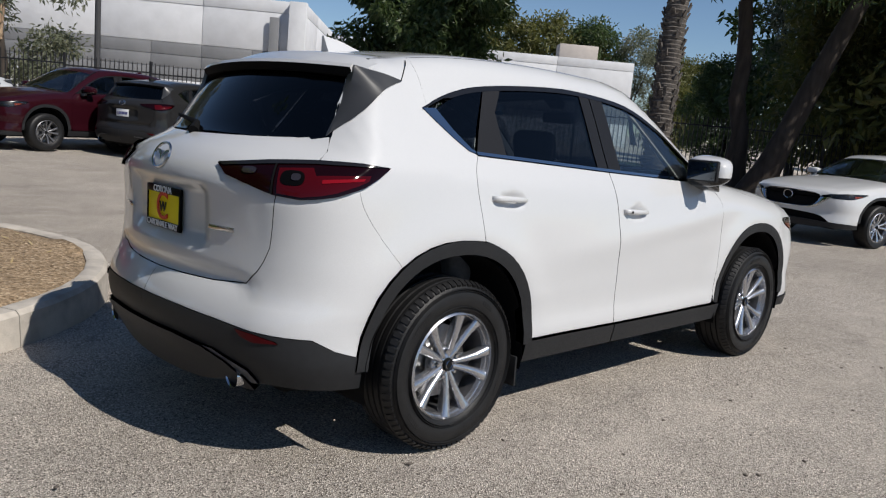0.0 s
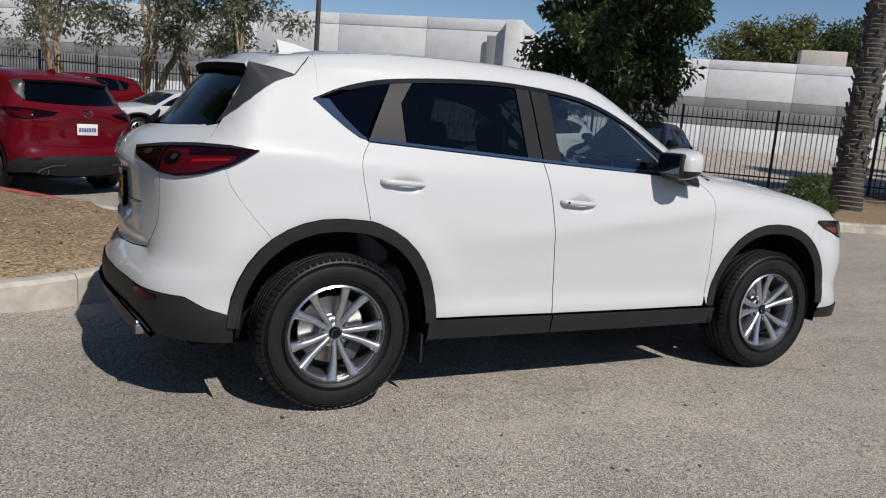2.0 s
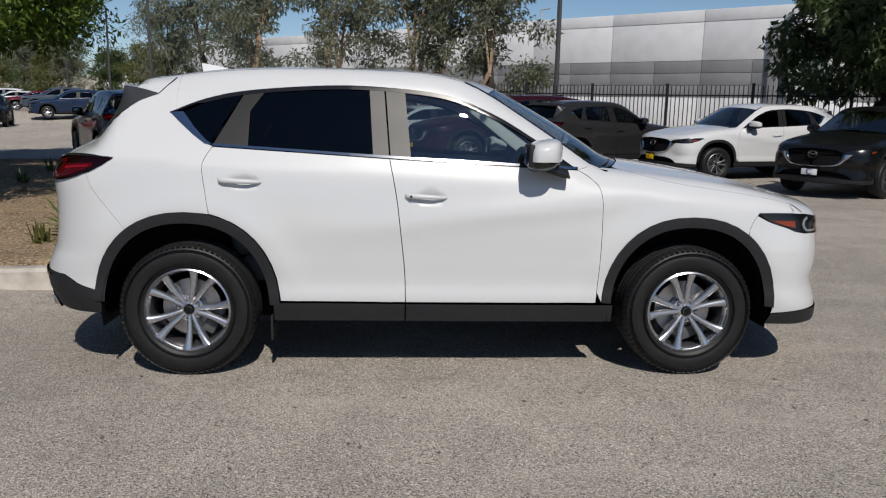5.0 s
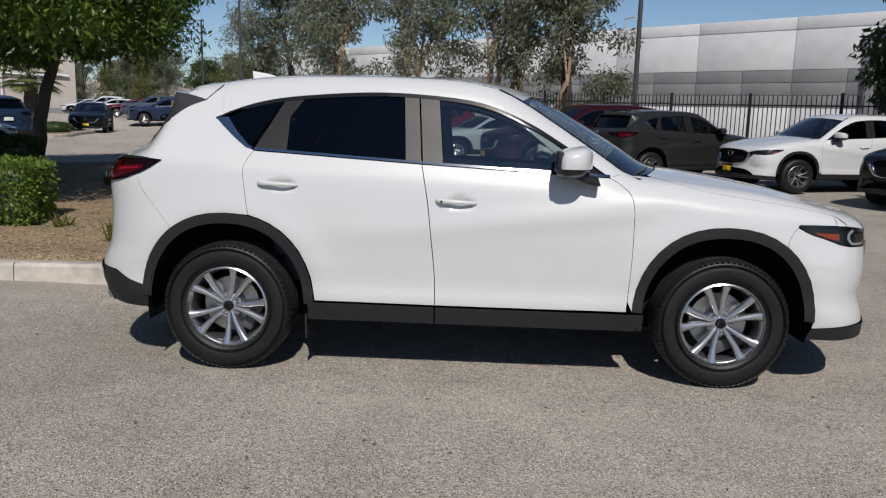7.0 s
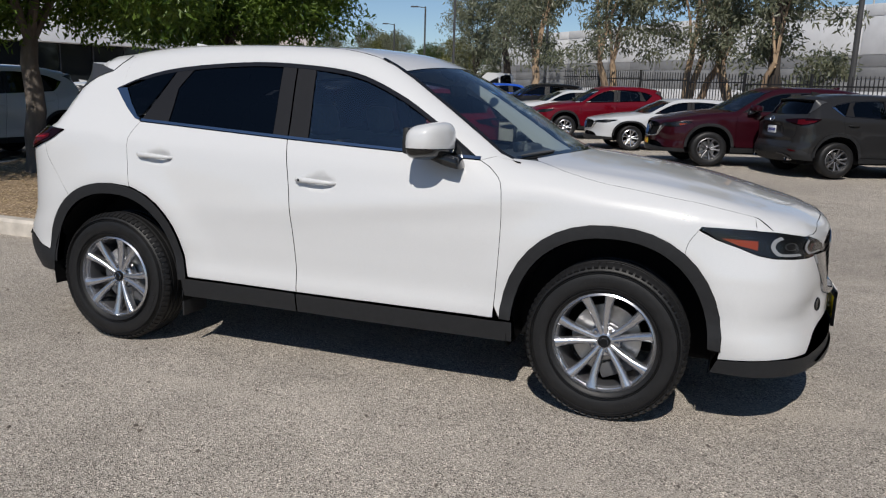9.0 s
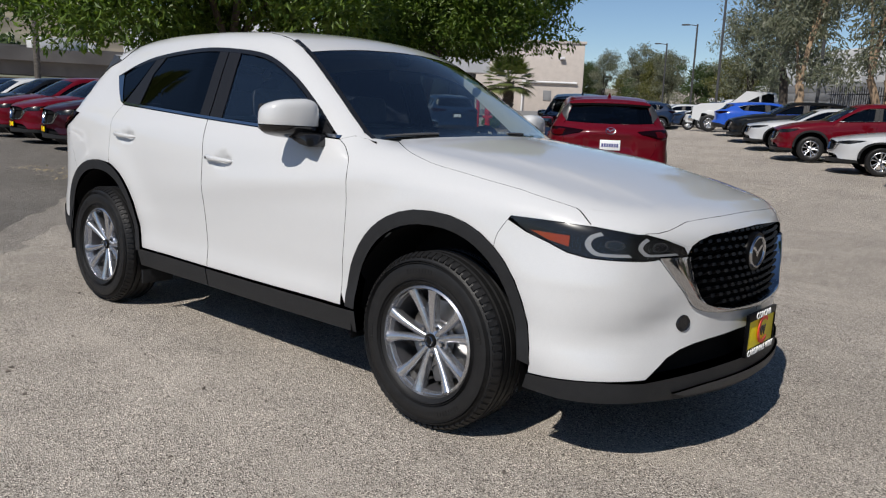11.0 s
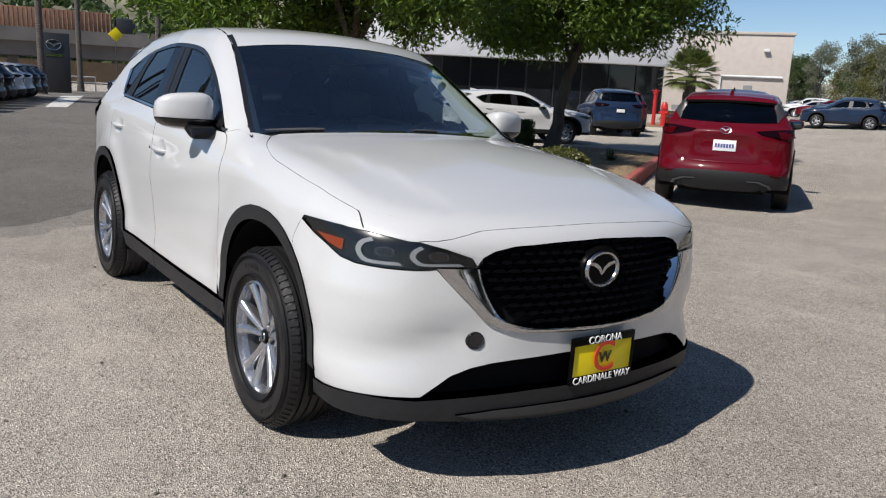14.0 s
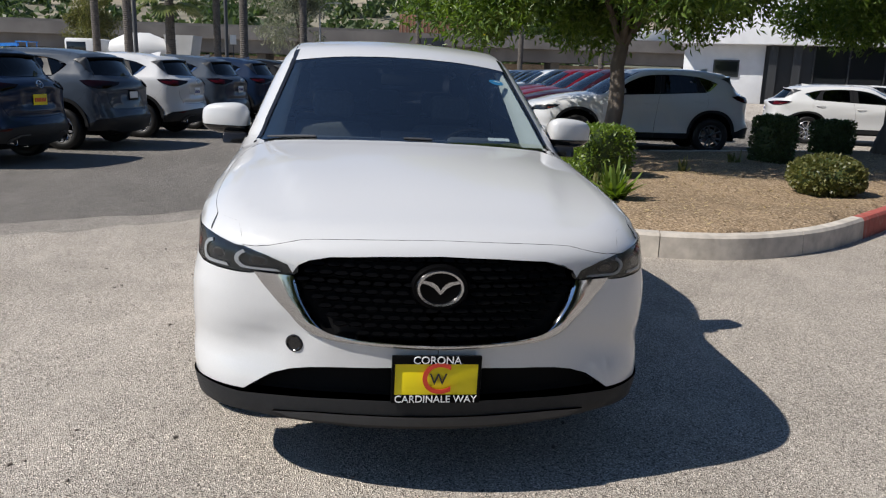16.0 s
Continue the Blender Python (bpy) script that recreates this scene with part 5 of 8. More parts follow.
def ground_material(name, base, stone, dark, speck=240.0):
    """Worn asphalt: pale and dark stones in binder, broad stains, old patches and fine cracks."""
    m = bpy.data.materials.new(name)
    m.use_nodes = True
    nodes, links = m.node_tree.nodes, m.node_tree.links
    p = nodes["Principled BSDF"]
    p.inputs["Roughness"].default_value = 0.9
    p.inputs["Specular IOR Level"].default_value = 0.25
    where = nodes.new("ShaderNodeTexCoord").outputs["Object"]

    def noise_tex(scale, detail=3.0, rough=0.6):
        n = nodes.new("ShaderNodeTexNoise")
        n.inputs["Scale"].default_value, n.inputs["Detail"].default_value, n.inputs["Roughness"].default_value = scale, detail, rough
        links.new(where, n.inputs["Vector"])
        return n.outputs["Fac"]

    def span(value, a, b, c=0.0, d=1.0):
        r = nodes.new("ShaderNodeMapRange")
        for key, x in zip(("From Min", "From Max", "To Min", "To Max"), (a, b, c, d)):
            r.inputs[key].default_value = x
        links.new(value, r.inputs["Value"])
        return r.outputs[0]

    def blend(fac, a, b):
        x = nodes.new("ShaderNodeMix")
        x.data_type = "RGBA"
        links.new(fac, x.inputs[0])
        for slot, v in ((6, a), (7, b)):
            if isinstance(v, tuple):
                x.inputs[slot].default_value = (*v, 1)
            else:
                links.new(v, x.inputs[slot])
        return x.outputs[2]

    v = nodes.new("ShaderNodeTexVoronoi")
    v.inputs["Scale"].default_value = speck * 0.55
    links.new(where, v.inputs["Vector"])
    sep = nodes.new("ShaderNodeSeparateColor")
    links.new(v.outputs["Color"], sep.inputs[0])
    stones = blend(span(sep.outputs[0], 0.6, 0.85), base, stone)
    stones = blend(span(sep.outputs[1], 0.72, 0.9), stones, dark)
    fine = span(noise_tex(speck * 0.45, 3.0), 0.35, 0.65, 0.6, 1.3)
    broad = span(noise_tex(0.35, 6.0), 0.35, 0.65, 0.86, 1.1)
    mid = span(noise_tex(3.0, 6.0), 0.3, 0.7, 0.9, 1.08)
    mul = nodes.new("ShaderNodeMath")
    mul.operation = "MULTIPLY"
    links.new(fine, mul.inputs[0])
    links.new(broad, mul.inputs[1])
    mul2 = nodes.new("ShaderNodeMath")
    mul2.operation = "MULTIPLY"
    links.new(mul.outputs[0], mul2.inputs[0])
    links.new(mid, mul2.inputs[1])
    h = nodes.new("ShaderNodeHueSaturation")
    links.new(stones, h.inputs["Color"])
    links.new(mul2.outputs[0], h.inputs["Value"])
    stains = span(noise_tex(1.1, 4.0, 0.7), 0.66, 0.74, 0.0, 0.45)
    out = blend(stains, h.outputs[0], tuple(c * 0.45 for c in base))
    bend = nodes.new("ShaderNodeTexNoise")
    bend.inputs["Scale"].default_value, bend.inputs["Detail"].default_value = 1.6, 5.0
    links.new(where, bend.inputs["Vector"])
    shift = nodes.new("ShaderNodeMix")
    shift.data_type = "RGBA"
    shift.blend_type = "LINEAR_LIGHT"
    shift.inputs[0].default_value = 0.35
    links.new(where, shift.inputs[6])
    links.new(bend.outputs["Color"], shift.inputs[7])
    crack = nodes.new("ShaderNodeTexVoronoi")
    crack.feature = "DISTANCE_TO_EDGE"
    crack.inputs["Scale"].default_value = 0.55
    links.new(shift.outputs[2], crack.inputs["Vector"])
    both_of = nodes.new("ShaderNodeMath")
    both_of.operation = "MULTIPLY"
    links.new(span(crack.outputs["Distance"], 0.0025, 0.008, 1.0, 0.0), both_of.inputs[0])
    links.new(span(noise_tex(0.4, 3.0), 0.52, 0.62, 0.0, 0.35), both_of.inputs[1])
    out = blend(both_of.outputs[0], out, tuple(c * 0.3 for c in base))
    streak = nodes.new("ShaderNodeMapping")
    streak.inputs["Scale"].default_value = (0.5, 2.2, 1.0)
    streak.inputs["Rotation"].default_value = (0, 0, 0.5)
    links.new(where, streak.inputs["Vector"])
    dust = nodes.new("ShaderNodeTexNoise")
    dust.inputs["Scale"].default_value, dust.inputs["Detail"].default_value, dust.inputs["Roughness"].default_value = 1.0, 8.0, 0.65
    links.new(streak.outputs[0], dust.inputs["Vector"])
    out = blend(span(dust.outputs["Fac"], 0.52, 0.72, 0.0, 0.4), out, tuple(min(1.0, c * 1.5) for c in base))
    links.new(out, p.inputs["Base Color"])
    bump = nodes.new("ShaderNodeBump")
    bump.inputs["Strength"].default_value, bump.inputs["Distance"].default_value = 0.9, 0.008
    links.new(v.outputs["Distance"], bump.inputs["Height"])
    links.new(bump.outputs[0], p.inputs["Normal"])
    return m


ASPHALT = ground_material("worn_grey_asphalt", (0.405, 0.362, 0.313), (0.71, 0.645, 0.568), (0.13, 0.112, 0.095), 330)
OLD_ASPHALT = ground_material("darker_patched_asphalt", (0.165, 0.153, 0.139), (0.305, 0.283, 0.257), (0.078, 0.071, 0.064), 330)
MID_ASPHALT = ground_material("dusty_lane_edge_asphalt", (0.29, 0.264, 0.232), (0.5, 0.46, 0.41), (0.125, 0.112, 0.1), 330)
DIRT = ground_material("dry_tan_soil", (0.26, 0.188, 0.118), (0.38, 0.29, 0.195), (0.145, 0.1, 0.06), 90)
CONCRETE = surface("pale_kerb_concrete", (0.46, 0.42, 0.37), 0.85, vary=0.18, scale=9, bump=0.25, bump_scale=90, second=(0.30, 0.27, 0.24), mix_scale=2.5, mix_at=0.6)
RED_KERB = surface("worn_red_kerb_paint", (0.33, 0.075, 0.06), 0.7, vary=0.2, scale=8, bump=0.2, bump_scale=80, second=(0.42, 0.3, 0.26), mix_scale=5.0, mix_at=0.66)


def ground_z(x, y):
    """The lot falls away under the car towards the planting bed and rises gently towards its far end."""
    ease = lambda v: (lambda c: c * c * (3 - 2 * c))(min(max(v, 0.0), 1.0))
    rise = 0.5 * ease((y - 17) / 17) * max(ease((x + 18) / 5), ease((y - 38) / 8))
    fall = math.tan(radians(FALL)) * min(max(y + 0.8, 0.0), 2.9) * ease((x + 3.5 + 0.62 * max(y - 2.5, 0.0)) / 1.0) * ease((8.0 - x) / 3.5) * ease((15.0 - y) / 5.0)
    return rise - fall


bm = bmesh.new()
gxs = [-1500, -400, -120, -60, -44] + list(range(-32, -10, 2)) + list(range(-10, -4)) + [-4 + 0.5 * k for k in range(25)] + list(range(9, 27, 2)) + [60, 400, 1500]
gys = [-1500, -400, -60, -4, -0.8] + [-0.4 + 0.5 * k for k in range(21)] + [11, 12, 13, 14] + list(range(16, 49, 2)) + [60, 90, 400, 1500]
lot = [[bm.verts.new((x, y, ground_z(x, y))) for y in gys] for x in gxs]
for p, q in zip(lot, lot[1:]):
    for k in range(len(gys) - 1):
        bm.faces.new((p[k], q[k], q[k + 1], p[k + 1]))
solid("ground", bm, ASPHALT, "worn pale grey asphalt of the car lot", "ground", kind="structure")


def flat(outline, z, depth=0.0):
    bm = bmesh.new()
    f = bm.faces.new([bm.verts.new((x, y, z)) for x, y in outline])
    if depth:
        r = bmesh.ops.extrude_face_region(bm, geom=[f])
        bmesh.ops.translate(bm, verts=[v for v in r["geom"] if isinstance(v, bmesh.types.BMVert)], vec=(0, 0, -depth))
    return bm


patch = [(-3.45, -1.15), (-4.7, -0.1), (-6.3, 1.1), (-8.0, 2.5), (-9.0, 4.6), (-10.2, 8.5), (-14, 12.5), (-24, 15), (-60, 19), (-60, -3), (-9, -8.5), (-1.7, -5.4), (-2.6, -3.3)]
def ragged(line, step, amp):
    """The outline with an uneven edge."""
    out = []
    for a, b in zip(line, line[1:] + line[:1]):
        n = max(1, int(math.dist(a, b) / step)) if math.dist(a, b) < 30 else 40
        for k in range(n):
            x, y = a[0] + (b[0] - a[0]) * k / n, a[1] + (b[1] - a[1]) * k / n
            q = Vector((x * 0.9, y * 0.9, 3))
            out.append((x + amp * (noise.noise(q) + 0.6 * noise.noise(q * 4.1)), y + amp * (noise.noise(q + Vector((9, 2, 0))) + 0.6 * noise.noise(q * 3.7 + Vector((5, 1, 0))))))
    return out


solid("road_seam", flat(ragged(inset(patch, -0.45), 0.12, 0.28), 0.002), MID_ASPHALT, "faded dusty edge of the resurfaced lane", "road", kind="structure")
solid("road_patch", flat(ragged(patch, 0.12, 0.16), 0.004), OLD_ASPHALT, "darker resurfaced asphalt lane", "road", kind="structure")


def dirt_bed(name, outline, height, label, rough=0.05):
    """An uneven bed of soil inside a kerb."""
    uv, faces, rim = cut_grid(outline, 0.22)
    edge = {i for pair in rim for i in pair}
    me = bpy.data.meshes.new(name)
    me.from_pydata([(x, y, height + (0 if i in edge else rough * (noise.fractal(Vector((x * 0.7, y * 0.7, 0)), 1.0, 2.0, 4) + 0.6))) for i, (x, y) in enumerate(uv)], [], faces)
    me.materials.append(DIRT)
    me.shade_smooth()
    bmx = bmesh.new()
    bmx.from_mesh(me)
    bmesh.ops.recalc_face_normals(bmx, faces=bmx.faces[:])
    bmx.to_mesh(me)
    bmx.free()
    return tagged(new(name, me), label, "planting bed", kind="structure")


def kerb(name, line, label, red=(), wide=0.15, high=0.15):
    """A kerb of separate cast stones along a line; red: where along it the paint begins and ends."""
    k = thing(name, label, "kerb", kind="structure")
    pts = [Vector((x, y, 0)) for x, y in line]
    length = [0.0]
    for a, b in zip(pts, pts[1:]):
        length.append(length[-1] + (b - a).length)
    total = length[-1]
    n = max(1, round(total / 1.5))

    def at(d):
        d = min(max(d, 0), total - 1e-6)
        i = max(j for j in range(len(length) - 1) if length[j] <= d)
        f = (d - length[i]) / (length[i + 1] - length[i])
        return pts[i].lerp(pts[i + 1], f), (pts[i + 1] - pts[i]).normalized()

    cuts = sorted({total * j / n for j in range(n + 1)} | {r for r in red if 0 < r < total})
    for a, b in zip(cuts, cuts[1:]):
        bm = bmesh.new()
        rows = []
        for j in range(6):
            p, d = at(a + 0.004 + (b - a - 0.008) * j / 5)
            side = Vector((-d.y, d.x, 0))
            rows.append([bm.verts.new(p + side * s + Vector((0, 0, z))) for s, z in ((0.0, -0.12), (0.012, high - 0.03), (0.035, high - 0.004), (wide - 0.02, high), (wide, high - 0.012), (wide, -0.12))])
        for p, q in zip(rows, rows[1:]):
            for i in range(6):
                bm.faces.new((p[i], p[(i + 1) % 6], q[(i + 1) % 6], q[i]))
        bm.faces.new(rows[0])
        bm.faces.new(rows[-1][::-1])
        mid = (a + b) / 2
        part("kerb_stone", bm, RED_KERB if red and red[0] < mid < red[1] else CONCRETE, k, "red painted kerb stone" if red and red[0] < mid < red[1] else "")
    return k


island = flow([(-8.5, 3.7), (-7.7, 2.35), (-6.4, 1.4), (-5, 1.05), (-3.1, 1.06), (-2.3, 1.38), (-1.72, 1.98), (-1.42, 2.7), (-1.4, 3.35), (-1.68, 4.15), (-2.25, 5.0), (-3.6, 6.8), (-5.15, 9.0), (-6.6, 11.1), (-7.4, 12.0), (-8.6, 12.3), (-9.6, 11.6), (-9.7, 10), (-9.2, 6)], 5, True)
dirt_bed("soil_bed", inset(island, 0.14), 0.125, "dry tan soil bed with straw and litter")
kerb("island_kerb", island + island[:1], "pale concrete kerb, partly painted red, round the planting bed", red=(11.6, 21.5))
planter = flow([(7.75, 6.5), (7.45, 5.6), (7.7, 4.8), (9.5, 4.0), (14, 2.9), (22, 1.6), (34, 0), (36, 6), (22, 10), (15, 10.6), (11.5, 8.6), (9.2, 7.4)], 5, True)
dirt_bed("planter_soil", inset(planter, 0.14), 0.13, "leaf-strewn soil under the trees")
kerb("planter_kerb", planter + planter[:1], "pale concrete kerb with red paint beside the planted strip", red=(0.0, 2.6))
strip_line = [(14.5 - 0.73 * s, 10.4 + 0.68 * s) for s in (2, 14, 22, 26)]
verge = strip_line + [(x + 12, y + 12) for x, y in strip_line[::-1]]
solid("verge", flat(verge, 0.14, 0.16), DIRT, "dry soil verge beyond the fence", "ground", kind="structure")

# ---------------------------------------------------------------- plants


def leaf_material(name, colour, second, thin=0.35):
    m = bpy.data.materials.new(name)
    m.use_nodes = True
    nodes, links = m.node_tree.nodes, m.node_tree.links
    p = nodes["Principled BSDF"]
    geo = nodes.new("ShaderNodeNewGeometry")
    mix = nodes.new("ShaderNodeMix")
    mix.data_type = "RGBA"
    mix.inputs[6].default_value, mix.inputs[7].default_value = (*colour, 1), (*second, 1)
    links.new(geo.outputs["Random Per Island"], mix.inputs[0])
    links.new(mix.outputs[2], p.inputs["Base Color"])
    p.inputs["Roughness"].default_value = 0.42
    tr = nodes.new("ShaderNodeBsdfTranslucent")
    h = nodes.new("ShaderNodeHueSaturation")
    h.inputs["Saturation"].default_value, h.inputs["Value"].default_value = 1.15, 1.7
    links.new(mix.outputs[2], h.inputs["Color"])
    links.new(h.outputs[0], tr.inputs["Color"])
    ms = nodes.new("ShaderNodeMixShader")
    ms.inputs[0].default_value = thin
    links.new(p.outputs[0], ms.inputs[1])
    links.new(tr.outputs[0], ms.inputs[2])
    links.new(ms.outputs[0], nodes["Material Output"].inputs["Surface"])
    return m


LEAF_GLOSSY = leaf_material("glossy_green_leaf", (0.055, 0.105, 0.017), (0.15, 0.22, 0.04), 0.36)
LEAF_GREY = leaf_material("grey_green_eucalyptus_leaf", (0.10, 0.118, 0.072), (0.21, 0.215, 0.15))
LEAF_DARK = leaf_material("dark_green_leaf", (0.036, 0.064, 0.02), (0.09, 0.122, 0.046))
LEAF_OLIVE = leaf_material("olive_green_leaf", (0.075, 0.088, 0.024), (0.165, 0.16, 0.055))
LEAF_HEDGE = leaf_material("clipped_hedge_leaf", (0.075, 0.13, 0.02), (0.19, 0.26, 0.05))
STRAW = leaf_material("dry_straw", (0.30, 0.22, 0.11), (0.45, 0.36, 0.2), 0.1)
PALM_LEAF = leaf_material("palm_frond", (0.07, 0.10, 0.03), (0.16, 0.18, 0.06), 0.2)
BARK_DARK = surface("dark_fissured_bark", (0.045, 0.036, 0.03), 0.95, vary=0.35, scale=9, bump=1.0, bump_scale=22, stretch=(1, 1, 0.25))
BARK_GREY = surface("grey_brown_bark", (0.12, 0.10, 0.085), 0.95, vary=0.3, scale=9, bump=0.8, bump_scale=26, stretch=(1, 1, 0.3))
BARK_PALE = surface("pale_peeling_bark", (0.36, 0.26, 0.17), 0.9, vary=0.25, scale=4, bump=0.5, bump_scale=20, second=(0.19, 0.13, 0.09), mix_scale=1.6, mix_at=0.55, stretch=(1, 1, 0.3))
BARK_PALM = surface("ringed_palm_bark", (0.10, 0.088, 0.078), 0.95, vary=0.4, scale=14, bump=0.8, bump_scale=30)


def scatter_leaves(rng, clumps, per, length, width, droop):
    """Points and faces of many small folded leaves round clump centres (x, y, z, radius)."""
    c = np.asarray(clumps, float)
    n = len(c) * per
    which = np.repeat(np.arange(len(c)), per)
    d = rng.normal(size=(n, 3))
    d /= np.linalg.norm(d, axis=1)[:, None]
    r = rng.random(n) ** 0.45
    p = c[which, :3] + d * (r * c[which, 3])[:, None] * np.array((1, 1, 0.8))
    a = rng.normal(size=(n, 3)) + d * 0.8
    a[:, 2] -= droop
    a /= np.linalg.norm(a, axis=1)[:, None]
    b = np.cross(a, rng.normal(size=(n, 3)))
    b /= np.linalg.norm(b, axis=1)[:, None]
    k = (0.65 + 0.7 * rng.random(n))[:, None]
    tip, side = a * length * k, b * width * k
    lift = np.cross(a, b) * width * 0.35
    v = np.stack([p, p + tip * 0.45 + side * 0.5 + lift, p + tip, p + tip * 0.45 - side * 0.5 + lift], 1).reshape(-1, 3)
    f = np.arange(4 * n).reshape(n, 4)
    return v, f


def leaf_mesh(name, v, f, material):
    me = bpy.data.meshes.new(name)
    me.from_pydata(v.tolist(), [], f.tolist())
    me.materials.append(material)
    return me


def crown_part(parent, clumps, per, length, width, material, seed, droop=0.3, name="crown"):
    rng = np.random.default_rng(seed)
    v, f = scatter_leaves(rng, clumps, per, length, width, droop)
    ob = new(name, leaf_mesh(name, v, f, material))
    ob.parent = parent
    return ob


def broad_tree(name, label, at, height, spread, trunk_r, fork, bark, leaf, seed, clumps=60, per=200, size=(0.11, 0.045), droop=0.3, low=0.38, lean=(0, 0), group="", stems=1, clump_r=0.62, flat_top=1.0, crown_at=(0, 0)):
    """A tree: a tapered, bent trunk, limbs and twigs, and clumps of small leaves with gaps between them."""
    rng = random.Random(seed)
    t = thing(name, label, "tree", group, at=at)
    bm = bmesh.new()
    ends = []
    for s in range(stems):
        off = Vector((rng.uniform(-0.25, 0.25), rng.uniform(-0.25, 0.25), 0)) * (stems > 1)
        tilt = Vector((lean[0] + rng.uniform(-0.1, 0.1) * (1 + stems), lean[1] + rng.uniform(-0.1, 0.1) * (1 + stems), 0))
        path, radii = [], []
        for k in range(7):
            z = fork * k / 6
            path.append(off + Vector((tilt.x * z + rng.uniform(-1, 1) * trunk_r * 0.25 * (k > 0), tilt.y * z + rng.uniform(-1, 1) * trunk_r * 0.25 * (k > 0), z - 0.05)))
            radii.append(trunk_r * (1.45 if k == 0 else 1.1 if k == 1 else 1 - 0.05 * k) / stems**0.4)
        add_tube(bm, path, radii, 12)
        top = path[-1]
        for b in range(rng.randint(4, 6) if stems == 1 else 3):
            ang = 2 * math.pi * b / 5 + rng.uniform(-0.4, 0.4)
            reach = spread * rng.uniform(0.5, 0.85)
            rise = (height - fork) * rng.uniform(0.35, 0.85)
            p = [top - Vector((0, 0, rng.uniform(0, 0.25) * fork * 0.3))]
            for k in range(1, 5):
                f = k / 4
                p.append(top + Vector((math.cos(ang) * reach * f**1.2, math.sin(ang) * reach * f**1.2, rise * f**0.85)) + Vector((rng.uniform(-1, 1), rng.uniform(-1, 1), rng.uniform(-1, 1))) * 0.14 * f * spread * 0.3)
            r0 = radii[-1] * rng.uniform(0.45, 0.65)
            add_tube(bm, p, [r0, r0 * 0.75, r0 * 0.55, r0 * 0.38, r0 * 0.2], 8)
            ends += p[2:]
            for w in range(3):
                a0 = p[rng.randint(2, 4)]
                d = Vector((rng.uniform(-1, 1), rng.uniform(-1, 1), rng.uniform(-0.2, 0.8))) * spread * 0.35
                add_tube(bm, [a0, a0 + d * 0.5 + Vector((0, 0, 0.1)), a0 + d], [r0 * 0.35, r0 * 0.22, r0 * 0.1], 6)
                ends.append(a0 + d)
    part("trunk", bm, bark, t)
    pts = []
    mid = Vector((lean[0] * fork + crown_at[0], lean[1] * fork + crown_at[1], 0))
    while len(pts) < clumps:
        if rng.random() < 0.35:
            e = rng.choice(ends) + Vector((rng.uniform(-1, 1), rng.uniform(-1, 1), rng.uniform(-0.5, 0.8))) * 0.4
        else:
            a, u = rng.uniform(0, 2 * math.pi), rng.random() ** 0.5
            z = rng.random()
            wide = spread * (1 - abs(2 * z - 0.75) ** 2.4 * 0.42) * flat_top
            e = mid + Vector((math.cos(a) * wide * u, math.sin(a) * wide * u, height * (low + (1 - low) * z)))
        r = clump_r * rng.uniform(0.6, 1.3)
        pts.append((e.x, e.y, e.z, r))
    crown_part(t, pts, per, size[0], size[1], leaf, seed + 7, droop)
    return t


def fan_palm(name, label, at, height, radius, seed, fronds=26, group="", reach=1.1, skirt=True):
    rng = random.Random(seed)
    t = thing(name, label, "palm tree", group, at=at)
    bm = bmesh.new()
    prof = []
    rings = int(height / 0.09)
    for k in range(rings):
        z = height * k / rings
        r = radius * (1.35 - 0.35 * min(1, z / 1.0)) * (1 - 0.25 * z / height)
        prof += [(r * 0.93, z - 0.02), (r * rng.uniform(1.0, 1.05), z + 0.045)]
    bm = lathe(prof, 18 if skirt else 10, "z")
    if skirt:
        for k in range(int(min(height, 6) * 34)):
            z, a = rng.uniform(0.7, min(height, 6)), rng.uniform(0, 6.283)
            r = radius * (1.35 - 0.35 * min(1, z)) * (1 - 0.25 * z / height)
            m = Matrix.Rotation(a, 4, "Z") @ pose(r + 0.02, 0, z, 0, rng.uniform(10, 35), rng.uniform(-25, 25))
            add_box(bm, (0.035, 0.07, 0.15), m)
    part("trunk", bm, BARK_PALM, t, "ringed trunk with cut frond stubs")
    v, f = [], []
    for k in range(fronds):
        a = 2.4 * k
        up = math.sin(-0.5 + 1.9 * (k / fronds))
        d = Vector((math.cos(a) * math.sqrt(max(0.05, 1 - up * up)), math.sin(a) * math.sqrt(max(0.05, 1 - up * up)), up))
        stem = Vector((0, 0, height)) + d * reach * 0.9
        side = d.cross(Vector((0, 0, 1))).normalized()
        nrm = side.cross(d)
        for j in range(17):
            b = -1.35 + 2.7 * j / 16
            w = (d * math.cos(b) + side * math.sin(b)).normalized()
            ln = reach * (0.85 - 0.25 * abs(b) / 1.35)
            tip = stem + w * ln - Vector((0, 0, 0.18 * ln))
            q = w.cross(nrm).normalized() * 0.048 * reach
            i = len(v)
            v += [stem, stem + w * ln * 0.55 + q, tip, stem + w * ln * 0.55 - q]
            f.append((i, i + 1, i + 2, i + 3))
        i = len(v)
        base = Vector((0, 0, height - 0.1))
        v += [base + side * 0.02, stem + side * 0.012, stem - side * 0.012, base - side * 0.02]
        f.append((i, i + 1, i + 2, i + 3))
    me = bpy.data.meshes.new("fronds")
    me.from_pydata([tuple(p) for p in v], [], f)
    me.materials.append(PALM_LEAF)
    c = new("fronds", me)
    c.parent = t
    return t


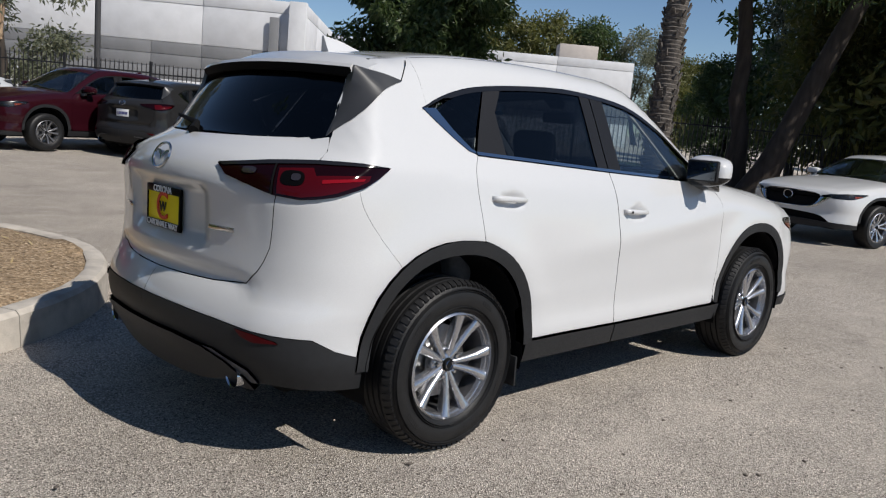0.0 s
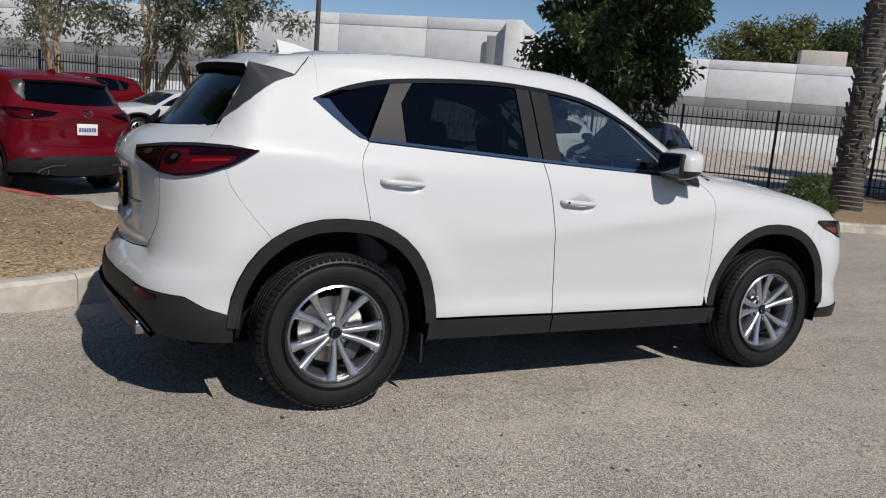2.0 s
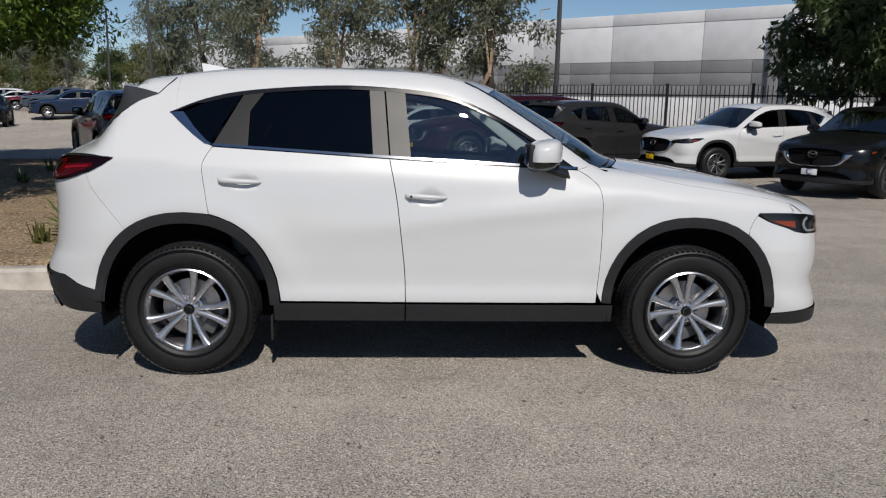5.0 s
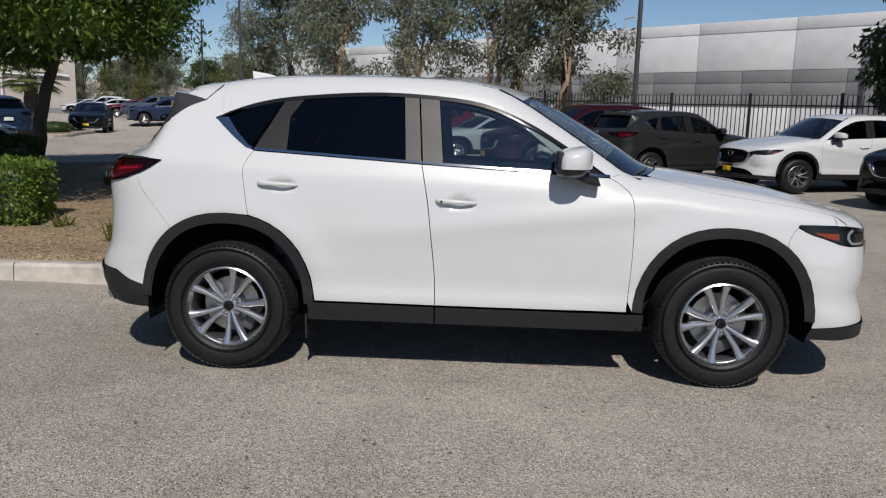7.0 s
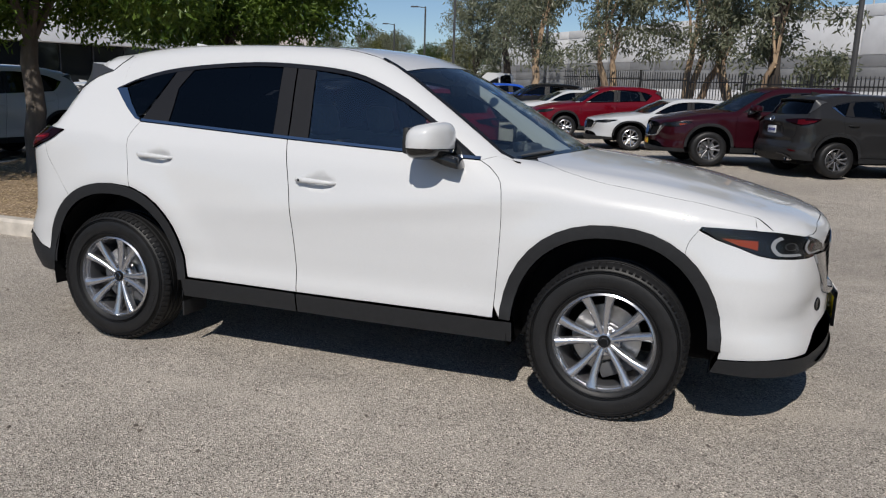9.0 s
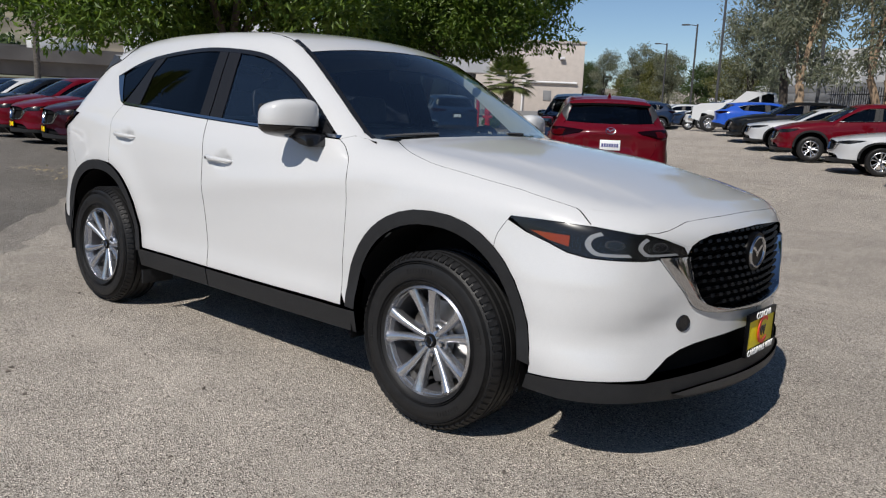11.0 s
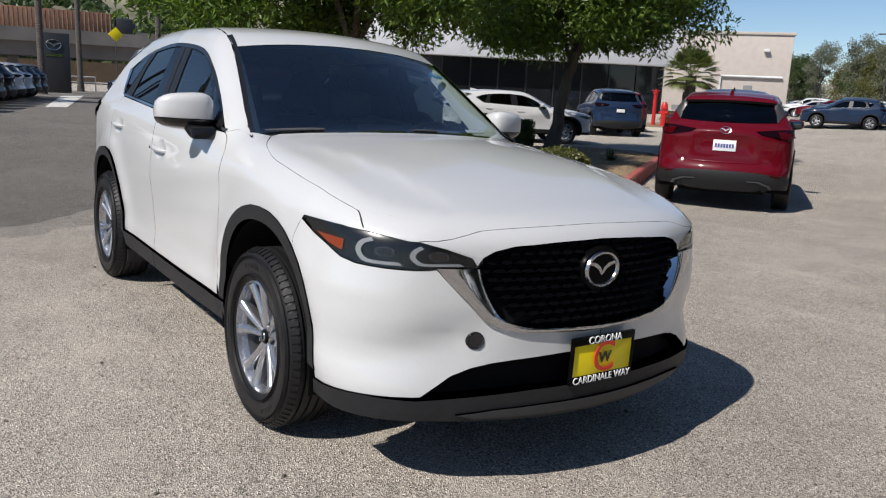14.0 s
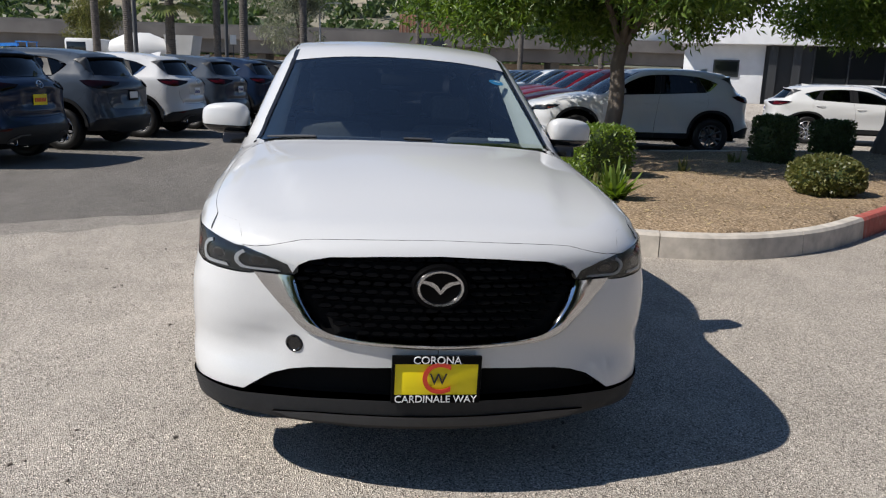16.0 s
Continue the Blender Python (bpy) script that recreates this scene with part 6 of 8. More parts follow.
def clipped_hedge(name, label, at, size, seed, leaf=None, box_shape=True, group="", n=4200, leaf_size=(0.05, 0.032)):
    """A shrub of small leaves over a dense twiggy inside."""
    rng = np.random.default_rng(seed)
    t = thing(name, label, "shrub", group, at=at)
    power = 7.0 if box_shape else 2.2
    b = bmesh.new()
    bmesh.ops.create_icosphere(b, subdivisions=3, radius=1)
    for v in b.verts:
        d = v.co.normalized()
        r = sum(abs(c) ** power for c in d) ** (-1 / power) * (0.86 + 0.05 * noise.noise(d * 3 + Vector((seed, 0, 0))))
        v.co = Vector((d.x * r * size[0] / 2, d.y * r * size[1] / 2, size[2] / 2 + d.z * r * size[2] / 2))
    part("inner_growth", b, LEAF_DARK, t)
    d = rng.uniform(-1, 1, size=(n, 3))
    face = rng.integers(0, 3, n)
    d[np.arange(n), face] = rng.choice((-1.0, 1.0), n)
    d /= np.linalg.norm(d, axis=1)[:, None]
    r = (np.abs(d) ** power).sum(1) ** (-1 / power)
    bumpy = 1 + 0.05 * np.sin(d[:, 0] * 9 + seed) * np.cos(d[:, 1] * 8 + d[:, 2] * 5)
    c = d * (r * bumpy * rng.uniform(0.86, 1.0, n))[:, None]
    p = c * np.array(size) / 2 + np.array((0, 0, size[2] / 2))
    p[:, 2] = np.maximum(p[:, 2], 0.02)
    a = d + rng.normal(size=(n, 3)) * 0.7
    a /= np.linalg.norm(a, axis=1)[:, None]
    s = np.cross(a, rng.normal(size=(n, 3)))
    s /= np.linalg.norm(s, axis=1)[:, None]
    ln, wd = leaf_size
    v = np.stack([p, p + a * ln * 0.5 + s * wd * 0.5, p + a * ln, p + a * ln * 0.5 - s * wd * 0.5], 1).reshape(-1, 3)
    ob = new("leaves", leaf_mesh("leaves", v, np.arange(4 * n).reshape(n, 4), leaf or LEAF_HEDGE))
    ob.parent = t
    return t


def blade_plant(name, label, at, n, length, seed, leaf, group="", width=0.02):
    """A tuft of arching strap leaves."""
    rng = random.Random(seed)
    v, f = [], []
    for k in range(n):
        a, el, ln = rng.uniform(0, 6.283), rng.uniform(0.5, 1.45), length * rng.uniform(0.6, 1.1)
        d = Vector((math.cos(a) * math.cos(el), math.sin(a) * math.cos(el), math.sin(el)))
        side = Vector((-math.sin(a), math.cos(a), 0)) * width
        o = Vector((rng.uniform(-0.06, 0.06), rng.uniform(-0.06, 0.06), 0))
        i = len(v)
        for j, w in ((0, 1), (0.5, 0.9), (0.85, 0.5), (1, 0.05)):
            q = o + d * ln * j - Vector((0, 0, 0.35 * ln * j * j * math.cos(el)))
            v += [q + side * w, q - side * w]
        f += [(i + 2 * j, i + 2 * j + 1, i + 2 * j + 3, i + 2 * j + 2) for j in range(3)]
    me = bpy.data.meshes.new(name)
    me.from_pydata([tuple(p) for p in v], [], f)
    me.materials.append(leaf)
    return tagged(new(name, me), label, "plant", group) if at is None else _placed(new(name, me), at, label, group)


def _placed(ob, at, label, group):
    ob.matrix_basis = at
    return tagged(ob, label, "plant", group)


# trees in the planting bed
broad_tree("shade_tree", "broad shade tree with glossy green leaves in the planting bed", pose(-7.3, 4.1, 0.1), 6.2, 2.95, 0.15, 1.9, BARK_GREY, LEAF_GLOSSY, 3, clumps=400, per=430, size=(0.115, 0.04), low=0.345, lean=(-0.03, 0.0), clump_r=0.58, crown_at=(-0.2, -0.55), group="shade trees in the bed")
broad_tree("shade_tree", "broad shade tree with a slim grey trunk in the planting bed", pose(-9.0, 10.2, 0.1), 6.2, 2.75, 0.15, 2.0, BARK_GREY, LEAF_GLOSSY, 11, clumps=370, per=360, size=(0.125, 0.045), low=0.39, lean=(0.04, 0.02), clump_r=0.58, crown_at=(0.35, 0.35), group="shade trees in the bed")
broad_tree("dark_tree", "dense dark green tree beside the fence", pose(11.35, 14.0, 0.05), 9.6, 2.35, 0.26, 2.2, BARK_DARK, LEAF_DARK, 23, clumps=300, per=210, size=(0.2, 0.085), low=0.2, droop=0.9, clump_r=0.55)
# along the fence
broad_tree("eucalyptus_tree", "slender eucalyptus with a pale peeling trunk beyond the fence", pose(-2.2, 26.5, 0.1), 9.0, 1.9, 0.22, 2.6, BARK_PALE, LEAF_GREY, 31, clumps=75, per=130, size=(0.2, 0.06), low=0.26, droop=0.9, group="trees along the fence", stems=2, clump_r=0.6)
broad_tree("eucalyptus_tree", "leaning eucalyptus with a forked pale trunk beyond the fence", pose(-0.1, 26.3, 0.1), 9.5, 2.0, 0.24, 3.0, BARK_PALE, LEAF_GREY, 37, clumps=75, per=130, size=(0.2, 0.06), low=0.3, droop=0.9, group="trees along the fence", stems=3, clump_r=0.6, lean=(0.1, 0))
broad_tree("eucalyptus_tree", "thin eucalyptus with sparse grey leaves beyond the fence", pose(2.1, 24.2, 0.1), 8.5, 1.6, 0.18, 2.6, BARK_PALE, LEAF_GREY, 41, clumps=55, per=120, size=(0.2, 0.06), low=0.3, droop=0.9, group="trees along the fence", stems=3, clump_r=0.55)
broad_tree("eucalyptus_tree", "bushy eucalyptus with a dark trunk beyond the fence", pose(3.3, 23.6, 0.1), 9.6, 1.8, 0.26, 2.8, BARK_DARK, LEAF_GREY, 43, clumps=120, per=140, size=(0.2, 0.07), low=0.14, droop=0.8, group="trees along the fence", clump_r=0.6)
broad_tree("eucalyptus_tree", "eucalyptus with pale stems beyond the fence", pose(-6.5, 31.0, 0.1), 9.0, 2.0, 0.22, 2.6, BARK_PALE, LEAF_GREY, 47, clumps=65, per=120, size=(0.22, 0.07), low=0.3, droop=0.9, group="trees along the fence", stems=2, clump_r=0.65)
# trees beyond the planter
fan_palm("fan_palm", "tall fan palm with a thick shaggy trunk in the planted strip", pose(11.15, 5.9, 0.1, 0, 4, 20), 9.0, 0.26, 5, reach=1.2)
broad_tree("tall_tree", "tall dark tree with a bare upright trunk", pose(16.3, 6.5, 0.1), 13, 3.4, 0.25, 5.0, BARK_DARK, LEAF_DARK, 53, clumps=80, per=110, size=(0.22, 0.07), low=0.5, group="tall trees beyond the lot", clump_r=0.95)
broad_tree("tall_tree", "tall dark tree with a leaning trunk", pose(15.6, 5.8, 0.1), 12, 3.6, 0.3, 5.0, BARK_DARK, LEAF_DARK, 59, clumps=120, per=110, size=(0.2, 0.06), low=0.42, lean=(0.05, -0.12), group="tall trees beyond the lot", clump_r=0.95)
base_tree = broad_tree("background_tree", "tall olive green tree beyond the lot", pose(20, 2.5, 0.1), 12, 4.2, 0.28, 3.4, BARK_DARK, LEAF_OLIVE, 61, clumps=170, per=80, size=(0.42, 0.155), low=0.14, group="background trees", clump_r=1.0)
dark_base = broad_tree("background_tree", "tall dark green tree beyond the lot", pose(29, 9.0, 0.1), 12, 4.4, 0.28, 3.4, BARK_DARK, LEAF_DARK, 67, clumps=170, per=80, size=(0.42, 0.155), low=0.12, group="background trees", clump_r=1.0)
gum_base = broad_tree("background_tree", "tall open grey-green eucalyptus beyond the lot", pose(-13.5, 52, 0.1), 15, 4.0, 0.34, 4.5, BARK_DARK, LEAF_GREY, 71, clumps=120, per=72, size=(0.42, 0.12), low=0.25, group="background trees", clump_r=1.15, droop=0.7)
random.seed(5)
for src, x, y, k in (
    (dark_base, 19.5, -1.5, 0.9), (base_tree, 21.5, 6.0, 0.55), (gum_base, 27, 9.5, 0.5), (base_tree, 56.7, 46.6, 1.0), (dark_base, 59.3, 43.2, 0.95), (gum_base, 62.1, 39.1, 0.8), (base_tree, 54, 49.7, 1.0), (base_tree, 25, 2, 1.0), (dark_base, 28, 13, 0.42), (base_tree, 31, 8, 0.5), (dark_base, 35, 17, 0.42), (base_tree, 39, 22, 0.42), (base_tree, 24, -4, 1.0), (base_tree, 30, 2, 0.8),
    (base_tree, 46, 56, 0.7), (dark_base, 53, 50, 0.68), (base_tree, 60, 44, 0.75), (base_tree, 65, 36, 0.72), (dark_base, 62, 26, 0.8), (base_tree, 57, 14, 0.8), (dark_base, 50, 2, 1.0),
    (base_tree, 32, 70, 0.72), (dark_base, 24, 76, 0.66), (base_tree, 38, 66, 0.7), (base_tree, 3, 92, 0.72), (base_tree, -14, 98, 0.62),
    (gum_base, -18.5, 57, 0.62), (base_tree, -22, 64, 0.5), (dark_base, -27, 70, 0.52), (gum_base, -33, 76, 0.55), (base_tree, -37, 82, 0.6), (gum_base, -42, 88, 0.6), (dark_base, -46, 96, 0.62), (base_tree, -52, 104, 0.66), (gum_base, -58, 108, 0.65), (dark_base, -64, 112, 0.7), (base_tree, -70, 116, 0.75),
    (dark_base, -30, 96, 0.6), (gum_base, -24, 84, 0.62), (dark_base, -18, 76, 0.5),
    (gum_base, -60, -4, 0.75), (base_tree, -78, -24, 0.6), (dark_base, -75, -40, 0.65),
):
    c = copy_thing(src, pose(x, y, 0.1, 0, 0, random.uniform(0, 360)))
    c.scale = (k, k, k * random.uniform(0.92, 1.08))
for x, y, h, s in ((-38.5, -12.6, 15, 1), (-34, -9.9, 14, 2), (-39.7, -6.7, 16, 3), (-33.5, -4.6, 13, 4), (-37.1, -2.0, 15, 6), (-54, 13.5, 15, 7), (-58, 9, 13, 8), (-50, 18.5, 14, 9), (-47, 5, 12, 15)):
    fan_palm("street_palm", "tall slender street palm", pose(x, y, 0), h, 0.21, s, fronds=30, group="street palms", reach=1.3, skirt=False)
fan_palm("small_palm", "short fan palm with a shaggy brown trunk", pose(-20.6, 29.8, 0.1), 2.5, 0.3, 10, fronds=52, reach=0.95)
fan_palm("street_palm", "short fan palm before the overpass", pose(-40, -9.2, 0), 5.0, 0.3, 12, fronds=34, reach=1.4, skirt=False, group="street palms")
# shrubs and tufts
clipped_hedge("clipped_hedge", "box-clipped bright green hedge in the bed", pose(-5.08, 3.1, 0.12, 0, 0, 8), (0.78, 0.74, 0.72), 1)
# the tree's shade is put into the leaf colour of these two hedges
clipped_hedge("clipped_hedge", "clipped hedge beneath the tree, its shade put into darker leaves", pose(-7.2, 6.85, 0.12, 0, 0, 20), (0.56, 0.54, 0.8), 2, LEAF_DARK, group="shaded hedges")
clipped_hedge("clipped_hedge", "clipped hedge beneath the tree, its shade put into darker leaves", pose(-8.95, 9.1, 0.12, 0, 0, 15), (0.62, 0.6, 0.66), 3, LEAF_DARK, group="shaded hedges")
clipped_hedge("round_shrub", "low rounded olive green shrub on dry soil", pose(-3.85, 5.6, 0.12), (0.88, 0.85, 0.5), 5, LEAF_OLIVE, False)
clipped_hedge("round_shrub", "low dark green shrub at the foot of the palm", pose(9.2, 5.2, 0.12), (1.1, 0.9, 0.45), 6, LEAF_DARK, False)
clipped_hedge("round_shrub", "low dark green shrub at the fence", pose(12.4, 7.4, 0.12), (1.8, 0.9, 0.6), 8, LEAF_DARK, False)
for x, y, n, ln, lf, lab in ((-3.35, 2.74, 90, 0.5, LEAF_HEDGE, "bright green strap-leaved plant"), (-3.5, 2.25, 26, 0.26, LEAF_OLIVE, "yellow-green grass tuft"), (-4.4, 2.9, 20, 0.25, LEAF_OLIVE, "yellow-green grass tuft"), (-5.0, 6.6, 24, 0.3, LEAF_OLIVE, "dry green grass tuft"), (-6.0, 7.2, 28, 0.3, LEAF_DARK, "dark grass tuft"), (-6.6, 9.6, 28, 0.35, LEAF_DARK, "dark strap-leaved plant"), (-7.0, 6.1, 22, 0.3, LEAF_OLIVE, "dry green grass tuft"), (-5.9, 4.7, 22, 0.28, LEAF_OLIVE, "dry green grass tuft")):
    blade_plant("grass_tuft", lab + " in the soil bed", pose(x, y, 0.13), n, ln, int(n * 7 + x * 3), lf, group="tufts in the bed", width=0.026 if n > 80 else 0.016)
rng = np.random.default_rng(9)
n = 5200
pos = np.stack([rng.uniform(-9, -1.5, n), rng.uniform(1.2, 12, n)], 1)
keep = (pos[:, 0] < -1.75 - np.maximum(0, pos[:, 1] - 3.6) * 0.66) & (pos[:, 0] < -1.6 - np.maximum(0, 3.0 - pos[:, 1]) * 0.75)
pos = pos[keep]
z = np.array([0.135 + 0.05 * (noise.fractal(Vector((x * 0.7, y * 0.7, 0)), 1.0, 2.0, 4) + 0.6) for x, y in pos])
a = rng.uniform(0, 6.283, len(pos))
ln, wd = rng.uniform(0.012, 0.05, len(pos)), rng.uniform(0.003, 0.01, len(pos))
p = np.concatenate([pos, z[:, None]], 1)
u = np.stack([np.cos(a) * ln, np.sin(a) * ln, rng.uniform(-0.2, 0.5, len(pos)) * ln], 1)
w = np.stack([-np.sin(a) * wd, np.cos(a) * wd, 0 * a + 0.002], 1)
v = np.stack([p - u, p + w, p + u, p - w], 1).reshape(-1, 3)
tagged(new("leaf_litter", leaf_mesh("leaf_litter", v, np.arange(len(v)).reshape(-1, 4), STRAW)), "dry straw and fallen leaves on the soil bed", "leaf litter", kind="stuff")

# ---------------------------------------------------------------- fence and light poles
IRON = surface("black_painted_iron", (0.013, 0.013, 0.014), 0.5, vary=0.1, scale=30)
POLE = surface("dark_bronze_pole_paint", (0.05, 0.05, 0.052), 0.5, vary=0.1, scale=20)
FX, FY, UX, UY = 14.5, 10.4, -0.73, 0.68
fence = thing("iron_fence", "black iron picket fence along the edge of the lot", "fence")


def mesh_only(bm, name, material):
    return finish(bm, name, material, False)


picket_mesh = mesh_only(merge(box((0.02, 0.02, 1.95), pose(0, 0, 0.98)), prism([(-0.01, 0), (0.01, 0), (0, 0.05)], 0.02, pose(0, 0, 1.955, 90))), "picket", IRON)
post_mesh = mesh_only(box((0.07, 0.07, 2.05), pose(0, 0, 1.02), 0.006), "post", IRON)
turn = math.degrees(math.atan2(UY, UX))
rest = bmesh.new()
count = 0
for k in range(-26, 9):
    s0 = k * 2.4 + 5
    def spot(s, z=0.12):
        return (FX + UX * s, FY + UY * s, z + ground_z(FX + UX * s, FY + UY * s))
    ob = new("post", post_mesh)
    ob.parent = fence
    ob.matrix_basis = pose(*spot(s0), 0, 0, turn)
    for zr in (0.28, 1.72):
        r = new("rail", bpy.data.meshes.get("fence_rail") or mesh_only(box((2.34, 0.03, 0.04)), "fence_rail", IRON))
        r.parent = fence
        r.matrix_basis = pose(*spot(s0 + 1.2, 0.12 + zr), 0, 0, turn)
    for j in range(1, 19):
        s = s0 + 2.4 * j / 19
        if -2 <= k < 13:
            ob = new("picket", picket_mesh)
            ob.parent = fence
            ob.matrix_basis = pose(*spot(s), 0, 0, turn)
        else:
            add_box(rest, (0.02, 0.02, 1.97), pose(*spot(s, 1.1), 0, 0, turn))
tagged(part("picket_run", rest, IRON, fence, smooth=False), kind="stuff")


def light_pole(name, label, x, y, h, arm, turn, group="lot light poles"):
    t = thing(name, label, "light pole", group, at=pose(x, y, 0, 0, 0, turn))
    part("base", lathe([(0.0, 0.0), (0.24, 0.0), (0.24, 0.55), (0.22, 0.6), (0.0, 0.6)], 20, "z"), CONCRETE, t, "round concrete footing")
    part("pole", tube([(0, 0, 0.5), (0, 0, h)], [0.085, 0.07], 10), POLE, t)
    part("arm", tube([(0, 0, h - 0.1), (arm, 0, h)], [0.035, 0.03], 8), POLE, t)
    part("lamp_head", box((0.6, 0.3, 0.1), pose(arm + 0.25, 0, h), 0.03), POLE, t, "flat shoebox lamp head")
    return t


light_pole("light_pole", "tall dark light pole before the fence", 4.92, 20.9, 9.2, 0.5, 250)
light_pole("light_pole", "tall dark light pole at the edge of the lot", -7.7, 37.2, 9.5, 0.6, 200)
light_pole("light_pole", "dark light pole in the far lot", -15.5, 44.5, 8.8, 0.7, 180)
light_pole("light_pole", "dark light pole in the far lot", -22.5, 57, 8.2, 0.7, 180)
light_pole("light_pole", "dark light pole in the far lot", -31, 70, 8.0, 0.7, 180)
light_pole("light_pole", "tall dark light pole beside the parked row", -28.2, -8.2, 12, 0.7, 90)
light_pole("light_pole", "tall dark light pole beside the parked row", -32, -5.2, 12, 0.7, 90)

# ---------------------------------------------------------------- buildings
WALL_WHITE = surface("white_painted_concrete_wall", (0.62, 0.63, 0.65), 0.85, vary=0.06, scale=1.5, bump=0.15, bump_scale=30)
WALL_GREY = surface("grey_painted_concrete_wall", (0.20, 0.205, 0.215), 0.85, vary=0.08, scale=1.5, bump=0.15, bump_scale=30)
WALL_BEIGE = surface("beige_stucco", (0.5, 0.45, 0.41), 0.9, vary=0.06, scale=2.0, bump=0.2, bump_scale=60)
ROOF_GREY = surface("pale_flat_roof", (0.4, 0.4, 0.4), 0.9, vary=0.1, scale=1.0)
SHOP_GLASS = surface("dark_showroom_glass", (0.012, 0.014, 0.016), 0.04)
DARK_CLAD = surface("charcoal_metal_cladding", (0.025, 0.026, 0.028), 0.4, vary=0.1, scale=2)


def tilt_wall(parent, a, b, h, grey=(2.1, 4.05), cols=5.6, thick=0.35):
    """A tilt-up concrete wall from a to b: white foot, a grey band of panels, white top; outer face on the right of a-b."""
    ax, ay = a
    L = math.hypot(b[0] - ax, b[1] - ay)
    m = pose(ax, ay, 0, 0, 0, math.degrees(math.atan2(b[1] - ay, b[0] - ax)))
    part("wall", box((L, thick, h), m @ pose(L / 2, thick / 2 + 0.03, h / 2)), WALL_WHITE, parent)
    n = max(1, round(L / cols))
    for i in range(n):
        x0, w = L * i / n, L / n
        for z0, z1, mat in ((0.0, grey[0], WALL_WHITE), (grey[1], h - 0.55, WALL_WHITE), (h - 0.53, h + 0.1, WALL_WHITE)):
            part("wall_panel", box((w - 0.03, 0.06, z1 - z0 - 0.02), m @ pose(x0 + w / 2, 0, (z0 + z1) / 2), 0.006), mat, parent)
        for r in range(3):
            z0 = grey[0] + (grey[1] - grey[0]) * r / 3
            for c in range(2):
                part("band_panel", box((w / 2 - 0.03, 0.06, (grey[1] - grey[0]) / 3 - 0.03), m @ pose(x0 + w * (0.25 + 0.5 * c), 0, z0 + (grey[1] - grey[0]) / 6), 0.006), WALL_GREY, parent, "grey band panel" if not (i or r or c) else "")


ware = thing("warehouse", "long white warehouse with a grey panel band, beyond the fence", "building")
WH = 6.6
tilt_wall(ware, (-19.5, 69.8), (19.9, 33.2), WH)
tilt_wall(ware, (19.9, 33.2), (30.6, 45.6), WH)
tilt_wall(ware, (30.2, 46.0), (47.0, 30.4), WH)
tilt_wall(ware, (47.0, 30.4), (66.0, 52.0), WH)
rb = flat([(-19.3, 70.0), (19.9, 33.6), (30.3, 45.9), (46.8, 30.7), (66, 52.4), (10, 115)], WH - 0.1, 0.2)
part("roof", rb, ROOF_GREY, ware)
part("pilaster", box((0.9, 0.5, WH + 0.15), pose(19.5, 33.2, WH / 2, 0, 0, 137), 0.02), WALL_WHITE, ware)
# upright shadow next to the corner, laid on as a grey strip
part("pilaster", box((0.5, 0.12, WH - 1.0), pose(18.6, 34.05, WH / 2 - 0.3, 0, 0, 137), 0.01), WALL_GREY, ware, "grey strip painting the shadow beside the corner pilaster")
for x, y, w in ((37, 46, 3.0), (46.3, 35.3, 3.0)):
    u = new("roof_unit")
    u.parent = ware
    u.matrix_basis = pose(x, y, WH, 0, 0, 137)
    part("casing", box((w, 1.8, 1.3), pose(0, 0, 0.65), 0.05), WALL_BEIGE, u, "beige rooftop cooling unit")
    for k in range(7):
        part("louvre", box((w - 0.3, 0.04, 0.08), pose(0, -0.92, 0.25 + k * 0.14)), ROOF_GREY, u)
for s in (14, 30, 46):
    x, y = 18.6 - 0.73 * s, 34.4 + 0.68 * s
    part("roof_rail", tube([(x, y, WH), (x, y, WH + 0.7), (x + 0.5, y - 0.5, WH + 0.75)], 0.05, 6), ROOF_GREY, ware)
# dealership
shop = thing("dealership", "white and charcoal dealership showroom with dark glass", "building", at=pose(-44.8, 24, 0, 0, 0, -30) @ pose(44.8, -24, 0))
part("main_block", box((16, 24, 4.0), pose(-53, 34.5, 2.0)), DARK_CLAD, shop)
part("fascia", box((17.5, 25, 2.9), pose(-52.3, 34.5, 5.15), 0.05), WALL_WHITE, shop, "broad white fascia")
part("wall", box((0.4, 5.0, 3.7), pose(-44.9, 25.0, 1.85), 0.02), WALL_WHITE, shop, "white side wall")
w = new("window")
w.parent = shop
part("window_frame", box((0.1, 1.6, 1.1), pose(-44.66, 25.2, 2.2)), DARK_CLAD, w)
part("pane", box((0.12, 1.4, 0.9), pose(-44.64, 25.2, 2.2)), SHOP_GLASS, w)
for y in (28.0, 29.4):
    part("portal_post", box((0.6, 0.5, 4.0), pose(-44.6, y, 2.0)), DARK_CLAD, shop)
for k in range(8):
    y = 30.4 + k * 2.0
    part("glass_pane", box((0.1, 1.9, 3.6), pose(-44.8, y + 0.95, 1.9)), SHOP_GLASS, shop)
    part("mullion", box((0.14, 0.08, 3.7), pose(-44.75, y, 1.9)), DARK_CLAD, shop)
block = thing("beige_block", "plain beige stucco service building", "building", at=pose(-37.7, 65.9, 0, 0, 0, 36.9))
part("wall", box((40, 20, 7.8), pose(-20, 10, 3.9), 0.04), WALL_BEIGE, block)
part("parapet", box((40.3, 20.3, 0.25), pose(-20, 10, 7.85), 0.03), WALL_BEIGE, block)
# shade inside the open bay, painted as a solid charcoal slab
part("door", box((7.0, 0.3, 3.4), pose(-15, 0, 1.7)), DARK_CLAD, block, "open service bay, its dark inside put on as a charcoal sheet")
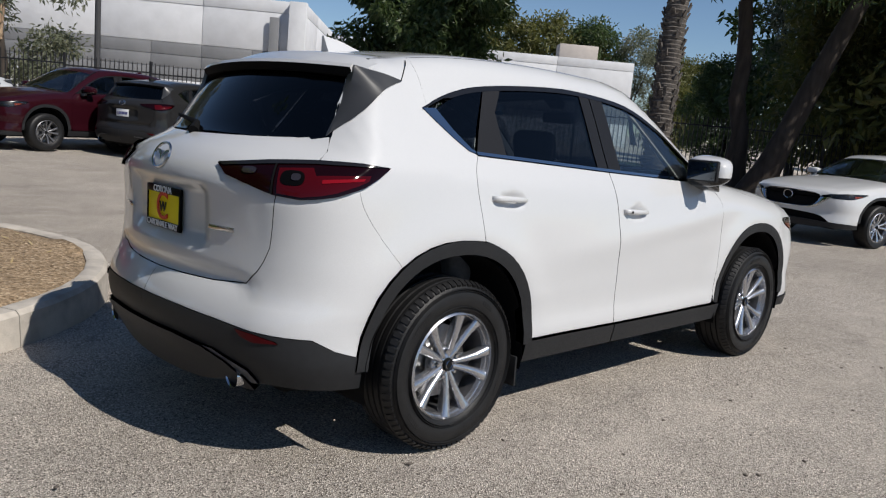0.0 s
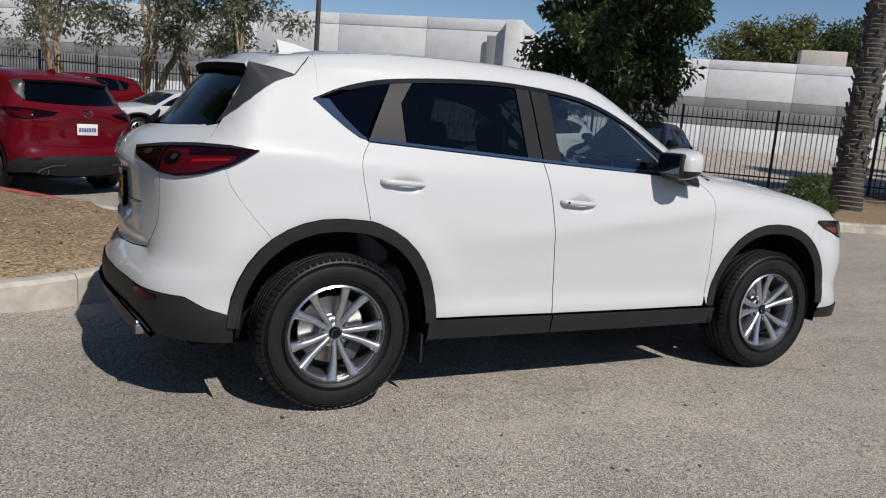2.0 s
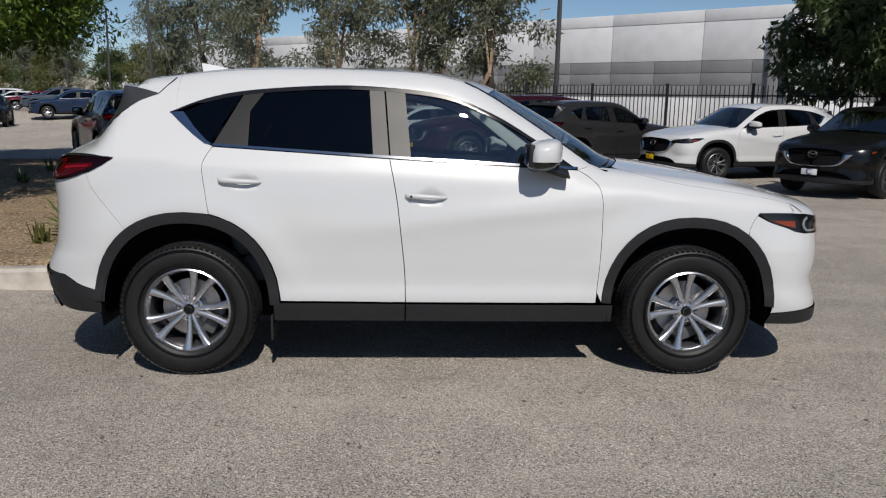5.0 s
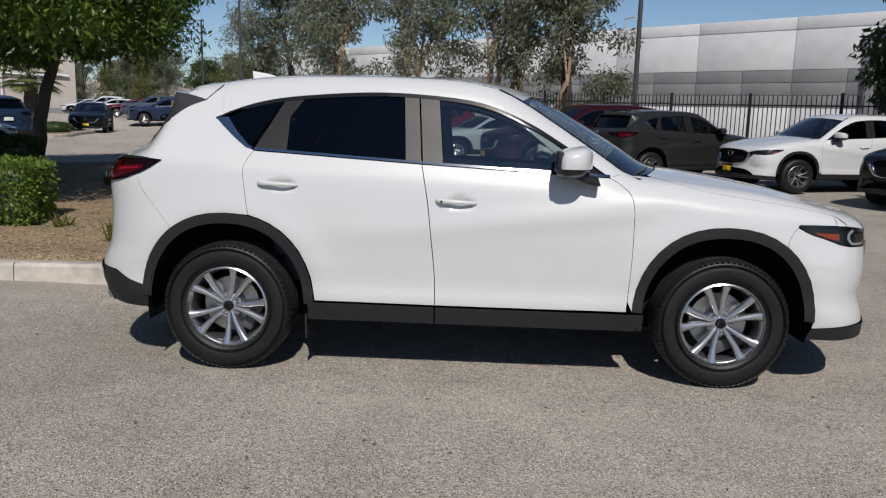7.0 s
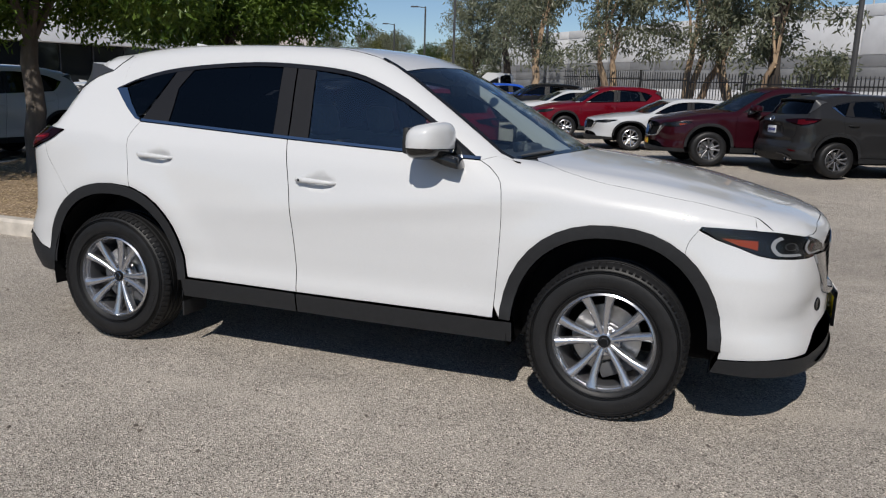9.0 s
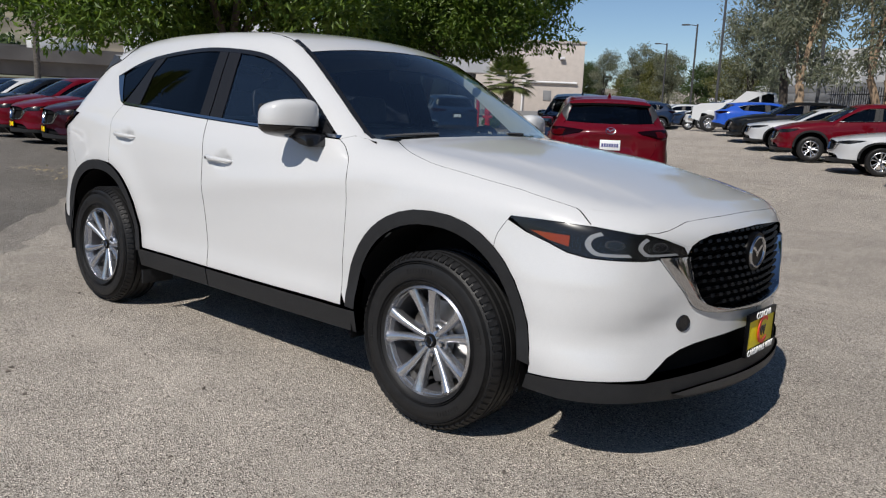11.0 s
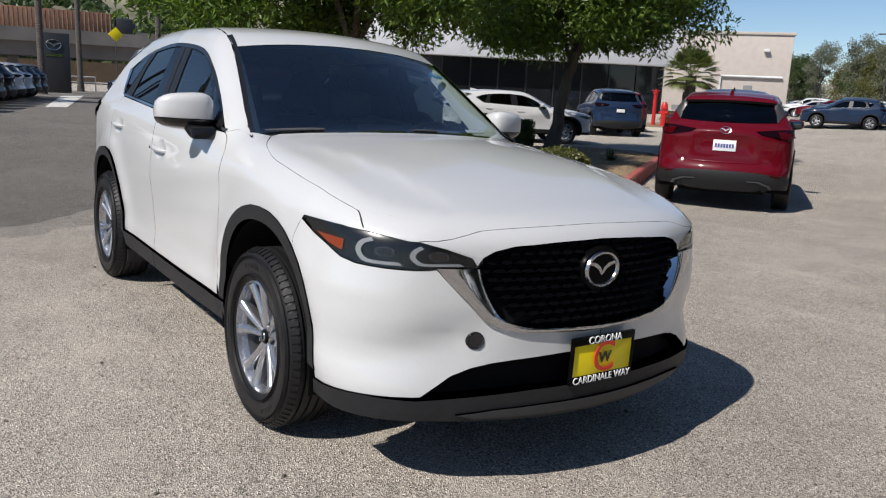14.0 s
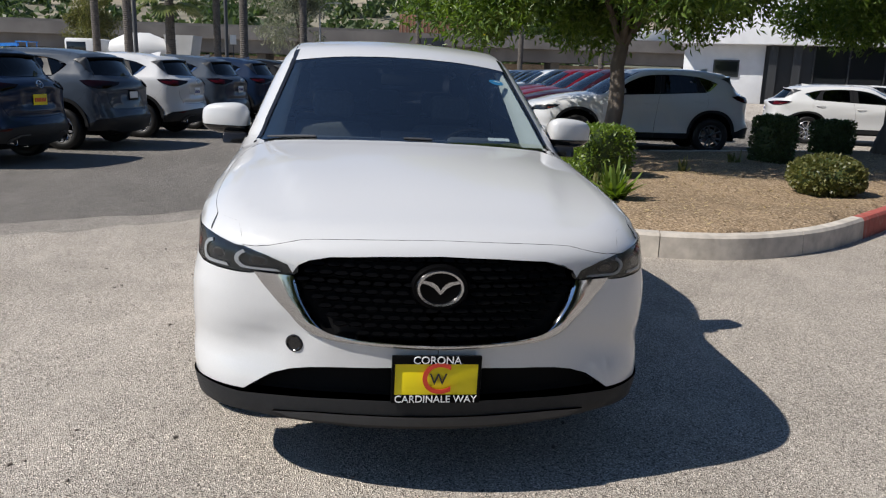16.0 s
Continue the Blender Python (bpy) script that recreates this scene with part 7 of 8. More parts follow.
part("duct", tube([(-6, -0.2, 0.2), (-6, -0.2, 3.9), (-0.6, -0.2, 3.9)], 0.12, 8), WALL_WHITE, block, "white downpipe")
part("base_wall", box((10, 0.5, 1.0), pose(-5.2, -0.1, 0.5)), WALL_GREY, block, "grey base course")
part("wall_lamp", box((0.5, 0.5, 0.25), pose(-2.2, -0.2, 6.3), 0.04), WALL_WHITE, block)
part("wall_vent", box((0.8, 0.1, 1.0), pose(-3.5, -0.03, 2.6), 0.02), WALL_GREY, block)
far_shop = thing("far_building", "low pale building behind the trees", "building")
part("wall", box((40, 10, 5), pose(-62, 122, 2.5, 0, 0, 30)), WALL_BEIGE, far_shop)
far_shop2 = thing("far_building", "low pale building behind the trees", "building")
part("wall", box((30, 8, 5), pose(-22, 100, 2.5, 0, 0, 10)), WALL_WHITE, far_shop2)
# sign at the street
totem = thing("totem_sign", "tall black sign slab with a plain silver emblem", "sign", at=pose(-52, 6.45, 0, 0, 0, -8))
part("slab", box((0.5, 1.85, 3.75), pose(0, 0, 1.875), 0.04), DARK_CLAD, totem)
emblem(totem, pose(0.27, 0, 3.0) @ Matrix(((0, 0, 1, 0), (1, 0, 0, 0), (0, 1, 0, 0), (0, 0, 0, 1))), 0.8)
part("print_bar", box((0.02, 1.0, 0.16), pose(0.26, 0, 2.35)), CHROME, totem)

# ---------------------------------------------------------------- overpass, trucks and hills
BRIDGE = surface("weathered_bridge_concrete", (0.15, 0.14, 0.132), 0.9, vary=0.15, scale=0.6, second=(0.10, 0.092, 0.088), mix_scale=0.3, mix_at=0.55)
over = thing("overpass", "long weathered concrete motorway overpass", "overpass")
m = pose(-108, -10, 0, 0, 0, 84)
part("girder", box((260, 10, 1.7), m @ pose(0, 0, 3.9)), BRIDGE, over)
part("deck", box((260, 12, 0.5), m @ pose(0, 0, 4.95)), BRIDGE, over)
for s in (-1, 1):
    part("barrier", box((260, 0.3, 1.1), m @ pose(0, s * 5.85, 5.7)), BRIDGE, over)
part("sound_wall", box((260, 0.4, 3.2), m @ pose(0, 20, 6.2)), BRIDGE, over, "tall tan sound wall")
for k in range(-6, 7):
    part("pier", box((1.2, 6, 3.1), m @ pose(k * 20, 0, 1.5), 0.1), BRIDGE, over)
part("embankment", box((260, 30, 3.0), m @ pose(0, 36, 1.5)), DIRT, over, "dry embankment")
TRUCK_WHITE = surface("white_trailer_sheet", (0.6, 0.6, 0.6), 0.5, vary=0.05, scale=1)
TRUCK_RUST = surface("rusty_brown_container", (0.22, 0.10, 0.06), 0.7, vary=0.2, scale=3)
for s, mat, lab, y in ((25, TRUCK_RUST, "brown slatted trailer lorry on the overpass", 1.6), (52, TRUCK_WHITE, "white box trailer lorry on the overpass", -2), (70, TRUCK_WHITE, "white box trailer lorry on the overpass", 1.6)):
    t = thing("lorry", lab, "lorry", "lorries on the overpass", at=m @ pose(s, y, 5.2) @ Matrix.Diagonal((1, 1, 1, 1) if mat is TRUCK_RUST else (0.5, 0.8, 0.72, 1)))
    part("trailer", box((13, 2.5, 2.7), pose(0, 0, 2.4), 0.05), mat, t)
    if mat is TRUCK_RUST:
        for k in range(26):
            part("slat", box((0.12, 2.56, 2.6), pose(-6.2 + k * 0.5, 0, 2.4)), BARK_PALE, t)
    part("cab", box((2.4, 2.4, 2.7), pose(8.2, 0, 1.9), 0.25), DARK_CLAD if mat is TRUCK_RUST else TRUCK_WHITE, t)
    for k in (-5.5, -4.3, 5.0, 8.6):
        for q in (-1, 1):
            wb = lathe([(0.0, -0.14), (0.5, -0.14), (0.5, 0.14), (0.0, 0.14)], 16)
            wb.transform(pose(k, q * 1.05, 0.5))
            part("wheel", wb, RUBBER, t)
HILL = surface("dry_brush_hillside", (0.12, 0.125, 0.085), 0.95, vary=0.5, scale=0.05, second=(0.22, 0.19, 0.14), mix_scale=0.012, mix_at=0.5, detail=10)
gx, gy = 46, 70
verts, faces = [], []
for i in range(gx):
    for j in range(gy):
        x, y = -170 - i * 24, -700 + j * 20
        rise = max(0.0, (-x - 180) / 1000)
        hgt = 190 * rise**0.85 * (0.75 + 0.5 * noise.fractal(Vector((x / 260, y / 260, 0)), 1.0, 2.0, 5)) * (1 - 0.75 * max(0, min(1, (y - 300) / 380)))
        verts.append((x, y, hgt - 0.4))
faces = [(i * gy + j, (i + 1) * gy + j, (i + 1) * gy + j + 1, i * gy + j + 1) for i in range(gx - 1) for j in range(gy - 1)]
me = bpy.data.meshes.new("hills")
me.from_pydata(verts, [], faces)
me.materials.append(HILL)
me.shade_smooth()
tagged(new("hills", me), "dry hillside with brush and scattered houses beyond the motorway", "hills", kind="structure")


def hill_z(x, y):
    i, j = min(max(int((-170 - x) / 24), 0), gx - 1), min(max(int((y + 700) / 20), 0), gy - 1)
    return verts[i * gy + j][2]


rng = random.Random(12)
walls, roofs = bmesh.new(), bmesh.new()
for k in range(420):
    x, y = rng.uniform(-430, -1150), rng.uniform(-600, 260)
    z, tn, w, d, h = hill_z(x, y), rng.uniform(0, 180), rng.uniform(8, 14), rng.uniform(7, 10), rng.uniform(3, 5.5)
    add_box(walls, (w, d, h + 2), pose(x, y, z + h / 2 - 1, 0, 0, tn))
    add_tube(roofs, [Vector((x, y, z + h)) + Matrix.Rotation(radians(tn), 3, "Z") @ Vector((-w / 2 - 0.5, 0, 0.6)), Vector((x, y, z + h)) + Matrix.Rotation(radians(tn), 3, "Z") @ Vector((w / 2 + 0.5, 0, 0.6))], d * 0.36, 4)
houses = thing("hillside_houses", "many pale houses with tiled roofs scattered on the hillside", "houses", kind="stuff")
HOUSE = surface("cream_house_wall", (0.45, 0.40, 0.34), 0.9, vary=0.15, scale=0.05)
TILE = surface("brown_roof_tiles", (0.22, 0.16, 0.13), 0.9, vary=0.2, scale=0.05)
part("house_walls", walls, HOUSE, houses, smooth=False)
part("house_roofs", roofs, TILE, houses, smooth=False)
cl = []
for k in range(900):
    x = -190 - 760 * rng.random() ** 1.5
    y = rng.uniform(-0.6, 0.45) * (-x) - 20
    r = rng.uniform(1.6, 4.5)
    for q in range(3):
        cl.append((x + rng.uniform(-3, 3), y + rng.uniform(-3, 3), hill_z(x, y) + r * 0.6 + rng.uniform(0, 3), r))
v, f = scatter_leaves(np.random.default_rng(4), cl, 22, 2.5, 1.8, 0.2)
tagged(new("hillside_trees", leaf_mesh("hillside_trees", v, f, LEAF_DARK)), "scattered dark green trees on the hillside", "trees", kind="stuff")

# ---------------------------------------------------------------- standpipe
HYDRANT = surface("red_enamel", (0.5, 0.02, 0.02), 0.35, vary=0.08, scale=10)
st = thing("fire_standpipe", "red fire standpipe with capped outlets", "hydrant", at=pose(-20.2, 27.6, 0.1))
part("barrel", lathe([(0.0, 0.0), (0.2, 0.0), (0.2, 0.08), (0.13, 0.1), (0.13, 0.8), (0.17, 0.84), (0.17, 0.9), (0.15, 1.05), (0.08, 1.18), (0.0, 1.2)], 20, "z"), HYDRANT, st)
for a in (0, 90, 180):
    o = lathe([(0.0, 0.0), (0.075, 0.0), (0.075, 0.16), (0.0, 0.16)], 14, "z")
    o.transform(Matrix.Rotation(radians(a), 4, "Z") @ pose(0.1, 0, 0.68, 0, 90))
    part("outlet", o, HYDRANT, st)
st2 = thing("backflow_valve", "red upright backflow pipe with a handwheel", "hydrant", at=pose(-21.3, 28.2, 0.1))
part("riser", tube([(0, 0, 0), (0, 0, 1.6)], 0.09, 12), HYDRANT, st2)
part("handwheel", lathe([(0.16, -0.02), (0.2, 0.0), (0.16, 0.02)], 20, "z", closed=True), HYDRANT, st2).matrix_basis = pose(0, 0, 1.7)
part("bonnet_cap", lathe([(0.0, 1.55), (0.14, 1.55), (0.14, 1.64), (0.04, 1.68), (0.04, 1.78), (0, 1.78)], 14, "z"), HYDRANT, st2)
bed2 = flow([(-24, 33), (-23, 27), (-19.5, 25.6), (-17.8, 27.2), (-18.6, 30), (-20, 34)], 5, True)
dirt_bed("far_bed", inset(bed2, 0.14), 0.13, "planted soil bed with a small palm")
kerb("far_kerb", bed2 + bed2[:1], "pale concrete kerb round the small bed")
clipped_hedge("round_shrub", "low green shrub beside the standpipe", pose(-21.8, 30.5, 0.12), (1.6, 1.4, 0.7), 21, LEAF_HEDGE, False)
clipped_hedge("round_shrub", "low green shrub beside the standpipe", pose(-19.2, 29.2, 0.12), (1.4, 1.2, 0.5), 22, LEAF_DARK, False)

# ---------------------------------------------------------------- beyond the parked rows
PAINT_WHITE = surface("worn_white_road_paint", (0.62, 0.61, 0.58), 0.85, vary=0.15, scale=3, second=(0.42, 0.4, 0.37), mix_scale=2.0, mix_at=0.58)
solid("lane_marking", flat([(-28.8, 2.55), (-29.3, 3.4), (-46, 7.0), (-44.6, 5.6)], 0.008), PAINT_WHITE, "worn white painted marking on the lane", "road marking", kind="structure")
gate = thing("barrier_rail", "white two-rail tubular barrier at the lot entrance", "barrier", at=pose(-58, 4.2, 0, 0, 0, 104))
for x in (0, 2.1, 4.2, 6.3):
    part("post", tube([(x, 0, 0), (x, 0, 1.05)], 0.05, 8), TRUCK_WHITE, gate)
for z in (0.62, 1.05):
    part("rail", tube([(0, 0, z), (6.3, 0, z)], 0.045, 8), TRUCK_WHITE, gate)
sign = thing("warning_sign", "yellow diamond road sign on a steel post", "road sign", at=pose(-62, 12.4, 0, 0, 0, 0))
part("post", tube([(0, 0, 0), (0, 0, 4.8)], 0.04, 8), POLE, sign)
part("sign_plate", box((0.02, 0.8, 0.8), pose(0.06, 0, 4.4, 45), 0.004), YELLOW, sign, "yellow diamond plate")
plain = thing("street_sign", "small white sign on a thin post", "road sign", at=pose(-40, -5.9, 0, 0, 0, 0))
part("post", tube([(0, 0, 0), (0, 0, 3.0)], 0.035, 8), POLE, plain)
part("sign_plate", box((0.02, 0.34, 0.5), pose(0.05, 0, 2.8), 0.004), TRUCK_WHITE, plain, "plain white plate")
lamp = thing("street_lamp", "grey street lamp with two curved arms beyond the row", "street lamp", at=pose(-60, -1.6, 0, 0, 0, 85))
part("pole", tube([(0, 0, 0), (0, 0, 6.2)], [0.1, 0.06], 8), ROOF_GREY, lamp)
for s in (-1, 1):
    part("arm", tube([(0, 0, 6.0), (s * 0.5, 0, 6.45), (s * 1.4, 0, 6.5)], 0.04, 8), ROOF_GREY, lamp)
    part("lamp_head", box((0.5, 0.2, 0.1), pose(s * 1.5, 0, 6.48), 0.03), ROOF_GREY, lamp)
mixer = thing("mixer_lorry", "white lorry with a round drum parked beyond the row", "lorry", at=pose(-46, -12.4, 0, 0, 0, 80))
drum = lathe([(0.0, -2.2), (0.5, -2.1), (1.05, -0.6), (1.05, 0.6), (0.6, 1.7), (0.0, 1.8)], 24)
drum.transform(pose(0.2, 0, 2.15, 0, 0, 90))
part("drum", drum, TRUCK_WHITE, mixer)
part("chassis", box((7.0, 2.2, 0.35), pose(0, 0, 0.85), 0.03), DARK_CLAD, mixer)
cab = part("cab", box((1.9, 2.3, 2.0), pose(-3.0, 0, 1.75), 0.15), TRUCK_WHITE, mixer)
part("cab_window", box((1.2, 2.34, 0.7), pose(-3.2, 0, 2.2), 0.05), SHOP_GLASS, cab)
part("hopper", prism([(-0.7, 0), (0.7, 0), (0.9, 1.2), (-0.9, 1.2)], 1.6, pose(2.9, 0, 1.9, 90)), ROOF_GREY, mixer)
for x in (-2.9, 0.9, 2.2):
    for s in (-1, 1):
        wb = lathe([(0.0, -0.14), (0.5, -0.14), (0.5, 0.14), (0.0, 0.14)], 18)
        wb.transform(pose(x, s * 1.0, 0.5))
        part("wheel", wb, RUBBER, mixer)
LIFT_BLUE = surface("bright_blue_enamel", (0.02, 0.2, 0.62), 0.4, vary=0.08, scale=4)
lift = thing("boom_lift", "bright blue boom lift parked beyond the row", "lift", at=pose(-44, -20.5, 0, 0, 0, 80))
part("chassis", box((2.6, 1.7, 0.7), pose(0, 0, 0.65), 0.08), LIFT_BLUE, lift)
part("boom", tube([(0.6, 0, 1.2), (-1.6, 0, 2.05)], [0.2, 0.16], 4), LIFT_BLUE, lift)
part("boom", tube([(-1.6, 0, 2.05), (2.2, 0, 2.25)], [0.16, 0.12], 4), LIFT_BLUE, lift)
part("basket", merge(*[box((0.05, 0.05, 1.0), pose(2.4 + a * 0.6, b * 0.5, 1.9)) for a in (0, 1) for b in (-1, 1)], box((0.7, 1.1, 0.05), pose(2.7, 0, 1.4)), box((0.7, 1.1, 0.05), pose(2.7, 0, 2.4))), LIFT_BLUE, lift)
for x in (-0.9, 0.9):
    for s in (-1, 1):
        wb = lathe([(0.0, -0.14), (0.42, -0.14), (0.42, 0.14), (0.0, 0.14)], 18)
        wb.transform(pose(x, s * 0.85, 0.42))
        part("wheel", wb, RUBBER, lift)

# ---------------------------------------------------------------- grit on the asphalt
grit_rng = np.random.default_rng(31)
chips = bmesh.new()
for k in range(420):
    x, y = float(grit_rng.uniform(-7, 6)), float(grit_rng.uniform(-7, -0.9) if k % 3 else grit_rng.uniform(-7, 0.9))
    w = float(grit_rng.uniform(0.004, 0.013))
    add_box(chips, (w * 1.6, w, w * 0.7), pose(x, y, w * 0.3 + (0.004 if x < -1.5 else 0), 0, 0, float(grit_rng.uniform(0, 180))), w * 0.2, 1)
tagged(new("asphalt_grit", finish(chips, "asphalt_grit", BARK_GREY, False)), "loose grit and crumbs on the asphalt", "grit", kind="stuff")


# ---------------------------------------------------------------- parked cars


def sedan_warp(x, y, z):
    """The same skin drawn lower and longer, as a saloon car."""
    if z > 0.45:
        z = 0.45 + (z - 0.45) * (0.80 if z < 1.1 else 0.80)
    if x < -AXLE:
        x = -AXLE + (x + AXLE) * 1.18
    if x > AXLE:
        x = AXLE + (x - AXLE) * 1.06
    return (x, y, z)


def repaint(car, old, fresh):
    for o in (car, *car.children_recursive):
        for slot in o.material_slots if o.type == "MESH" else ():
            if slot.material is old:
                slot.link = "OBJECT"
                slot.material = fresh
    return car


PLAIN_YELLOW = (YELLOW, (("C", 0.165, LETTER_RED, 0.0, 0.0),))
WHITE_PLATE = (PLATE_WHITE, BARS, False)
red_car = build_suv("red_crossover", "deep red crossover with black skirts, parked beside the red kerb", "", RED, False, step=0.07, rear_plate=WHITE_PLATE)
red_car.matrix_basis = pose(-3.3, 8.7, ground_z(-3.0, 8.7), 0, 0, 123)
red_car.scale = (0.95, 0.98, 0.955)
suv = build_suv("parked_suv", "dark grey sport utility vehicle with black arches, parked by the fence", "cars parked by the fence", GREY, False, step=0.08, front_plate=PLAIN_YELLOW, rear_plate=WHITE_PLATE, wheel_dark=True)
suv.matrix_basis = pose(4.6, 13.9, 0, 0, 0, 27)
suv.scale = (1.03, 1.03, 0.97)
saloon = build_suv("parked_saloon", "white saloon car parked nose out by the planted strip", "", WHITE, False, warp=sedan_warp, step=0.08, rear_plate=WHITE_PLATE, tyre_r=0.335)
saloon.matrix_basis = pose(10.8, 1.3, 0, 0, 0, 165)
lean_suv = build_suv("parked_suv", "dark slate blue sport utility vehicle parked in a row, tail out", "row of parked cars", SLATE, False, step=0.14, rear_plate=(PLATE_WHITE, ()), lean=True)
lean_car = build_suv("parked_saloon", "silver saloon car parked in a row", "far parked cars", SILVER, False, warp=sedan_warp, step=0.14, lean=True, tyre_r=0.335)


def park(src, x, y, turn, colour, label, group="", k=(1, 1, 1)):
    c = copy_thing(src, pose(x, y, ground_z(x, y), 0, 0, turn))
    c.scale = k
    old = {id(suv): GREY, id(saloon): WHITE, id(lean_suv): SLATE, id(lean_car): SILVER}[id(src)]
    if colour is not old:
        repaint(c, old, colour)
    return tagged(c, label, "car", group)


F = "cars parked by the fence"
park(suv, 7.5, 12.2, 195, WHITE, "white sport utility vehicle parked nose out by the fence", F, (1.03, 1.03, 0.97))
nose_out = park(suv, 8.7, 9.3, 214, BLACK, "black crossover parked nose out beside the red kerb", F, (0.97, 0.98, 0.95))
repaint(repaint(nose_out, YELLOW, PLATE_WHITE), LETTER_RED, PLATE_INK)
park(suv, 2.5, 15.0, 200, MAROON, "dark maroon large sport utility vehicle parked nose out", F, (1.12, 1.06, 1.05))
park(suv, -11.0, 5.9, 262, WHITE, "white sport utility vehicle standing in the shade of the tree", "second row of parked cars")
park(saloon, -13.2, 12.6, 66, WHITE, "white hatchback parked behind the tree", "", (0.93, 1, 1))
park(lean_car, 0.2, 18.6, 203, SILVER, "silver saloon car parked nose out by the fence", F)
park(lean_suv, -2.2, 21.6, 203, RED, "red sport utility vehicle parked nose out", F)
park(lean_car, -4.0, 24.6, 203, SILVER, "silver saloon car parked nose out", F)
park(lean_suv, -5.8, 27.6, 203, BLACK, "black sport utility vehicle parked nose out", F, (1, 1, 0.92))
park(lean_car, -7.6, 30.8, 23, BRIGHT_BLUE, "bright blue saloon car parked tail out", F)
park(lean_suv, -12.4, 38.6, 203, WHITE, "white sport utility vehicle parked nose out", F)
park(lean_suv, -14.6, 42.0, 203, BLUE, "dark blue sport utility vehicle parked nose out", F)
for x, y, c, lab, src in ((-18.0, 44.8, WHITE, "white saloon car in the far lot", lean_car), (-19.4, 42.2, BLUE, "dark blue sport utility vehicle in the far lot", lean_suv), (-26.5, 53.5, RED, "red saloon car in the far lot", lean_car), (-21, 48.5, WHITE, "white saloon car in the far lot", lean_car), (-30.6, 58.5, WHITE, "white saloon car in the far lot", lean_car), (-33.5, 62.5, WHITE, "white sport utility vehicle in the far lot", lean_suv), (-36.9, 66.4, SILVER, "silver saloon car in the far lot", lean_car), (-40, 71, WHITE, "white saloon car in the far lot", lean_car), (-24, 51, SLATE, "slate blue sport utility vehicle in the far lot", lean_suv)):
    park(src, x, y, 205, c, lab, "far parked cars")
park(suv, -6.5, 13.4, 121, BLUE, "dark blue sport utility vehicle parked ahead of the red crossover", "")
park(lean_suv, -16.6, 20.0, 145, BLUE, "dark blue sport utility vehicle standing in the drive", "", (1, 1, 1))
park(lean_suv, -19.5, 23.6, 145, RED, "red sport utility vehicle standing in the drive", "", (1, 1, 1))
park(suv, -20.5, 35.0, 290, BLACK, "black crossover coming nose first from the far lot", "", (0.95, 0.97, 0.92))
# row with tails to the lane
R1 = ((BLUE, "dark blue"), (SLATE, "slate blue"), (WHITE, "white"), (SLATE, "slate blue"), (BLUE, "dark blue"), (BLACK, "black"), (WHITE, "white"), (SLATE, "slate blue"), (BLUE, "dark blue"), (BLACK, "black"), (BLACK, "black"), (SILVER, "silver"), (WHITE, "white"), (GREY, "dark grey"), (BLUE, "dark blue"))
for k, (c, word) in enumerate(R1):
    x = -7.6 - 2.45 * k
    y = -6.6 + 0.26 * (-7.6 - x)
    if k == 1:
        lean_suv.matrix_basis = pose(x, y, 0, 0, 0, 256)
    else:
        row_car = park(lean_suv if k > 4 else suv if k != 1 else lean_suv, x, y, 256 + (k * 37 % 5) - 2, c, word + " sport utility vehicle parked in a row, tail out", "row of parked cars", (1, 1, 1))
        repaint(row_car, ALLOY_BACK, ALLOY)
        if k == 0:
            repaint(repaint(row_car, PLATE_WHITE, YELLOW), PLATE_INK, LETTER_RED)
# row with noses to the lane
R2 = ((MAROON, "dark maroon"), (RED, "red"), (RED, "bright red"), (BLACK, "black"), (WHITE, "white"), (BLUE, "dark blue"), (BLACK, "black"), (SLATE, "slate blue"), (BLUE, "dark blue"), (SLATE, "slate blue"), (WHITE, "white"), (BLUE, "dark blue"))
for k, (c, word) in enumerate(R2):
    x = -13.8 - 2.75 * k
    y = 6.35 + 0.13 * (-13.8 - x)
    park(suv if k < 2 else lean_suv, x, y, 262 + (k * 29 % 5) - 2, c, word + " car parked in a row, nose to the lane", "second row of parked cars")
lean_car.matrix_basis = pose(-46, 20, 0, 0, 0, 100)
for x, y, c, w in ((-30, 24, WHITE, "white"), (-33, 27, SILVER, "silver"), (-27, 21.5, SLATE, "slate blue"), (-35.5, 30, WHITE, "white"), (-50, 14.5, BLACK, "black"), (-51, 17, RED, "red"), (-45, 22.5, GREY, "grey")):
    park(lean_car, x, y, 70, c, w + " saloon car before the showroom", "far parked cars")

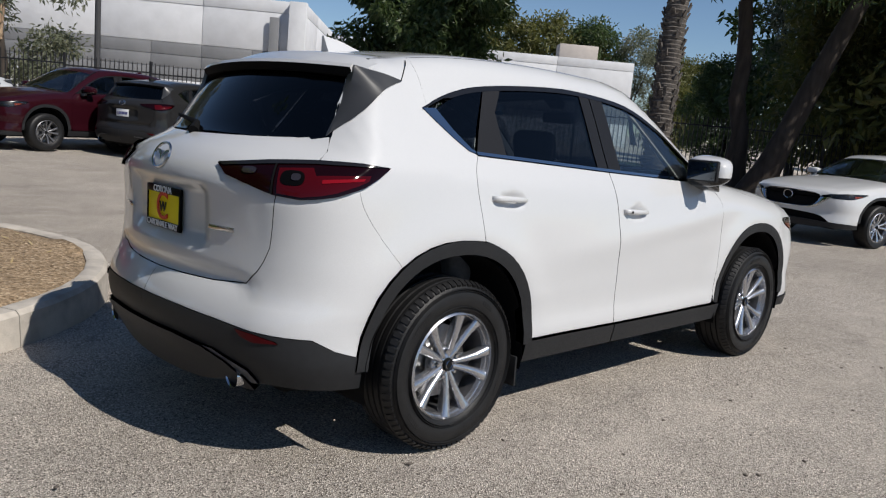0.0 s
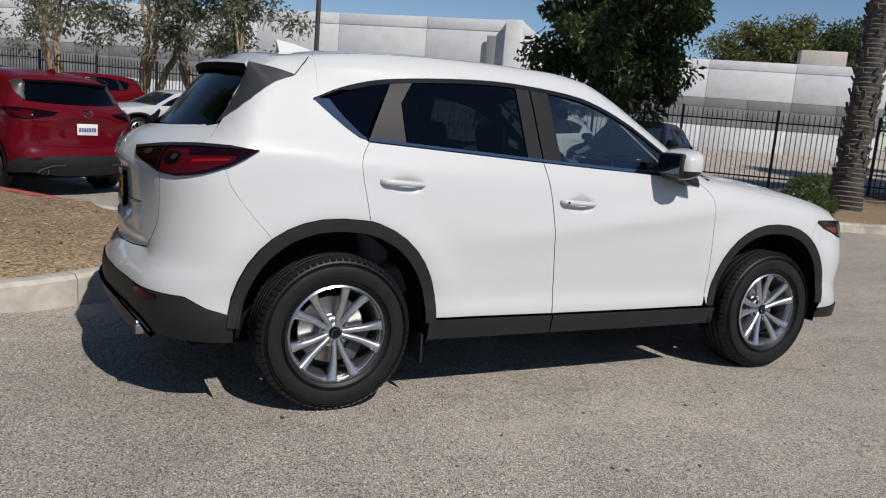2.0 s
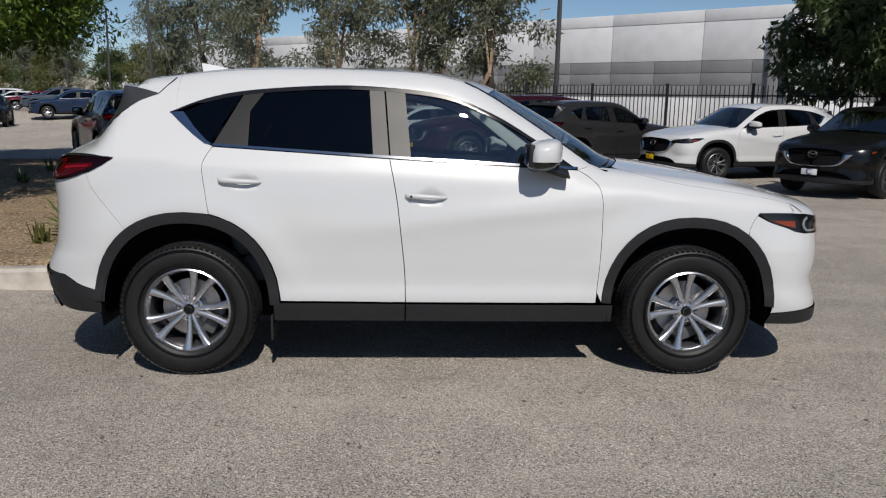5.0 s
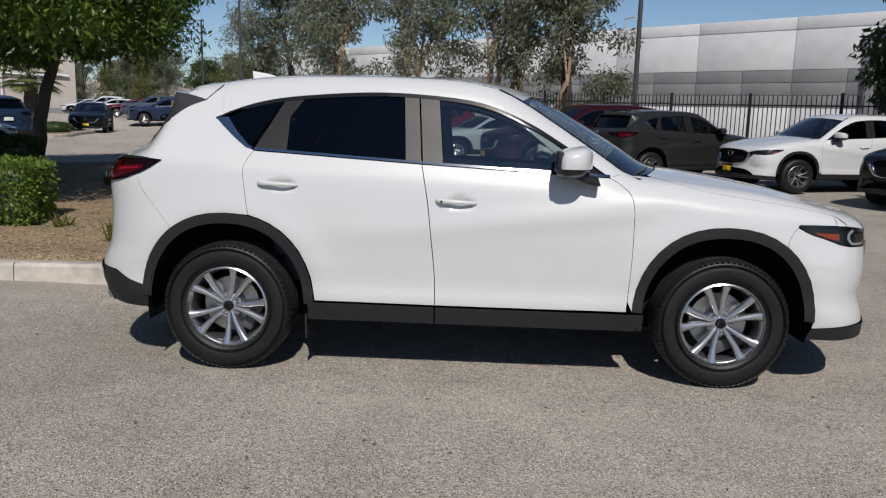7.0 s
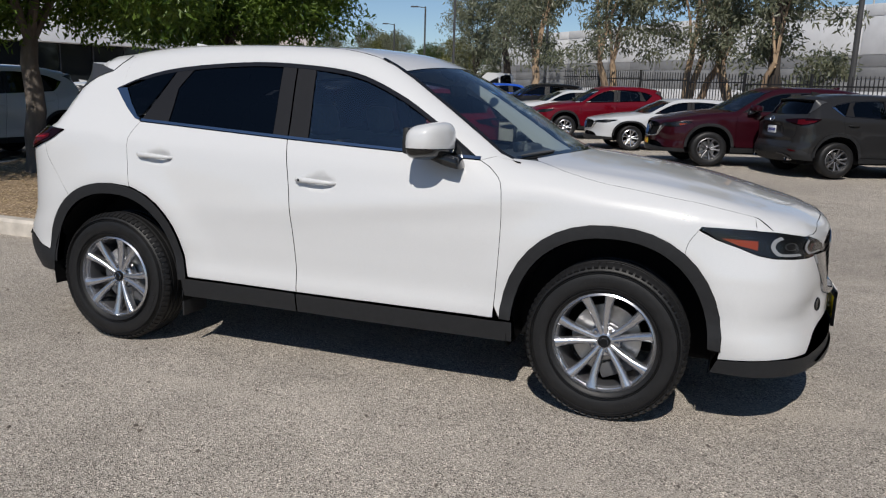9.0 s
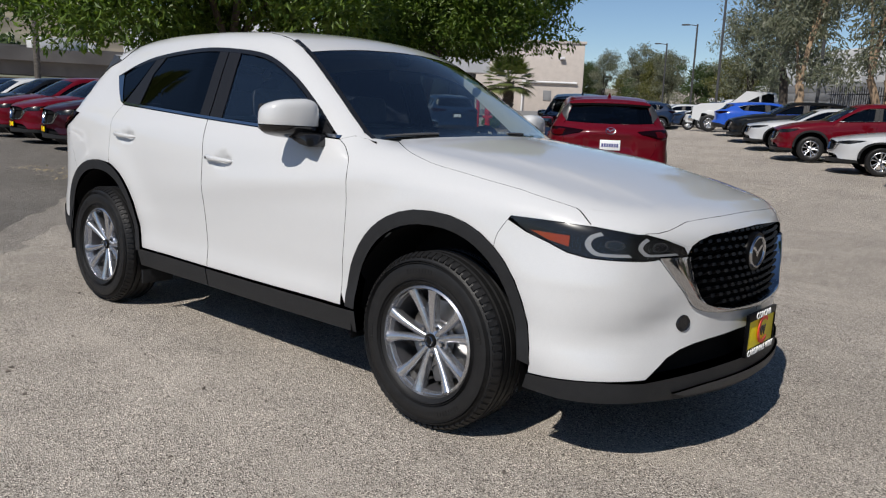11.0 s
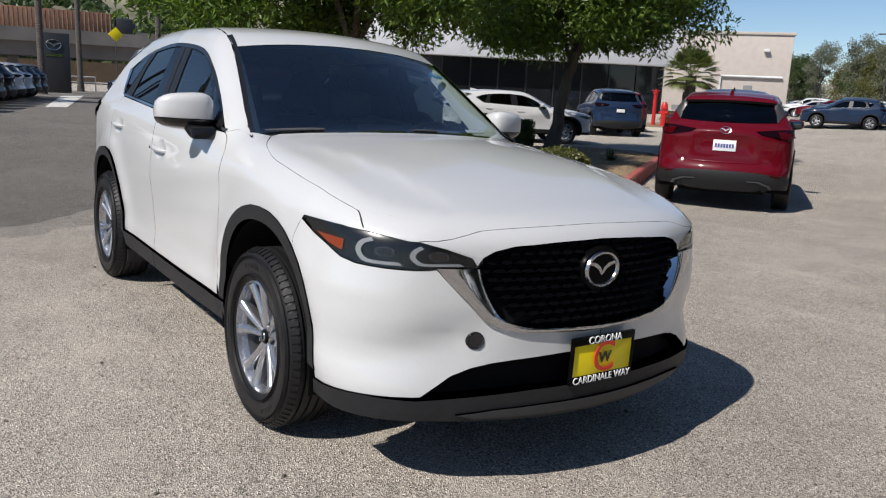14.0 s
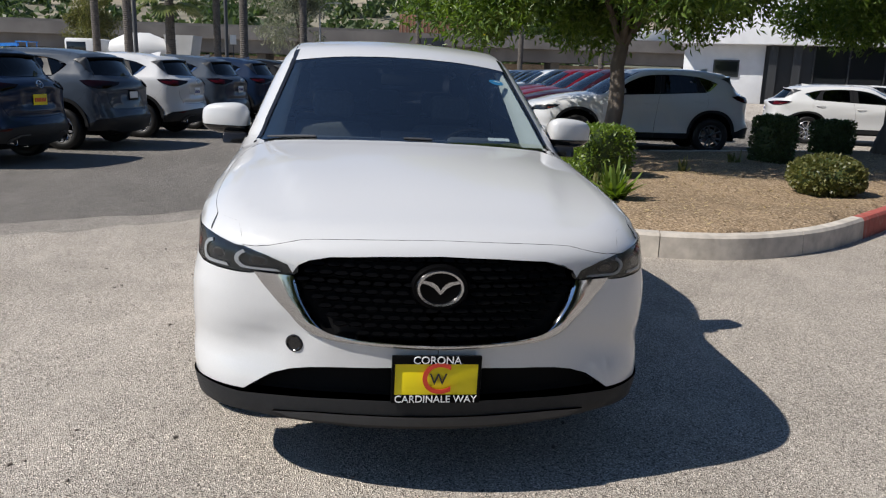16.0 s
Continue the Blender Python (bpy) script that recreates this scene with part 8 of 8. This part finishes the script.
# ---------------------------------------------------------------- pickup truck
pick = thing("pickup_truck", "white crew-cab pickup truck parked in the far lot", "pickup truck", at=pose(-9.7, 34.8, ground_z(-9.7, 34.8), 0, 0, 203))
side = [(-2.9, 0.55), (-2.95, 1.28), (-0.95, 1.32), (-0.9, 1.34), (-0.72, 1.9), (0.55, 1.93), (1.15, 1.4), (2.55, 1.3), (2.85, 1.15), (2.9, 0.6), (2.55, 0.5), (2.45, 0.85), (2.1, 1.03), (1.75, 0.95), (1.5, 0.5), (-1.45, 0.5), (-1.6, 0.95), (-1.95, 1.05), (-2.3, 0.95), (-2.45, 0.55)]
b = prism(side, 1.9, Matrix(((1, 0, 0, 0), (0, 0, 1, 0), (0, 1, 0, 0), (0, 0, 0, 1))))
for v in b.verts:
    if v.co.z > 1.45:
        v.co.y *= 0.82
part("body", b, WHITE, pick, angle=30)
for s in (-1, 1):
    for x0, x1 in ((-0.68, -0.12), (-0.05, 0.72)):
        g = bmesh.new()
        g.faces.new([g.verts.new(p) for p in ((x0, s * 0.958, 1.36), (x1, s * 0.958, 1.36), (min(x1, 0.5), s * 0.80, 1.84), (x0 + 0.04, s * 0.80, 1.84))])
        bmesh.ops.solidify(g, geom=g.faces[:], thickness=0.02)
        part("side_window", g, SHOP_GLASS, pick)
g = bmesh.new()
g.faces.new([g.verts.new(p) for p in ((1.17, -0.78, 1.42), (1.17, 0.78, 1.42), (0.62, 0.68, 1.9), (0.62, -0.68, 1.9))])
bmesh.ops.solidify(g, geom=g.faces[:], thickness=0.03)
part("windscreen", g, SHOP_GLASS, pick)
part("grille", box((0.1, 1.1, 0.42), pose(2.9, 0, 0.95), 0.03), GLOSS_BLACK, pick)
part("front_bumper", box((0.25, 1.85, 0.25), pose(2.92, 0, 0.6), 0.05), CHROME, pick)
for s in (-1, 1):
    part("headlamp", box((0.12, 0.32, 0.2), pose(2.86, s * 0.72, 1.02), 0.03), LAMP_GREY, pick)
for x in (-1.95, 2.1):
    for s in (-1, 1):
        wheel(pick, pose(x, s * 0.84, 0.4, 0, 0, 0 if s < 0 else 180), False, 0.405, w=0.27)
